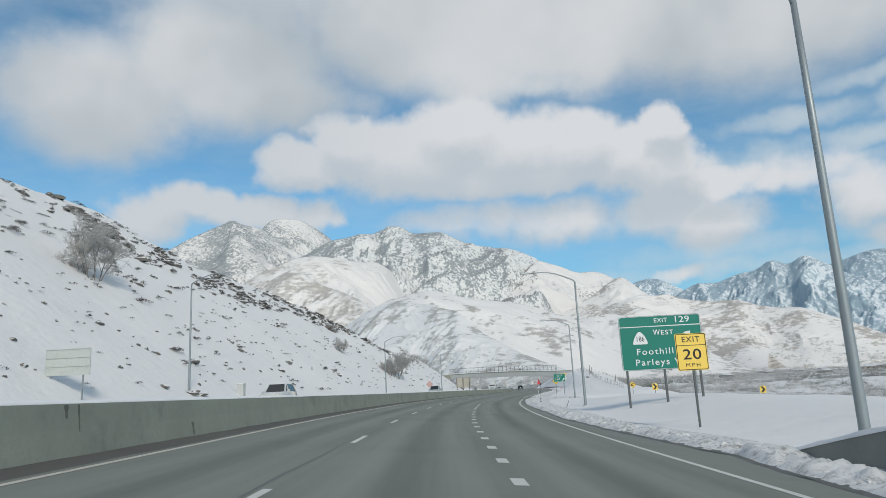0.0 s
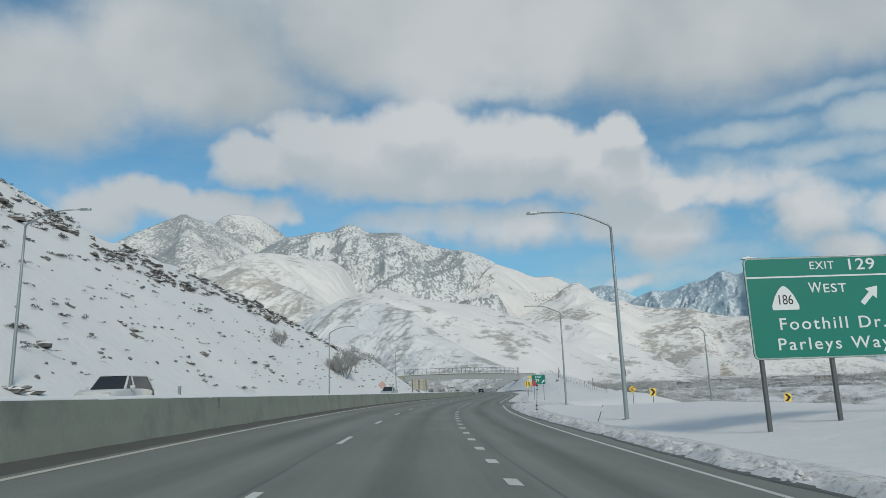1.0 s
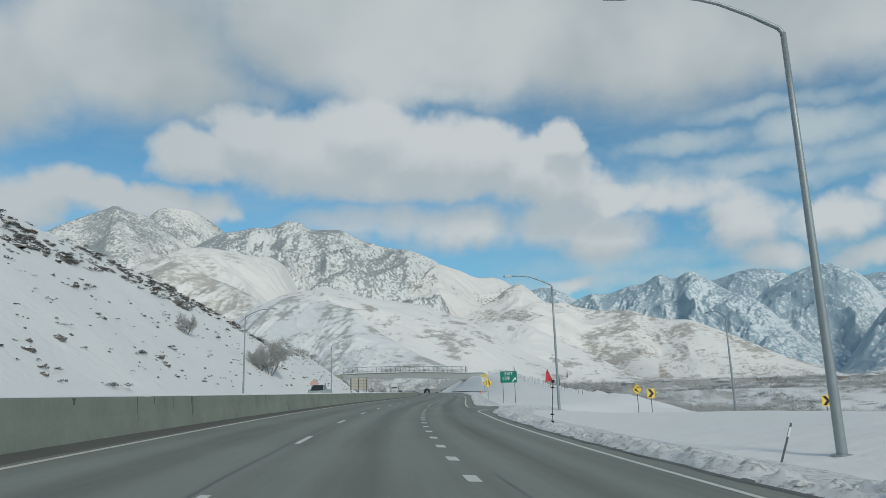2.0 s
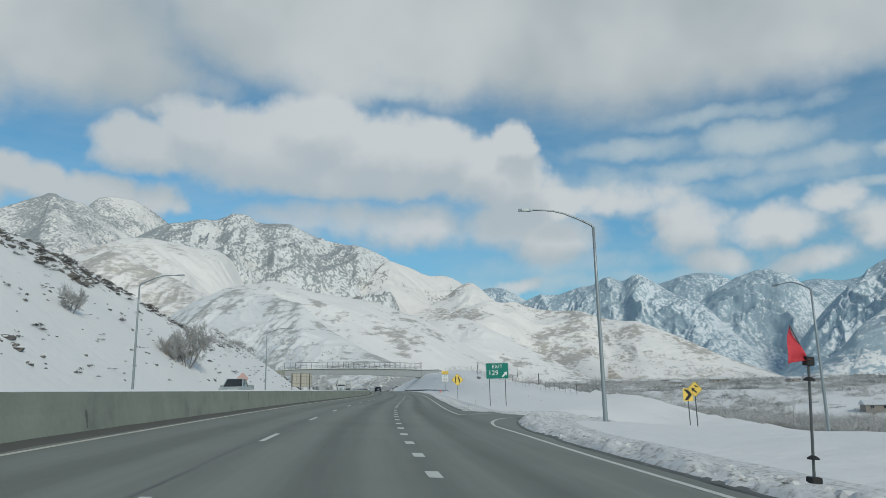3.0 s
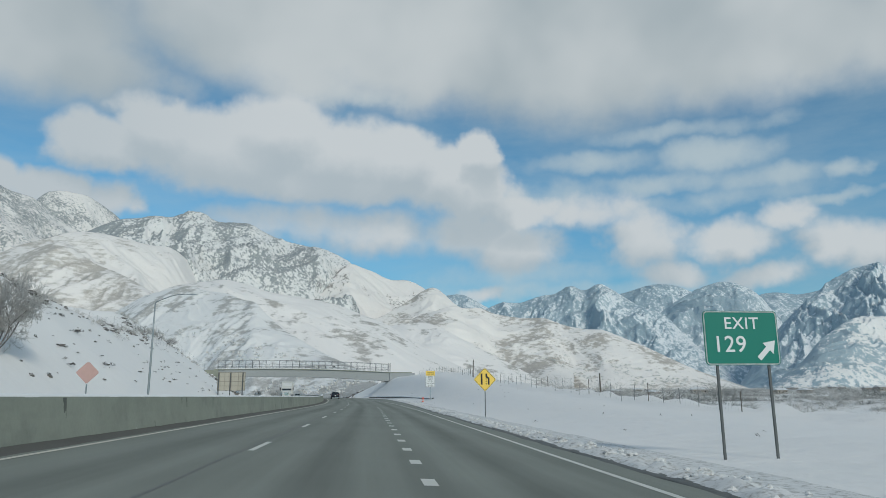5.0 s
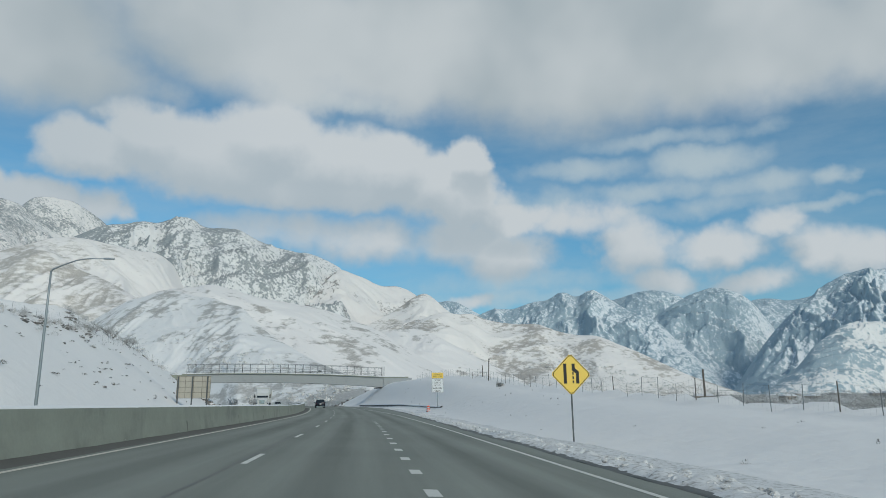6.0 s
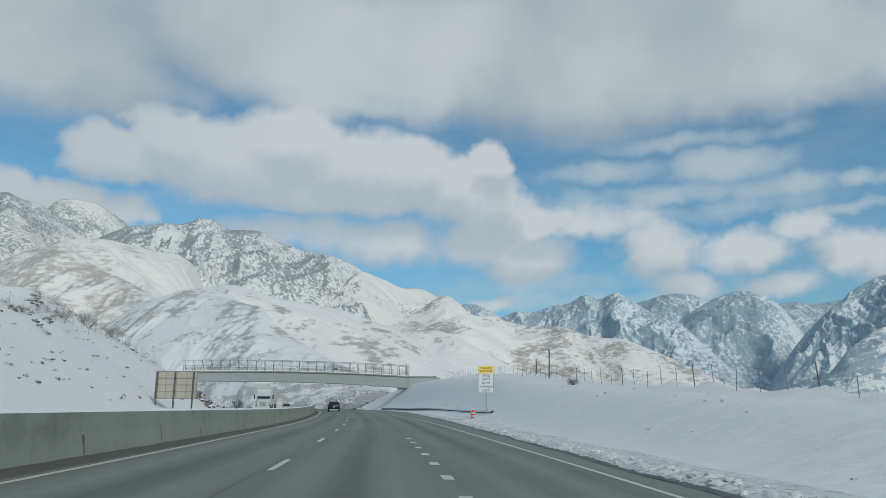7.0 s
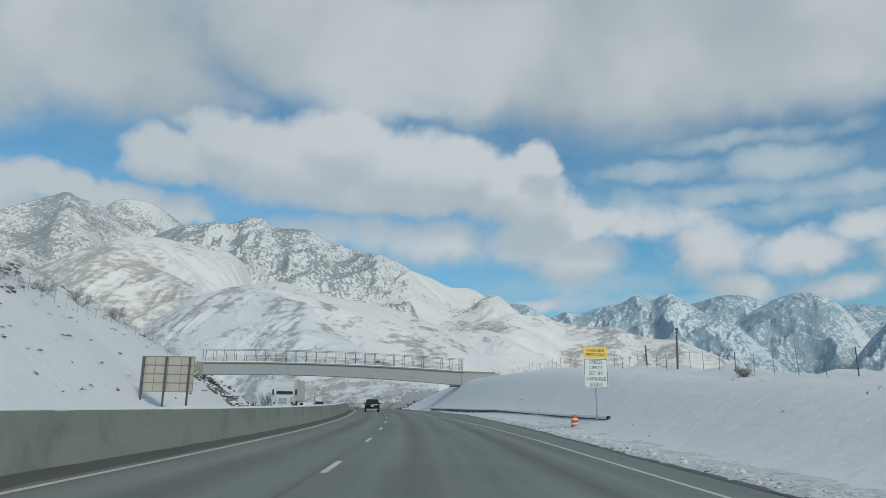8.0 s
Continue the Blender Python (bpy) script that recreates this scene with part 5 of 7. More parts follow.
guide_sign()
exit_speed_sign()
gore_sign()
lane_ends_sign()
merge_sign()
chevron_sign(139.8, 29.45, 0.72)
chevron_sign(129.0, 46.0, -0.55, -6)
speed_zone_sign()
sign_back(277, -25.5, 5.75, 3.45, 7.28, (-2.6, -0.2, 2.35), "sign_back", "tan back of a large road sign with a grid of stiffeners", 4, 4, turn=-4)
sign_back(52.4, -29.0, 3.6, 4.15, 6.2, (-1.35, 1.2), "sign_back", "pale metal back of a road sign on two posts", 1, 3, ALU_PALE)
work_sign = sign_back(188.7, -24.3, 0.2, 3.0, 3.2, (0.0,), "work_sign", "pinkish back of a diamond road work sign", 1, 1)
for child in list(work_sign.children):
    if child.name.split(".")[0] != "post":
        bpy.data.objects.remove(child)
diamond(work_sign, 1.02, 4.12 - work_sign.matrix_world.translation.z, 0.0, 0.02, ALU_PINK)
snow_lump(work_sign, -0.16, 0.16, -0.02, 0.06, 5.02 - work_sign.matrix_world.translation.z, 0.08)


# ---- street lamps ----
def street_lamp(y, d, side, reach=5.0, up=0.0, turn=0.0):
    """A tall tapered pole with a swan-neck arm and a flat lamp head over the road. side: -1 the arm points left, 1 right."""
    s = thing("street_lamp", "tall grey galvanised street lamp with a curved arm", "street lamp", stand(y, d, turn, up=up), "street lamps")
    bm = bmesh.new()
    tube(bm, [(0, 0, -0.4 - up), (0, 0, 0.0), (0, 0, 4), (0, 0, 8), (0, 0, 11.45)], [0.135, 0.135, 0.115, 0.095, 0.078], 12)
    part("pole", bm, GALV, s, flat=False)
    bm = bmesh.new()
    tube(bm, [(0, 0, -up), (0, 0, 0.05 - up)], [0.26, 0.26], 10)
    part("base_plate", bm, GALV, s)
    bm = bmesh.new()
    pts = [(0.0, 0, 11.30), (0.03 * side, 0, 11.48), (0.12 * side, 0, 11.60), (0.9 * side, 0, 11.98), (1.8 * side, 0, 12.33), (2.4 * side, 0, 12.47), (3.0 * side, 0, 12.52), (reach * side - 0.55 * side, 0, 12.53)]
    tube(bm, pts, [0.075, 0.072, 0.07, 0.062, 0.055, 0.05, 0.046, 0.042], 8)
    part("arm", bm, GALV, s, flat=False)
    bm = bmesh.new()
    x1 = reach * side
    outline = [(-0.62, -0.05), (-0.40, -0.13), (0.05, -0.16), (0.25, -0.10), (0.25, 0.10), (0.05, 0.16), (-0.40, 0.13), (-0.62, 0.05)]
    lo = [bm.verts.new((x1 + side * a, b, 12.47)) for a, b in outline]
    hi = [bm.verts.new((x1 + side * a * 0.93, b * 0.75, 12.60)) for a, b in outline]
    bm.faces.new(lo)
    bm.faces.new(hi[::-1])
    for i in range(8):
        bm.faces.new((lo[i], lo[(i + 1) % 8], hi[(i + 1) % 8], hi[i]))
    bmesh.ops.recalc_face_normals(bm, faces=bm.faces[:])
    head = part("lamp_head", bm, GALV, s)
    part("lens", boxed(x1 - 0.22, x1 + 0.18, -0.11, 0.11, 12.445, 12.47), LENS, head, "pale lamp lens")
    return s


for y, d, side, up, arm in ((16.2, 10.25, -1, 0.0, 5.0), (66.5, 11.92, -1, 0.12, 4.9), (114.0, 14.0, -1, 0.0, 4.3), (73.2, -29.0, 1, 0.0, 4.5), (146.0, -24.9, 1, 0.0, 4.3), (206.0, -24.0, 1, 0.0, 4.5)):
    street_lamp(y, d, side, arm, up)
street_lamp(126.57, 34.95, -1, 4.6, 0.0, -85)      # its arm hangs over the ramp


# ---- small roadside things ----
def cabinet():
    s = thing("utility_cabinet", "pale grey steel utility cabinet on the snowy verge", "cabinet", stand(85.0, -28.2))
    part("body", boxed(-0.42, 0.42, -0.35, 0.35, -0.3, 1.35, 0.03), TRAILER, s)
    part("lid", boxed(-0.46, 0.46, -0.39, 0.39, 1.35, 1.42, 0.02), TRAILER, s)
    snow_lump(s, -0.44, 0.44, -0.36, 0.36, 1.42, 0.07)
    b = thing("utility_box", "small grey utility pedestal in the snow", "box", stand(98.0, -28.2))
    part("body", boxed(-0.14, 0.14, -0.12, 0.12, -0.3, 0.75, 0.03), GALV, b)
    part("lid", boxed(-0.17, 0.17, -0.15, 0.15, 0.75, 0.80, 0.02), GALV, b)


def delineator(y, d, h, lean=0.0, mat=GALV, label="grey delineator stake standing in snow"):
    s = thing("delineator", label, "stake", stand(y, d) @ Matrix.Rotation(radians(lean), 4, "Y"), "delineators")
    part("stake", boxed(-0.026, 0.026, -0.012, 0.012, -0.3, h, 0.006, 1), mat, s)
    part("reflector", boxed(-0.022, 0.022, -0.018, -0.012, h - 0.35, h - 0.1), SIGN_WHITE, s)


def flag_stand():
    s = thing("flag_stand", "dark marker mast with a red flag on top", "marker mast", stand(85.8, 8.62, up=0.2) @ Matrix.Rotation(radians(4.5), 4, "Y"))
    bm = bmesh.new()
    tube(bm, [(0, 0, -0.5), (0, 0, 2.1)], [0.027, 0.024], 8)
    part("mast", bm, DARK_STEEL, s)
    part("foot", boxed(-0.10, 0.10, -0.10, 0.10, -0.35, 0.10, 0.03), RUBBER, s, "black rubber foot")
    for z in (0.42, 1.78):
        bm = bmesh.new()
        tube(bm, [(0, 0, z - 0.03), (0, 0, z), (0, 0, z + 0.04)], [0.11, 0.10, 0.04], 10)
        part("collar", bm, RUBBER, s)
    part("lamp_box", boxed(-0.08, 0.08, -0.07, 0.07, 2.02, 2.18, 0.02), RUBBER, s, "black warning lamp box")
    bm = bmesh.new()
    tube(bm, [(0, 0, 2.1), (-0.33, 0, 2.72)], [0.014, 0.01], 6)
    stick = part("flag_stick", bm, WOOD, s)
    bm = bmesh.new()
    rows = []
    for i in range(9):
        u = i / 8
        top = Vector((-0.33 + 0.31 * u, 0, 2.72 - 0.60 * u))
        low = Vector((-0.42 + 0.40 * u, 0.05 * math.sin(u * 5), 2.02 + 0.1 * u))
        rows.append([bm.verts.new(top.lerp(low, k / 5) + Vector((0, 0.05 * math.sin(u * 6 + k), 0))) for k in range(6)])
    for a, b in zip(rows, rows[1:]):
        for k in range(5):
            bm.faces.new((a[k], b[k], b[k + 1], a[k + 1]))
    bmesh.ops.solidify(bm, geom=bm.faces[:], thickness=0.006)
    part("flag", bm, FLAG_RED, s, "limp red cloth flag", flat=False)


def barrel():
    s = thing("traffic_drum", "orange and white traffic drum in the snow", "traffic drum", stand(246.3, 11.3))
    z, r = -0.05, 0.27
    for k in range(5):
        bm = bmesh.new()
        h = 0.15
        tube(bm, [(0, 0, z), (0, 0, z + h - 0.006)], [r, r - 0.018], 16)
        part("band", bm, SIGN_WHITE if k % 2 else ORANGE, s, "white reflective band" if k % 2 else "orange plastic band", flat=False)
        z, r = z + h, r - 0.012
    bm = bmesh.new()
    tube(bm, [(0, 0, -0.12), (0, 0, -0.03)], [0.34, 0.32], 16)
    part("base", bm, RUBBER, s)
    part("handle", boxed(-0.12, 0.12, -0.02, 0.02, z, z + 0.09, 0.015), ORANGE, s)


cabinet()
delineator(127.1, 8.0, 1.42, 0.0, TRAILER, "pale grey delineator stake standing in snow")
delineator(66.2, 10.15, 1.0, 22, DARK_STEEL, "dark leaning delineator stake in snow")
flag_stand()
barrel()


# ---- overpass ----
def overpass():
    a, b = Vector((2.0, 341.4, 0)), Vector((53.3, 339.3, 0))
    way = (b - a).normalized()
    length = (b - a).length
    m = Matrix.Translation(a) @ Matrix.Rotation(math.atan2(way.y, way.x), 4, "Z")
    s = thing("footbridge", "grey haunched footbridge over the motorway with fence rails", "bridge", m)

    def top(x):
        u = x / length
        return 10.42 - 0.75 * u + 0.5 * 4 * u * (1 - u)

    def low(x):
        u = x / length
        return 7.95 - 1.15 * u + 0.72 * 4 * u * (1 - u)
    bm = bmesh.new()
    prev = None
    for i in range(41):
        x = length * i / 40
        t, l = top(x) - 0.28, low(x)
        ring = [bm.verts.new((x, yy, z)) for yy, z in ((0.25, t), (0.25, l + 0.16), (0.12, l + 0.12), (0.12, l), (2.9, l), (2.9, l + 0.12), (2.75, l + 0.16), (2.75, t))]
        if prev:
            for k in range(8):
                bm.faces.new((prev[k], ring[k], ring[(k + 1) % 8], prev[(k + 1) % 8]))
        else:
            bm.faces.new(ring)
        prev = ring
    bm.faces.new(prev[::-1])
    bmesh.ops.recalc_face_normals(bm, faces=bm.faces[:])
    part("girder", bm, GIRDER, s, "pale grey painted haunched girder")
    bm = bmesh.new()
    prev = None
    for i in range(45):
        x = -1.0 + (length + 8.0) * i / 44
        t = top(min(max(x, 0), length))
        ring = [bm.verts.new((x, yy, z)) for yy, z in ((-0.06, t - 0.27), (-0.06, t), (3.1, t), (3.1, t - 0.27))]
        if prev:
            for k in range(4):
                bm.faces.new((prev[k], ring[k], ring[(k + 1) % 4], prev[(k + 1) % 4]))
        prev = ring
    bmesh.ops.recalc_face_normals(bm, faces=bm.faces[:])
    part("deck", bm, CONCRETE, s, "concrete deck slab")
    xs = np.arange(-0.6, length + 6.5, 0.6)
    tz = np.array([top(min(max(x, 0), length)) for x in xs])
    n = 0.05 * fbm(xs / 2.5, xs * 0, 3, 77)
    snow = np.stack([np.stack([xs, 0 * xs + yy, tz + h + n * k], -1) for yy, h, k in ((-0.09, -0.03, 0), (-0.08, 0.05, 0.6), (0.05, 0.11, 1), (3.0, 0.10, 1), (3.12, -0.02, 0))], 1)
    part("snow", grid_mesh("snow", snow, CAP_SNOW), None, s, "snow lying along the deck edge")
    for yy in (0.02, 3.0):
        for i in range(27):
            x = 0.1 + (length - 0.2) * i / 26
            bm = bmesh.new()
            tube(bm, [(x, yy, top(x) - 0.1), (x, yy, top(x) + 2.42)], [0.05, 0.045], 5)
            part("fence_post", bm, DARK_STEEL, s)
        for z, r in ((2.40, 0.04), (1.25, 0.022), (0.72, 0.03), (0.35, 0.022)):
            bm = bmesh.new()
            tube(bm, [(length * i / 20, yy, top(length * i / 20) + z) for i in range(21)], [r] * 21, 5)
            part("rail", bm, DARK_STEEL, s)
    bm = bmesh.new()
    for i in range(170):
        x = length * (i + 0.5) / 170
        box(bm, x - 0.007, x + 0.007, 0.012, 0.026, top(x) + 0.05, top(x) + 2.38)
    tagged(part("fence_wires", bm, GALV, s, "thin vertical fence wires"), kind="stuff")
    for i, x in enumerate((length - 0.4, length + 0.2)):
        part("end_post", boxed(x - 0.06, x + 0.06, 0.0, 0.12, top(length) - 0.2, top(length) + 2.75, 0.01, 1), DARK_STEEL, s)
    part("name_box", boxed(length * 0.655, length * 0.672, -0.06, 0.0, top(33) + 0.55, top(33) + 0.95), DARK_STEEL, s, "small dark box on the fence")
    # abutments
    part("abutment", boxed(-3.5, 0.25, 0.0, 3.2, 2.0, top(0) - 0.28, 0.05), CONCRETE, s, "concrete abutment block")
    part("abutment", boxed(length + 0.05, length + 8.0, 0.1, 3.1, 1.0, top(length) - 0.29, 0.05), GIRDER, s, "concrete abutment wall")
    part("bearing", boxed(length - 2.2, length - 0.3, 0.3, 2.7, low(length) - 0.28, low(length), 0.03), DARK_STEEL, s, "dark steel bearing")


overpass()


# ---- fences ----
def fence(name, label, pts, height, spacing, wires, mat, wobble=0.1, seed=1, wood_every=0):
    """Posts and wires that follow the ground along a line of (station, offset) points."""
    rnd = random.Random(seed)
    p = np.array(pts, float)
    w = place(p[:, 0], p[:, 1])[:, :2]
    seg = np.concatenate([[0], np.cumsum(np.hypot(*np.diff(w, axis=0).T))])
    k = int(seg[-1] / spacing)
    at = np.linspace(0, seg[-1], k + 1)
    xs, ys = np.interp(at, seg, w[:, 0]), np.interp(at, seg, w[:, 1])
    zs = ground_height(xs, ys)
    s = thing(name, label, "fence", Matrix.Translation((xs[0], ys[0], zs[0])))
    base = Vector((xs[0], ys[0], zs[0]))
    tops = []
    for i in range(k + 1):
        foot = Vector((xs[i], ys[i], zs[i])) - base
        head = foot + Vector((rnd.uniform(-wobble, wobble), rnd.uniform(-wobble, wobble), height * rnd.uniform(0.85, 1.12)))
        bm = bmesh.new()
        r = 0.036 if wood_every and i % wood_every == 0 else 0.024
        tube(bm, [foot - Vector((0, 0, 0.4)), head], [r, r * 0.9], 5)
        part("post", bm, WOOD if r > 0.03 else mat, s)
        tops.append((foot, head))
    for u in wires:
        bm = bmesh.new()
        line = [f.lerp(h, u) for f, h in tops]
        tube(bm, line, [0.005] * len(line), 3)
        part("wire", bm, mat, s)
    bm = bmesh.new()
    for (f0, h0), (f1, h1) in zip(tops, tops[1:]):
        for j in range(1, 7):
            a, b = f0.lerp(f1, j / 7), h0.lerp(h1, j / 7)
            side = (f1 - f0).normalized() * 0.003
            va = [bm.verts.new(v) for v in (a - side, a + side, b * 0.97 + a * 0.03 + side, b * 0.97 + a * 0.03 - side)]
            bm.faces.new(va)
    tagged(part("mesh_wires", bm, mat, s, "thin wire mesh between the posts"), kind="stuff")
    return s


fence("boundary_fence", "wire mesh fence along the crest of the snow bank", [(168, 25.5), (185, 24), (205, 22.6), (240, 22), (270, 23), (305, 24), (334, 25)], 1.4, 2.6, (0.35, 0.7, 0.97), FENCE_STEEL, seed=4, wood_every=5)
fence("slope_fence", "wire fence climbing the snowy cut slope", [(262, -50.5), (280, -46.5), (300, -44.5), (318, -43.5), (334, -40), (339, -36)], 2.0, 3.0, (0.35, 0.7, 0.97), FENCE_STEEL, seed=6)


def timber_pole(x, y, h, lean=0.0, cross=False):
    s = thing("timber_pole", "dark weathered timber pole on the snow bank", "pole", Matrix.Translation((x, y, on_ground(x, y))) @ Matrix.Rotation(radians(lean), 4, "Y"))
    bm = bmesh.new()
    tube(bm, [(0, 0, -0.5), (0, 0, h)], [0.085, 0.07], 8)
    part("shaft", bm, WOOD, s)
    if cross:
        part("bracket", boxed(-0.12, 0.12, -0.05, 0.05, h - 0.3, h - 0.16, 0.02), DARK_STEEL, s)
        part("cap", boxed(-0.10, 0.10, -0.10, 0.10, h, h + 0.14, 0.03), DARK_STEEL, s)


timber_pole(51.4, 250.8, 3.1, 2, True)
timber_pole(46.5, 192.4, 2.35)
timber_pole(54.5, 262.0, 1.9, -2)


def guardrail():
    """A low rail, nearly buried in snow, that leads to the overpass."""
    s = thing("guardrail", "low dark steel guardrail nearly buried in snow", "guardrail")
    ss = np.linspace(243, 338, 62)
    d = np.interp(ss, [243, 270, 300, 338], [12.6, 11.6, 10.4, 10.0])
    z = np.interp(ss, [243, 270, 300, 338], [0.95, 0.72, 0.50, 0.40])
    rail = np.stack([place(ss, d, z + h) + np.array([dx, 0, 0]) for h, dx in ((-0.14, 0.0), (-0.09, -0.06), (-0.03, -0.01), (0.03, -0.01), (0.09, -0.06), (0.14, 0.0), (0.14, 0.03), (-0.14, 0.03))], 1)
    part("rail", grid_mesh("rail", rail, DARK_STEEL), None, s)
    n = 0.05 * fbm(ss / 3, ss * 0, 3, 5)
    cap = np.stack([place(ss, d - 0.12, z + 0.02), place(ss, d - 0.05, z + 0.20 + n), place(ss, d + 0.15, z + 0.24 + n), place(ss, d + 0.4, z - 0.2)], 1)
    part("snow_cap", grid_mesh("snow_cap", cap, CAP_SNOW), None, s, "snow piled on the rail")
    for k in range(0, 62, 3):
        p = place(ss[k], d[k] + 0.1, z[k])
        part("post", boxed(p[0] - 0.07, p[0] + 0.07, p[1] - 0.08, p[1] + 0.08, p[2] - 1.6, p[2] + 0.12), WOOD, s)


guardrail()


# ---- vehicles ----
def wheel(parent, x, y, r, w, rim=CHROME):
    bm = bmesh.new()
    tube(bm, [(x - w / 2, y, r), (x - w / 2 + 0.03, y, r), (x + w / 2 - 0.03, y, r), (x + w / 2, y, r)], [r * 0.9, r, r, r * 0.9], 20)
    tyre = part("wheel", bm, RUBBER, parent, "black tyre", flat=False)
    bm = bmesh.new()
    out = 1 if x > 0 else -1
    tube(bm, [(x + out * (w / 2 - 0.02), y, r), (x + out * (w / 2 + 0.006), y, r)], [r * 0.62, r * 0.58], 14)
    part("rim", bm, rim, tyre)


def loft(rings, close=True):
    bm = bmesh.new()
    vs = [[bm.verts.new(p) for p in ring] for ring in rings]
    k = len(vs[0])
    for a, b in zip(vs, vs[1:]):
        for i in range(k):
            bm.faces.new((a[i], a[(i + 1) % k], b[(i + 1) % k], b[i]))
    bm.faces.new(vs[0][::-1])
    bm.faces.new(vs[-1])
    bmesh.ops.recalc_face_normals(bm, faces=bm.faces[:])
    return bm


def body_ring(y, half, low, belt, round_top=0.10):
    return [(-half + 0.06, y, low), (half - 0.06, y, low), (half, y, low + 0.14), (half, y, (low + belt) / 2), (half - 0.03, y, belt - round_top), (half - round_top, y, belt), (-half + round_top, y, belt), (-half + 0.03, y, belt - round_top), (-half, y, (low + belt) / 2), (-half, y, low + 0.14)]


def road_car(name, label, at, paint, length, width, height, belt, cabin, roof, hood_z, tail_z, low=0.24, wheel_r=0.34, lamps=True):
    """A passenger vehicle, front towards +y. cabin, roof: (rear, front) of the glass at the belt and of the roof, from the middle."""
    s = thing(name, label, "car", at)
    h = width / 2
    L = length / 2
    rings = [body_ring(-L, h * 0.86, low + 0.12, tail_z - 0.14), body_ring(-L + 0.10, h * 0.95, low + 0.02, tail_z), body_ring(-L + 0.7, h, low, (tail_z + belt) / 2), body_ring(cabin[0], h, low, belt), body_ring(0, h, low, belt),
             body_ring(cabin[1], h, low, belt - 0.02), body_ring(L - 0.5, h * 0.97, low, hood_z), body_ring(L - 0.12, h * 0.90, low + 0.03, hood_z - 0.12), body_ring(L, h * 0.80, low + 0.12, hood_z - 0.28)]
    part("body", loft(rings), paint, s, flat=False)
    gb, gt = h * 0.93, h * 0.70
    corners_b = [(-gb, cabin[0]), (gb, cabin[0]), (gb * 0.94, cabin[1]), (-gb * 0.94, cabin[1])]
    corners_t = [(-gt, roof[0]), (gt, roof[0]), (gt, roof[1]), (-gt, roof[1])]
    bm = loft([[(x, y, belt - 0.03) for x, y in corners_b], [(x, y, height - 0.05) for x, y in corners_t]])
    part("window_glass", bm, GLASS, s, "dark tinted windows")
    bm = loft([[(x * 1.02, y * 1.0, height - 0.07) for x, y in corners_t], [(x * 0.98, y * 0.985, height - 0.02) for x, y in corners_t], [(x * 0.8, y * 0.9, height) for x, y in corners_t]])
    part("roof", bm, paint, s, flat=False)
    for (bx, by), (tx, ty) in zip(corners_b, corners_t):
        bm = bmesh.new()
        tube(bm, [(bx * 1.005, by, belt - 0.05), (tx * 1.015, ty, height - 0.05)], [0.06, 0.045], 6)
        part("pillar", bm, paint, s)
    for sx in (-1, 1):
        bm = bmesh.new()
        tube(bm, [(sx * gb * 0.99, 0.05, belt - 0.04), (sx * gt * 1.02, 0.02, height - 0.05)], [0.045, 0.04], 6)
        part("pillar", bm, paint, s)
        part("mirror", boxed(sx * (h + 0.09) - 0.11, sx * (h + 0.09) + 0.11, cabin[1] - 0.42, cabin[1] - 0.30, belt - 0.02, belt + 0.14, 0.03), paint, s)
        for y in (-L + 0.85, L - 0.9):
            wheel(s, sx * (h - 0.11), y, wheel_r, 0.23)
        part("tail_lamp", boxed(sx * (h - 0.32) - 0.22, sx * (h - 0.32) + 0.22, -L + 0.01, -L + 0.12, tail_z - 0.22, tail_z - 0.11, 0.02), TAIL_RED, s, "dark red tail lamp")
        part("headlamp", boxed(sx * (h - 0.36) - 0.2, sx * (h - 0.36) + 0.2, L - 0.16, L - 0.06, hood_z - 0.27, hood_z - 0.14, 0.02), LENS, s, "clear headlamp")
    plate = part("number_plate", boxed(-0.16, 0.16, -L - 0.012, -L + 0.02, tail_z - 0.45, tail_z - 0.29), SIGN_WHITE, s, "white plate")
    part("text_bar", boxed(-0.11, 0.11, -L - 0.016, -L - 0.012, tail_z - 0.40, tail_z - 0.35), SIGN_BLACK, plate)
    part("bumper", boxed(-h * 0.84, h * 0.84, -L - 0.03, -L + 0.14, low + 0.02, low + 0.16, 0.03), CHROME if paint is CAR_DARK else RUBBER, s, "pale lower bumper strip")
    part("grille", boxed(-h * 0.55, h * 0.55, L - 0.08, L + 0.015, low + 0.18, hood_z - 0.34, 0.02), RUBBER, s)
    return s


def drive(y, d, away=True):
    p = place(y, d)
    return Matrix.Translation(p) @ Matrix.Rotation(-heading(y) + (0 if away else math.pi), 4, "Z")


road_car("crossover", "dark blue crossover car with tinted windows on the motorway", drive(294.0, -3.1), CAR_DARK, 4.75, 1.92, 1.64, 1.02, (-2.1, 1.15), (-1.25, 0.35), 0.98, 1.12)
road_car("white_suv", "white sport utility vehicle on the opposite carriageway", drive(59.0, -14.6, False), CAR_WHITE, 4.8, 1.95, 1.76, 1.10, (-2.2, 1.0), (-1.9, 0.35), 1.05, 1.15, wheel_r=0.37)
road_car("grey_sedan", "dark grey sedan on the opposite carriageway", drive(330.0, -11.5, False), CAR_GREY, 4.7, 1.85, 1.45, 0.94, (-1.7, 1.1), (-0.9, 0.35), 0.88, 0.98)


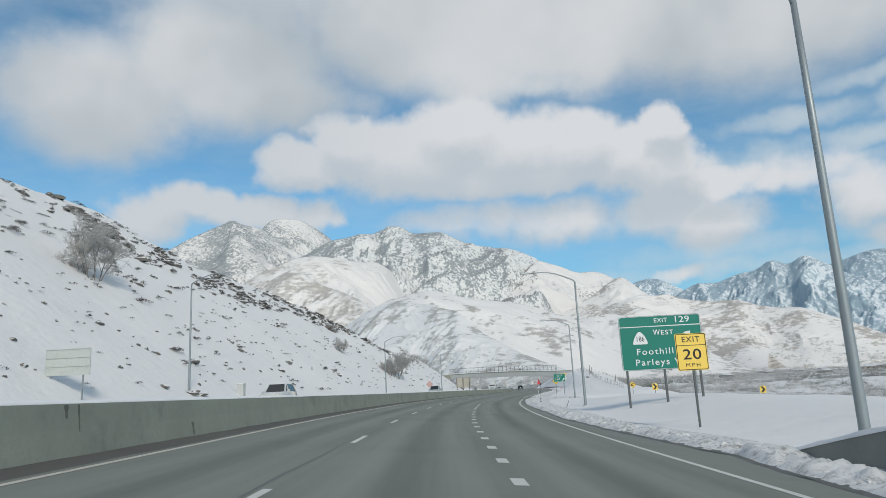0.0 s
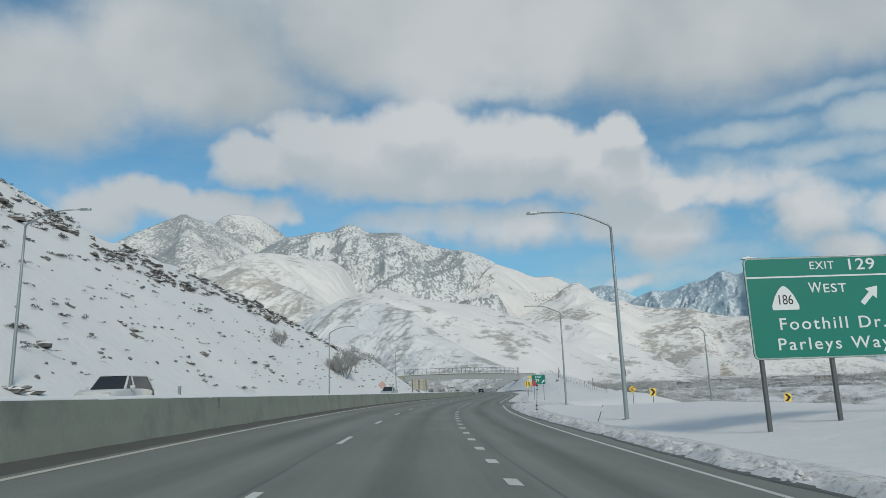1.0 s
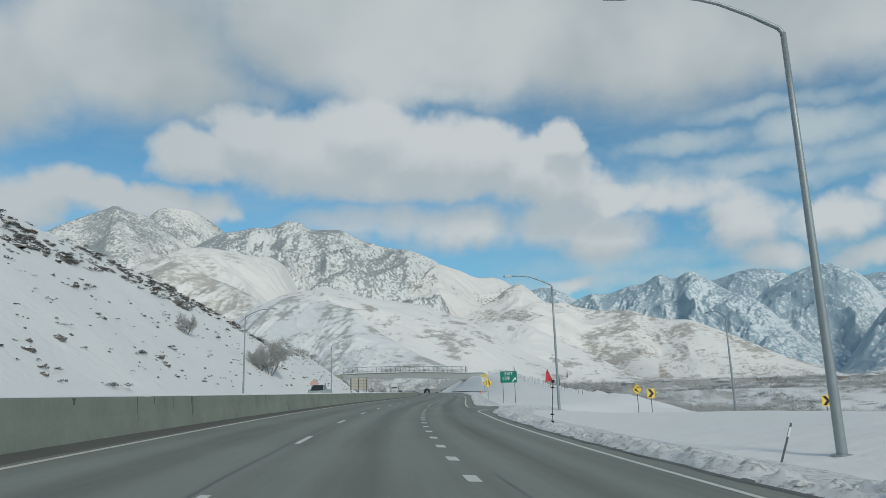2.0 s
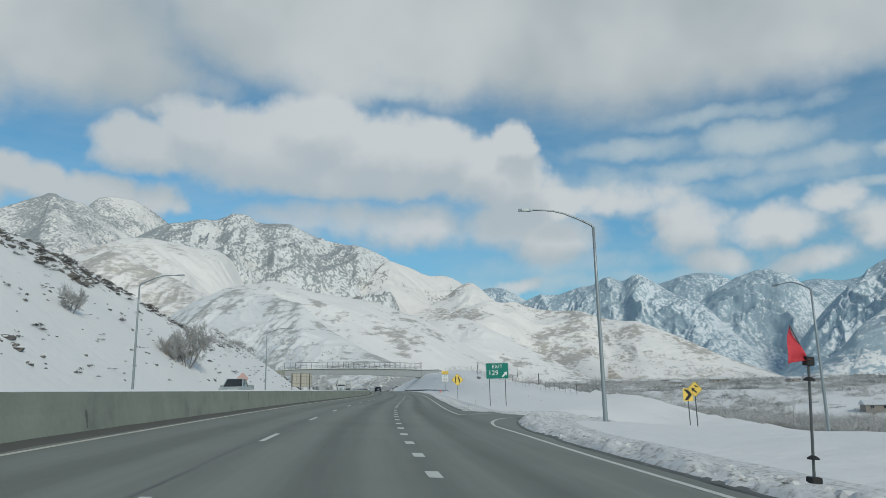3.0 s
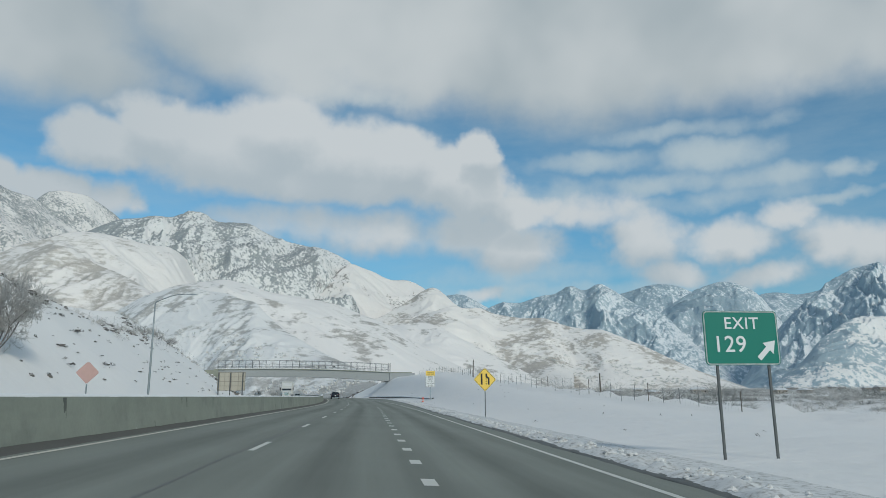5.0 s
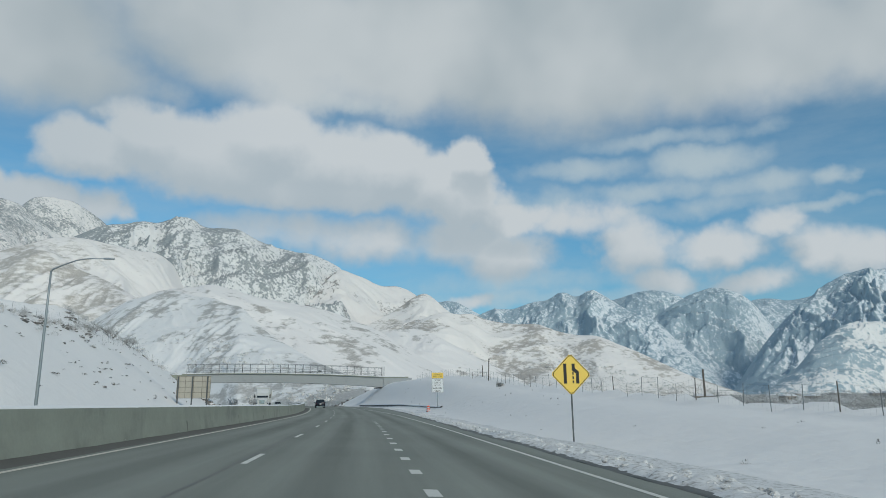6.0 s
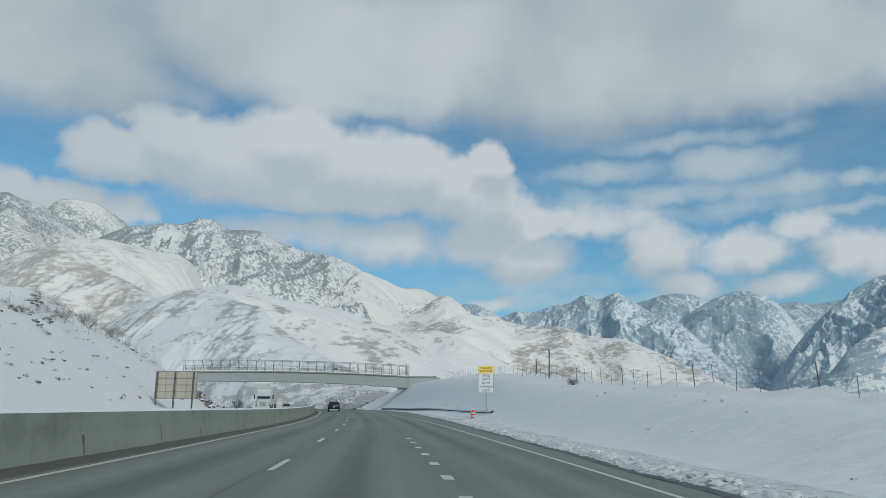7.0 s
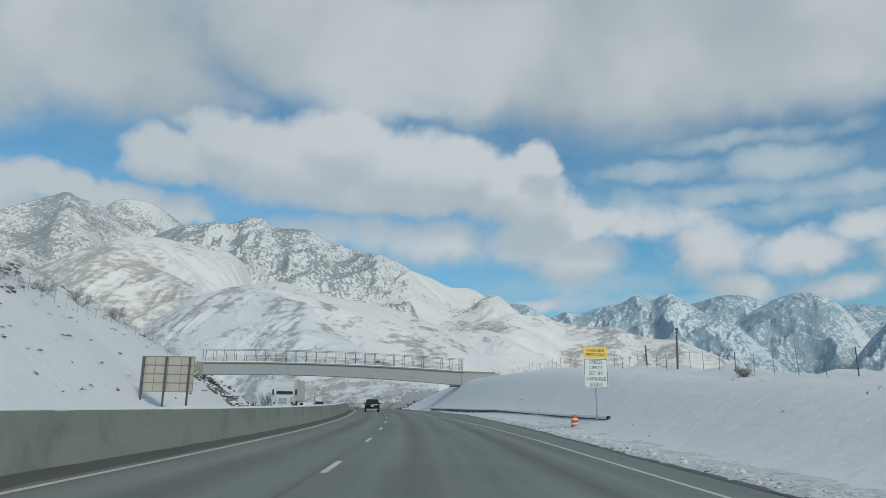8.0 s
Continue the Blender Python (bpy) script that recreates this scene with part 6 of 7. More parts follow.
def pickup():
    s = road_car("pickup_truck", "grey-green crew cab pickup truck on the opposite carriageway", drive(139.9, -13.0, False), CAR_GREY, 5.9, 2.02, 1.93, 1.22, (-0.55, 1.45), (-0.4, 0.7), 1.18, 1.16, 0.36, 0.40)
    for x in (-0.93, 0.93):
        part("bed_side", boxed(x - 0.05, x + 0.05, -2.85, -0.62, 1.0, 1.36, 0.03), CAR_GREY, s)
    part("tailgate", boxed(-0.92, 0.92, -2.92, -2.84, 1.0, 1.36, 0.03), CAR_GREY, s)


def lorry(y, d):
    """A white road tractor with a box trailer, front towards the camera."""
    s = thing("lorry", "white semi-trailer truck on the opposite carriageway", "truck", drive(y, d, False))
    part("trailer_box", boxed(-1.29, 1.29, -15.2, -1.9, 1.15, 4.05, 0.05), TRAILER, s, "pale panelled box trailer")
    for k in range(11):
        for x in (-1.30, 1.30):
            part("rib", boxed(x - 0.012, x + 0.012, -14.8 + 1.2 * k - 0.03, -14.8 + 1.2 * k + 0.03, 1.2, 4.0), TRAILER, s)
    rings = [[(x * 1.2, yy, z) for x, z in ((-1, 0.75), (1, 0.75), (1, b), (0.94, t), (-0.94, t), (-1, b))] for yy, b, t in ((-1.7, 3.2, 3.75), (0.2, 3.1, 3.55), (0.75, 2.0, 2.95))]
    part("cab", loft(rings), CAR_WHITE, s)
    rings = [[(x * w, yy, z) for x, z in ((-1, 0.6), (1, 0.6), (1, t - 0.2), (0.8, t), (-0.8, t), (-1, t - 0.2))] for yy, w, t in ((0.5, 1.12, 2.0), (1.9, 1.0, 1.85), (2.35, 0.92, 1.6))]
    part("hood", loft(rings), CAR_WHITE, s)
    part("windscreen", loft([[(-1.05, 0.80, 2.02), (1.05, 0.80, 2.02), (1.05, 0.86, 2.02), (-1.05, 0.86, 2.02)], [(-1.0, 0.56, 2.78), (1.0, 0.56, 2.78), (1.0, 0.62, 2.78), (-1.0, 0.62, 2.78)]]), GLASS, s, "dark windscreen")
    part("grille", boxed(-0.5, 0.5, 2.34, 2.40, 0.8, 1.5, 0.02), CHROME, s)
    part("bumper", boxed(-1.15, 1.15, 2.25, 2.45, 0.4, 0.75, 0.04), CAR_WHITE, s)
    for x in (-1, 1):
        part("headlamp", boxed(x * 0.78 - 0.15, x * 0.78 + 0.15, 2.28, 2.38, 0.95, 1.2, 0.02), LENS, s)
        part("mirror", boxed(x * 1.45 - 0.1, x * 1.45 + 0.1, 0.75, 0.9, 1.9, 2.6, 0.03), RUBBER, s)
        for yy in (1.5, -2.9, -4.2, -13.0, -14.2):
            wheel(s, x * 1.05, yy, 0.5, 0.3)


def box_truck(y, d, away=False):
    s = thing("box_truck", "grey box truck far along the opposite carriageway", "truck", drive(y, d, away))
    part("cargo_box", boxed(-1.25, 1.25, -4.5, 2.0, 0.9, 3.7, 0.04), TRAILER, s)
    part("cab", loft([[(x * 1.05, yy, z) for x, z in ((-1, 0.5), (1, 0.5), (1, t - 0.3), (0.85, t), (-0.85, t), (-1, t - 0.3))] for yy, t in ((2.1, 2.6), (3.0, 2.5), (3.7, 1.7), (4.3, 1.5))]), CAR_WHITE, s)
    part("windscreen", loft([[(-0.85, 3.42, 1.75), (0.85, 3.42, 1.75), (0.85, 3.5, 1.75), (-0.85, 3.5, 1.75)], [(-0.8, 3.0, 2.4), (0.8, 3.0, 2.4), (0.8, 3.06, 2.4), (-0.8, 3.06, 2.4)]]), GLASS, s)
    for x in (-1, 1):
        for yy in (-2.8, 3.0):
            wheel(s, x * 1.0, yy, 0.42, 0.26)


pickup()
lorry(291.5, -14.4)
box_truck(440.0, -10.5)


# ---- trees, brush, rocks ----
def bare_tree(name, label, x, y, height, width, seed, sink=0.2, stems=7, levels=4, lean=(0.0, 0.0), out=(0.25, 0.95)):
    """A leafless, frosted tree: many stems that fan out and fork into fine twigs, grown and then brought to its height and width."""
    rnd = random.Random(seed)
    s = thing(name, label, "tree" if height > 4.5 else "shrub", Matrix.Translation((x, y, on_ground(x, y) - sink)))
    limbs = []

    def grow(p, way, length, r, level):
        bow = Vector((rnd.gauss(0, 0.10), rnd.gauss(0, 0.10), rnd.gauss(0.03, 0.05))) * length
        mid, end = p + way * length * 0.5 + bow, p + way * length + bow * 0.5
        limbs.append((level, p, mid, end, r))
        if level >= levels:
            return
        for k in range(rnd.choice((4, 4, 5))):
            turn = Vector((rnd.gauss(0, 1), rnd.gauss(0, 1), rnd.gauss(0.3, 0.6))).normalized()
            u = 1.0 if k == 0 else rnd.uniform(0.3, 1.0)
            at = p.lerp(mid, u * 2) if u < 0.5 else mid.lerp(end, u * 2 - 1)
            grow(at, (way * (1.1 if k == 0 else 0.6) + turn * 0.85).normalized(), length * rnd.uniform(0.5, 0.8), r * 0.55, level + 1)
    for k in range(stems):
        a = 2 * math.pi * (k + rnd.random() * 0.6) / stems
        o = rnd.uniform(*out)
        grow(Vector((0.3 * math.cos(a), 0.3 * math.sin(a), 0)), Vector((o * math.cos(a) + lean[0], o * math.sin(a) + lean[1], 1)).normalized(), rnd.uniform(0.8, 1.2), 1.0, 0)
    top = max(l[3].z for l in limbs)
    wide = (max(l[3].x for l in limbs) - min(l[3].x for l in limbs)) / 2
    k = Vector((width / 2 / wide, width / 2 / wide, height / top))
    wood, twigs = bmesh.new(), bmesh.new()
    for level, p, mid, end, r in limbs:
        r = max(r * 0.0085 * (height + width) / 2, 0.019)
        line = [Vector((v.x * k.x, v.y * k.y, v.z * k.z)) for v in (p, mid, end)]
        tube(wood if level < 2 else twigs, line, [r, r * 0.8, r * 0.6], 6 if level < 1 else 3, cap=False)
    part("trunk", wood, BARK, s, "dark forked stems and limbs")
    part("crown", twigs, TWIG, s, "fine frosted twigs")
    return s


def at_sd(y, d):
    p = place(y, d)
    return float(p[0]), float(p[1])


bare_tree("bare_tree", "broad leafless frost-covered tree on the snowy cut slope", *at_sd(191.0, -34.2), 8.4, 10.4, 5, sink=0.5, stems=9, levels=5, lean=(-0.45, 0.0), out=(0.3, 1.5))
bare_tree("bare_tree", "tall leafless frosted tree on the rocky slope", *at_sd(87.0, -50.0), 10.0, 10.0, 8, stems=6, levels=5, out=(0.15, 0.8))
bare_tree("bare_shrub", "low dark leafless thicket beside the tall tree", *at_sd(86.0, -51.5), 3.0, 6.5, 9, stems=8, levels=3)
bare_tree("bare_shrub", "small leafless shrub on the snowy slope", *at_sd(167.0, -41.9), 4.3, 4.4, 11, stems=7)
bare_tree("bare_shrub", "leafless frosted shrub on the slope crest", *at_sd(306.0, -46.5), 3.6, 5.0, 14, levels=3)
bare_tree("bare_shrub", "leafless frosted shrub on the slope crest", *at_sd(318.0, -45.0), 3.0, 4.0, 15, levels=3)
bare_tree("bare_shrub", "leafless frosted shrub on the slope crest", *at_sd(296.0, -47.5), 2.6, 4.0, 19, levels=3)
bare_tree("bare_shrub", "leafless shrub beside the bridge abutment", 14.0, 352.0, 3.5, 4.0, 16, levels=3)
bare_tree("bare_shrub", "leafless shrub among rocks under the footbridge", 20.0, 368.0, 3.8, 4.6, 17, levels=3)


bare_tree("bare_shrub", "small dark shrub on the crest of the snow bank", *at_sd(239.4, 20.0), 1.0, 1.4, 23, levels=3, stems=9)


def clump(verts, faces, x, y, z, r, h, rnd, stems=9, blade=0.12):
    """A bush of thin upward fans of twigs."""
    for k in range(stems):
        a, t = rnd.uniform(0, 2 * math.pi), rnd.uniform(0.1, 1.0)
        bx, by = x + 0.3 * r * math.cos(a), y + 0.3 * r * math.sin(a)
        ex, ey = x + r * t * math.cos(a), y + r * t * math.sin(a)
        ez = z + h * rnd.uniform(0.55, 1.0) * (1 - 0.4 * t * t)
        w = blade * r + 0.01
        px, py = -math.sin(a) * w, math.cos(a) * w
        i = len(verts)
        verts.extend(((bx - px * 0.3, by - py * 0.3, z - 0.1), (bx + px * 0.3, by + py * 0.3, z - 0.1), ((bx + ex) / 2 + px, (by + ey) / 2 + py, (z + ez) / 2 + 0.1 * h), (ex, ey, ez), ((bx + ex) / 2 - px, (by + ey) / 2 - py, (z + ez) / 2)))
        faces.append((i, i + 1, i + 2, i + 3, i + 4))


def shrub(verts, faces, x, y, z, r, h, rnd, twigs=85, stout=1.0):
    """A rounded leafless bush: short twigs all through its dome."""
    for k in range(twigs):
        a, u, v = rnd.uniform(0, 2 * math.pi), rnd.random() ** 0.5, rnd.random()
        c, s = math.cos(a), math.sin(a)
        bx, by, bz = x + r * u * c * (1 - 0.5 * v * v), y + r * u * s * (1 - 0.5 * v * v), z + h * v * (1 - 0.5 * u * u)
        q = rnd.uniform(0.25, 0.5)
        tx, ty, tz = bx + q * r * (c * u + rnd.gauss(0, 0.35)), by + q * r * (s * u + rnd.gauss(0, 0.35)), bz + q * h * rnd.uniform(0.2, 1.0)
        w = min(0.022 * r * (85 / twigs) ** 0.7 + 0.008, 0.046 * 85 / twigs) * stout
        i = len(verts)
        verts.extend(((bx - w * s, by + w * c, bz), (bx + w * s, by - w * c, bz), (tx, ty, tz)))
        faces.append((i, i + 1, i + 2))


def stuff_mesh(name, label, category, verts, faces, mat):
    me = bpy.data.meshes.new(name)
    me.from_pydata(verts, [], faces)
    me.materials.append(mat)
    return tagged(new(name, me), label, category, kind="stuff")


def valley_brush():
    """Scrub oak and willow that fill the valley floor right of the road, frosted grey."""
    rnd = random.Random(31)
    gen = np.random.default_rng(31)
    n = 60000
    r = 60 + 1000 * gen.random(n) ** 1.7
    a = np.radians(gen.uniform(8, 58, n))
    x, y = 15 + r * np.sin(a), 90 + r * np.cos(a)
    s, d = station(x, y)
    edge = np.interp(s, [-300, 60, 100, 150, 170, 210, 340, 900], [44, 44, 50, 47, 35, 30, 34, 80])
    keep = (d > edge) & (fbm(x / 45, y / 45, 3, 91) + 0.7 * fbm(x / 11, y / 16, 2, 95) > -0.22 + 0.2 * gen.random(n))
    x, y, r = x[keep][:20000], y[keep][:20000], r[keep][:20000]
    z = terrain(x, y)
    verts, faces, dark_verts, dark_faces = [], [], [], []
    bare = fbm(x / 26, y / 40, 3, 97) + 0.25 * gen.random(len(x)) > 0.26
    for px, py, pz, pr, dark in zip(x.tolist(), y.tolist(), z.tolist(), r.tolist(), bare.tolist()):
        size = (rnd.uniform(0.5, 1.5) if rnd.random() < 0.9 else rnd.uniform(2.0, 3.4)) * (1 + pr / 900)
        twigs = (85 if size < 1.6 else 220) if pr < 200 else (42 if size < 2.2 else 90) if pr < 420 else 24
        shrub(dark_verts if dark else verts, dark_faces if dark else faces, px, py, pz - 0.1, size * 1.5, size * rnd.uniform(0.6, 1.15), rnd, twigs, 1.25)
    stuff_mesh("bare_brush", "dark bare brush in thickets on the valley floor", "brush", dark_verts, dark_faces, DARK_BRUSH)
    stuff_mesh("valley_brush", "frosted grey leafless brush filling the valley floor", "brush", verts, faces, BRUSH)


valley_brush()


def boulder(verts, faces, x, y, z, r, rnd, turn=None):
    """An angular, flattened stone."""
    i = len(verts)
    ax, ay, az = r * rnd.uniform(0.8, 1.5), r * rnd.uniform(0.7, 1.2), r * rnd.uniform(0.45, 0.8)
    if turn is None:
        turn = rnd.uniform(0, math.pi)
    else:
        ax, ay, az, turn = r * rnd.uniform(1.0, 1.9), r * rnd.uniform(0.7, 1.1), r * rnd.uniform(0.4, 0.8), math.pi / 2 - turn
    c, s = math.cos(turn), math.sin(turn)
    for ring, (zz, rr) in enumerate(((-0.5, 0.9), (0.2, 1.0), (0.8, 0.45))):
        for k in range(6):
            a = 2 * math.pi * k / 6 + ring * 0.5
            q = rr * rnd.uniform(0.6, 1.2)
            px, py = ax * q * math.cos(a), ay * q * math.sin(a)
            verts.append((x + c * px - s * py, y + s * px + c * py, z + az * zz * rnd.uniform(0.8, 1.2)))
    for ring in range(2):
        for k in range(6):
            a, b = i + ring * 6 + k, i + ring * 6 + (k + 1) % 6
            faces.append((a, b, b + 6, a + 6))
    faces.append(tuple(i + 12 + k for k in range(6)))


def outcrop(verts, faces, y, d, size, rnd):
    """A few weathered stones that stick out of the slope together."""
    for _ in range(rnd.choice((1, 2, 2, 3, 4))):
        p = place(y + rnd.gauss(0, 1.0) * size, d + rnd.gauss(0, 0.7) * size)
        z = float(terrain(p[0:1], p[1:2])[0])
        boulder(verts, faces, float(p[0]), float(p[1]), z - 0.12 * max(size - 0.5, 0.0), size * rnd.uniform(0.3, 0.9), rnd, heading(y) + rnd.gauss(-0.5, 0.9))


KNOB = (118.0, -72.5)


def slope_rocks():
    """Outcrops over the cut slope, densest in a band below its crest, with dark brush between them."""
    rnd = random.Random(12)
    gen = np.random.default_rng(12)
    verts, faces, gv, gf, bv, bf, sv, sf = [], [], [], [], [], [], [], []
    n = 9000
    y = gen.uniform(30, 226, n)
    top_d = -27.5 - (np.interp(y, CREST_Y, CREST_Z) - 2) / 0.75
    down = gen.random(n)                                   # 0 at the crest, 1 at the foot
    d = top_d + (-top_d - 29.0) * down
    patch = fbm(y / 13, d / 5, 4, 55)
    band = np.exp(-((down - np.interp(y, [110, 150, 210], [0.34, 0.26, 0.14])) / 0.19) ** 2) * smooth(y, 105, 128)
    want = 0.04 + 0.20 * smooth(patch, 0.05, 0.4) * (1 - 0.75 * smooth(down, 0.3, 0.9)) * (1 - 0.7 * smooth(y, 150, 190)) + 0.34 * band * smooth(patch, -0.3, 0.2)
    keep = gen.random(n) < want * np.where(down > 0.55, 0.35, 1.0) * (1 - 0.9 * smooth(y, 135, 165) * (down > 0.32))
    for yy, dd, bb in zip(y[keep].tolist(), d[keep].tolist(), band[keep].tolist()):
        if rnd.random() < 0.36:
            outcrop(verts, faces, yy, dd, rnd.uniform(0.3, 0.9) * (1.7 if bb > 0.35 and rnd.random() < 0.4 else 1.0), rnd)
            continue
        p = place(yy, dd)
        z = float(terrain(p[0:1], p[1:2])[0])
        dark = rnd.random() < 0.6
        for _ in range(rnd.choice((2, 3, 4, 5))):
            shrub(sv if dark else gv, sf if dark else gf, float(p[0]) + rnd.gauss(0, 0.4), float(p[1]) + rnd.gauss(0, 0.9), z - 0.1, rnd.uniform(0.3, 0.75), rnd.uniform(0.25, 0.55), rnd, 60, 2.6)
    for k in range(26):                                    # the rocky knob on the skyline
        outcrop(verts, faces, KNOB[0] + rnd.gauss(0, 2.2), KNOB[1] + rnd.gauss(0, 3.0), rnd.uniform(0.9, 1.9), rnd)
    n = 520
    y, d = 30 + 300 * gen.random(n) ** 1.5, gen.uniform(-50, -29, n)
    p = place(y, d)
    for (x, yy, _), zz in zip(p.tolist(), terrain(p[:, 0], p[:, 1]).tolist()):
        if rnd.random() < 0.4:
            boulder(verts, faces, x, yy, zz, rnd.uniform(0.12, 0.4), rnd)
            continue
        for _ in range(rnd.choice((1, 1, 2, 3))):
            shrub(gv, gf, x + rnd.gauss(0, 0.4), yy + rnd.gauss(0, 0.7), zz - 0.03, rnd.uniform(0.15, 0.45), rnd.uniform(0.12, 0.3), rnd, 40, 2.6)
    # frosted bushes and stones along the lower crest, towards the footbridge
    n = 230
    y = gen.uniform(226, 345, n)
    d = -27.5 - (np.interp(y, CREST_Y, CREST_Z) - 2) / 0.75 + np.abs(gen.normal(0, 2.2, n)) - 1.0
    p = place(y, d)
    for (x, yy, _), zz in zip(p.tolist(), terrain(p[:, 0], p[:, 1]).tolist()):
        if rnd.random() < 0.35:
            boulder(verts, faces, x, yy, zz, rnd.uniform(0.2, 0.6), rnd)
        else:
            shrub(bv, bf, x, yy, zz, rnd.uniform(0.4, 1.1), rnd.uniform(0.4, 1.1), rnd)
    x, y = gen.uniform(0, 12, 110), gen.uniform(335, 352, 110)     # riprap below the footbridge's end
    for px, py, pz in zip(x.tolist(), y.tolist(), terrain(x, y).tolist()):
        boulder(verts, faces, px, py, pz, rnd.uniform(0.5, 1.2), rnd)
    x, y = gen.uniform(-20, 110, 1100), gen.uniform(372, 600, 1100)     # stones and brush on the far slope under the deck
    for px, py, pz in zip(x.tolist(), y.tolist(), terrain(x, y).tolist()):
        if rnd.random() < 0.5:
            boulder(verts, faces, px, py, pz, rnd.uniform(0.3, 1.0), rnd)
        else:
            clump(gv, gf, px, py, pz, rnd.uniform(0.5, 1.4), rnd.uniform(0.5, 1.3), rnd, 9)
    stuff_mesh("slope_rocks", "grey-brown rock outcrops and stones dusted with snow", "rocks", verts, faces, ROCK)
    y, d = gen.uniform(150, 300, 45), gen.uniform(11, 21, 45)
    p = place(y, d)
    for (x, yy, _), zz in zip(p.tolist(), terrain(p[:, 0], p[:, 1]).tolist()):
        shrub(gv, gf, x, yy, zz - 0.02, rnd.uniform(0.06, 0.2), rnd.uniform(0.06, 0.2), rnd, 22)
    stuff_mesh("slope_scrub", "dark low scrub between the rocks of the cut slope", "brush", sv, sf, DARK_BUSH)
    stuff_mesh("slope_brush", "frosted grey bushes along the slope crest", "brush", bv, bf, BRUSH)
    stuff_mesh("dry_tufts", "dark dry grass tufts poking through snow", "grass", gv, gf, TUFT)


slope_rocks()


def snow_chunks():
    """Loose lumps of hard snow thrown up along the pavement's edge."""
    rnd = random.Random(77)
    verts, faces = [], []
    for k in range(1500):
        y = rnd.uniform(2, 112) if rnd.random() < 0.6 else rnd.uniform(125.5, 250)
        d = snow_edge(y) + 0.15 + abs(rnd.gauss(0, 0.9))
        p = place(y, d)
        z = max(float(ground_height(p[0:1], p[1:2])[0]), float(p[2])) + 0.16 * math.exp(-((d - snow_edge(y) - 0.8) / 0.7) ** 2)
        boulder(verts, faces, float(p[0]), float(p[1]), z, rnd.uniform(0.03, 0.12) * (1.7 if rnd.random() < 0.12 else 1.0), rnd)
    stuff_mesh("snow_chunks", "loose grey-white lumps of hard snow along the pavement edge", "snow", verts, faces, BERM_SNOW)


snow_chunks()


# ---- evergreens and houses in the distance ----
def evergreen(x, y, z, h, seed):
    """A small dark conifer with drooping tiers of snow-dusted boughs."""
    rnd = random.Random(seed)
    s = thing("evergreen", "small dark evergreen tree dusted with snow", "tree", Matrix.Translation((x, y, z)))
    bm = bmesh.new()
    tube(bm, [(0, 0, -0.5), (0, 0, h * 0.9)], [0.05 * h, 0.01 * h], 6)
    part("trunk", bm, BARK, s)
    bm = bmesh.new()
    for tier in range(9):
        u = tier / 9
        r = 0.30 * h * (1 - u) + 0.03 * h
        z0 = h * (0.12 + 0.84 * u)
        for k in range(11):
            a = 2 * math.pi * (k + rnd.random() * 0.7) / 11
            q = r * rnd.uniform(0.7, 1.15)
            c, sn = math.cos(a), math.sin(a)
            w = 0.25 * q
            vs = [bm.verts.new(p) for p in ((0.02 * c, 0.02 * sn, z0 + 0.06 * h), (q * 0.6 * c - w * sn, q * 0.6 * sn + w * c, z0), (q * c, q * sn, z0 - 0.05 * h), (q * 0.6 * c + w * sn, q * 0.6 * sn - w * c, z0))]
            bm.faces.new(vs)
    part("crown", bm, EVERGREEN, s)


def spot(pts, bearing, height, eye=(7.2, 111.1, 1.67)):
    """The nearest point of a hill seen from the road at a bearing and height, degrees."""
    q = pts[1:].reshape(-1, 3) - np.array(eye)
    r = np.hypot(q[:, 0], q[:, 1])
    miss = np.abs(np.degrees(np.arctan2(q[:, 0], q[:, 1])) - bearing) + np.abs(np.degrees(np.arctan2(q[:, 2], r)) - height) + r * 1e-5
    return (q[np.argmin(miss)] + np.array(eye)).tolist()


for k, (a, e, h) in enumerate(((16.4, 2.6, 14), (17.6, 2.5, 12), (17.1, 2.3, 9))):
    evergreen(*spot(FOOTHILL, a, e), h, 70 + k)
for k, (x, y, h) in enumerate(((66.0, 420.0, 3.5), (72.0, 424.0, 3.0), (60.0, 428.0, 3.2))):
    evergreen(x, y, float(terrain(np.array([x]), np.array([y]))[0]), h, 90 + k)


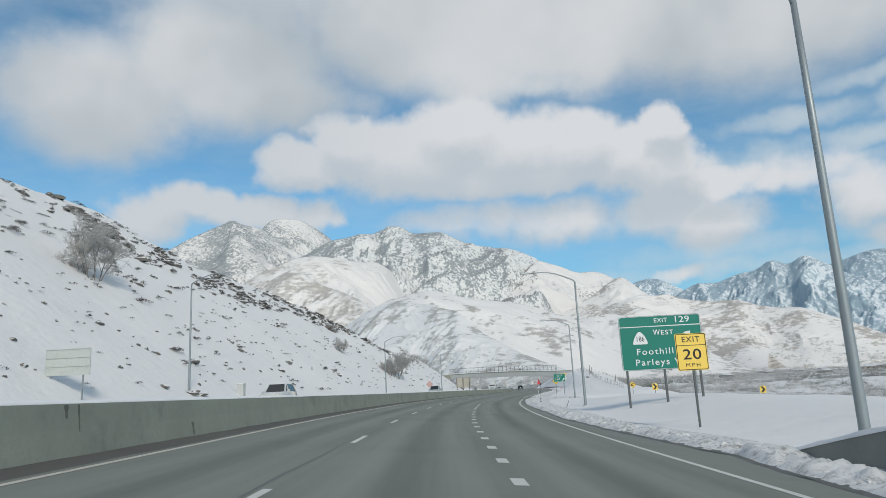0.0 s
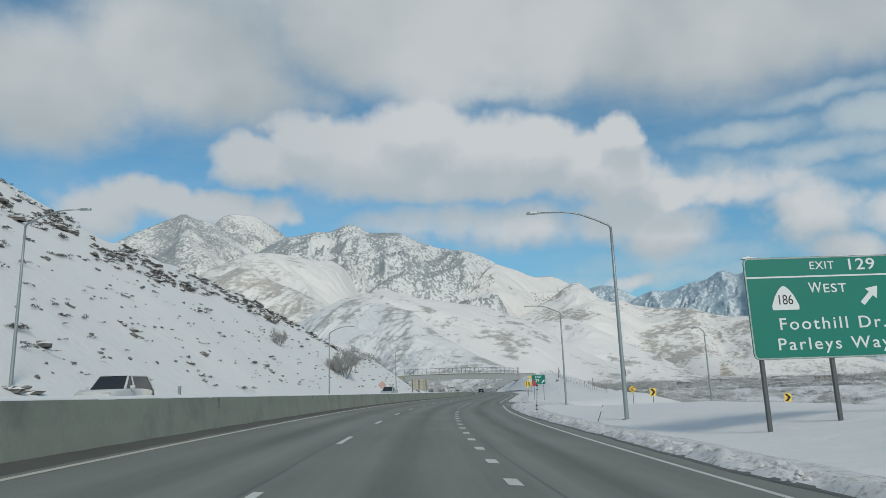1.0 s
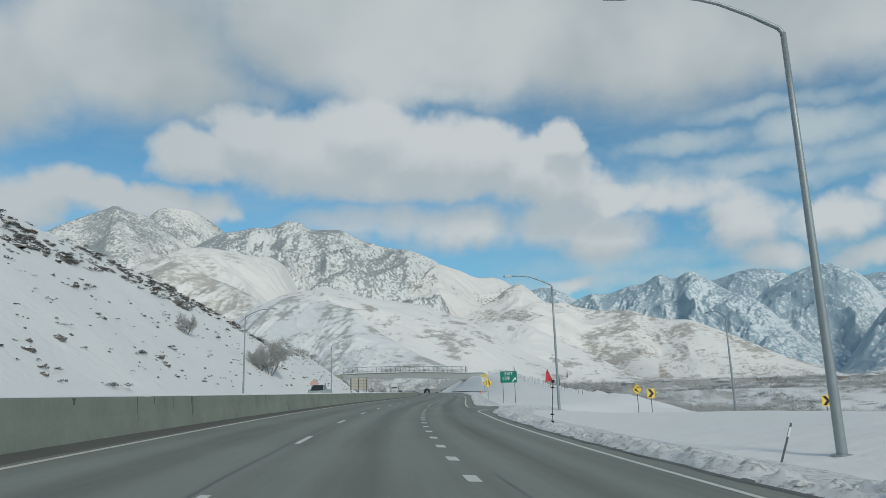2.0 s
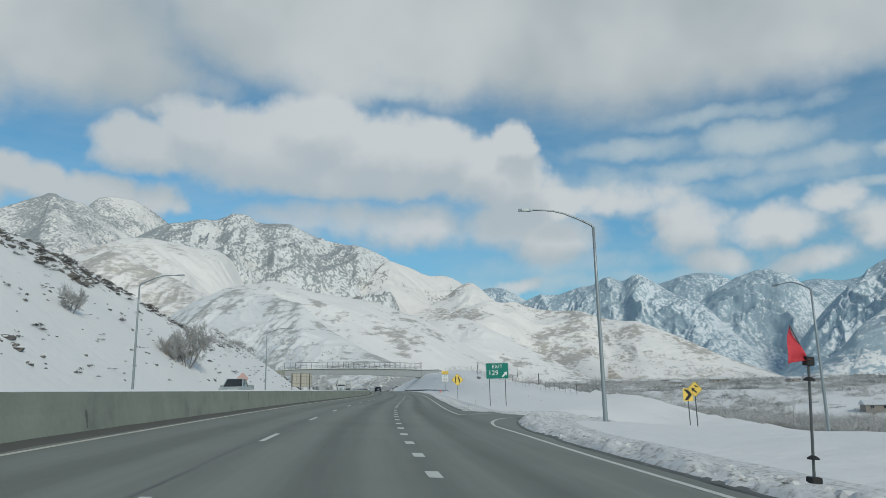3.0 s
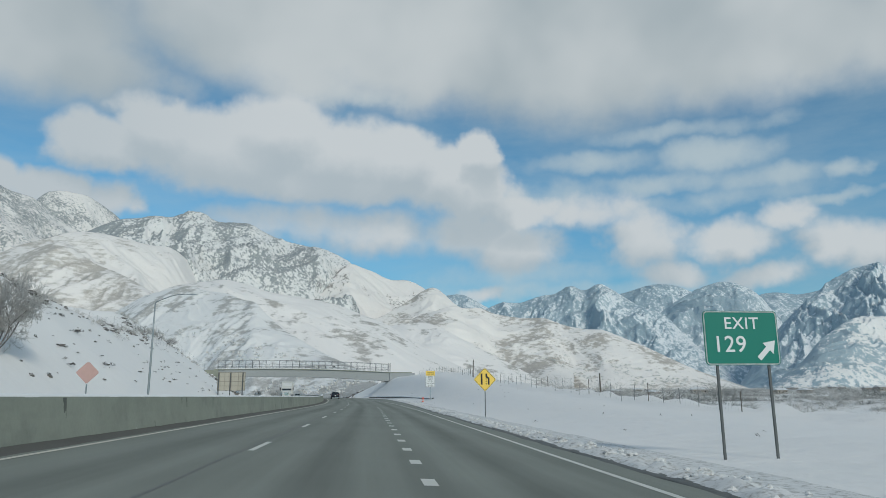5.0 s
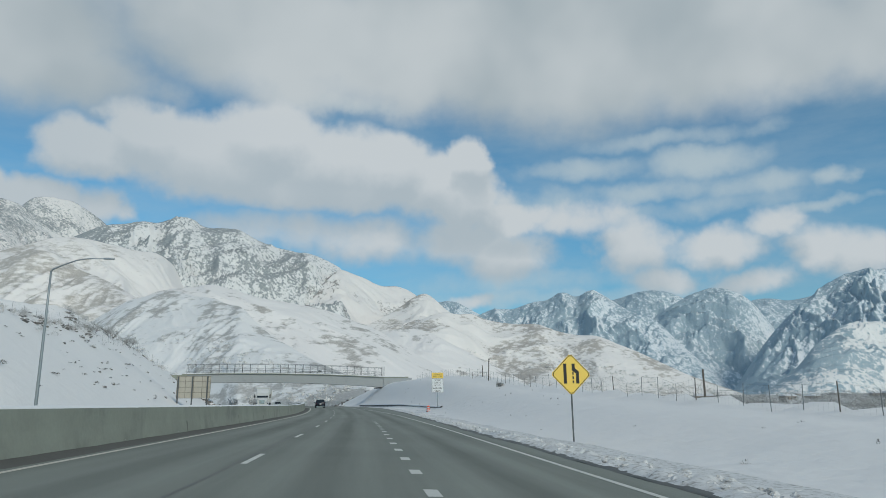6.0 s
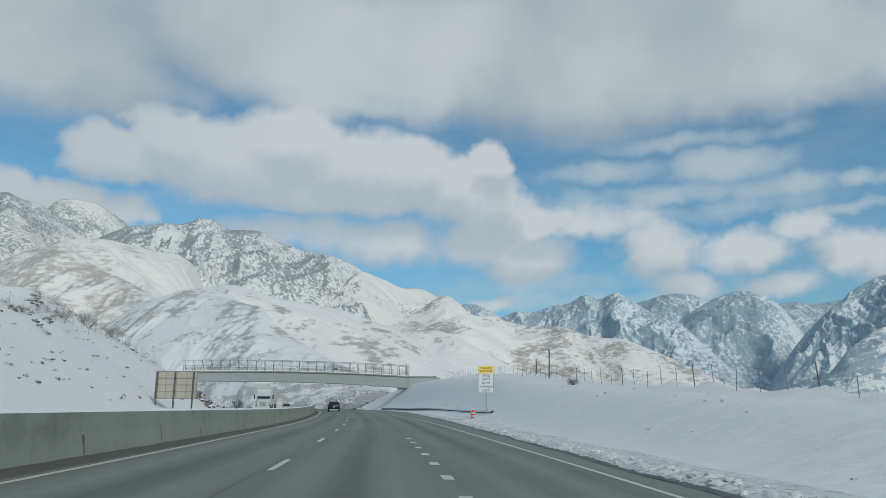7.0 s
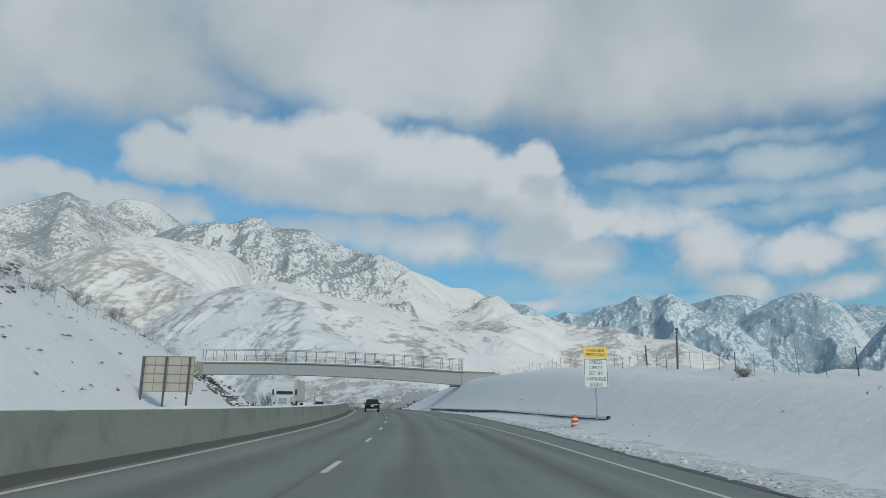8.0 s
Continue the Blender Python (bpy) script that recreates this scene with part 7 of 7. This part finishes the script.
def hill_brush():
    """Frosted scrub on the lower flanks of the hills behind the footbridge, with dark shrubs along the road's far bend."""
    rnd = random.Random(44)
    gen = np.random.default_rng(44)
    verts, faces, dv, df = [], [], [], []
    for pts, n, top, lo, hi in ((FRONT_HILL, 800, 50, 60, 320), (FOOTHILL, 2600, 50, 40, 330)):
        row = (5 + top * gen.random(n) ** 1.6).astype(int)
        col = gen.integers(lo, min(hi, pts.shape[1] - 2), n)
        p = pts[row, col]
        keep = fbm(p[:, 0] / 50, p[:, 1] / 50, 3, 66) > 0.0
        for x, y, z in p[keep].tolist():
            size = rnd.uniform(0.7, 2.0) * (1 + y / 1500)
            clump(verts, faces, x + rnd.uniform(-4, 4), y + rnd.uniform(-6, 6), z - 0.4, size * 1.5, size, rnd, 10)
    stuff_mesh("hill_brush", "frosted scrub on the lower hill slopes", "brush", verts, faces, FROST_BRUSH)
    for x0, y0, x1, y1, n in ((10, 366, 34, 384, 36), (58, 415, 96, 436, 60), (20, 400, 60, 440, 30)):
        for _ in range(n):
            u = rnd.random()
            x, y = x0 + (x1 - x0) * u + rnd.gauss(0, 2), y0 + (y1 - y0) * u + rnd.gauss(0, 2)
            clump(dv, df, x, y, float(terrain(np.array([x]), np.array([y]))[0]), rnd.uniform(0.6, 1.5), rnd.uniform(0.6, 1.6), rnd, 14)
    stuff_mesh("dark_bushes", "dark leafless bushes along the far road edge", "brush", dv, df, DARK_BUSH)


hill_brush()


def house(x, y, w, d, h, turn, label="small tan house with a snow-covered roof"):
    z = float(terrain(np.array([x]), np.array([y]))[0])
    s = thing("house", label, "house", Matrix.Translation((x, y, z)) @ Matrix.Rotation(radians(turn), 4, "Z"))
    part("wall", boxed(-w / 2, w / 2, -d / 2, d / 2, -1.0, h), HOUSE, s)
    r = 0.5
    top = h + 0.32 * d / 2 + 0.4
    part("roof", loft([[(xx, -d / 2 - r, h - 0.1), (xx, -d / 2 - r, h + 0.1), (xx, 0, top), (xx, d / 2 + r, h + 0.1), (xx, d / 2 + r, h - 0.1)] for xx in (-w / 2 - r, w / 2 + r)]), ROOF, s, "snow-covered gable roof")
    for k in range(3):
        x0 = -w / 2 + w * (k + 0.5) / 3
        win = part("window", boxed(x0 - 0.6, x0 + 0.6, -d / 2 - 0.04, -d / 2, 1.0, 2.2), GLASS, s, "dark window")
        part("sill", boxed(x0 - 0.7, x0 + 0.7, -d / 2 - 0.1, -d / 2, 0.88, 1.0), SIGN_WHITE, win)


house(238.0, 316.0, 14, 9, 2.6, -30)
rnd_h = random.Random(5)
for k in range(16):
    r, a = rnd_h.uniform(650, 1150), radians(rnd_h.uniform(22, 47))
    house(15 + r * math.sin(a), 90 + r * math.cos(a), rnd_h.uniform(8, 13), rnd_h.uniform(7, 9), rnd_h.uniform(2.3, 3.4), rnd_h.uniform(-30, 30), "distant house with a snowy roof among brush")
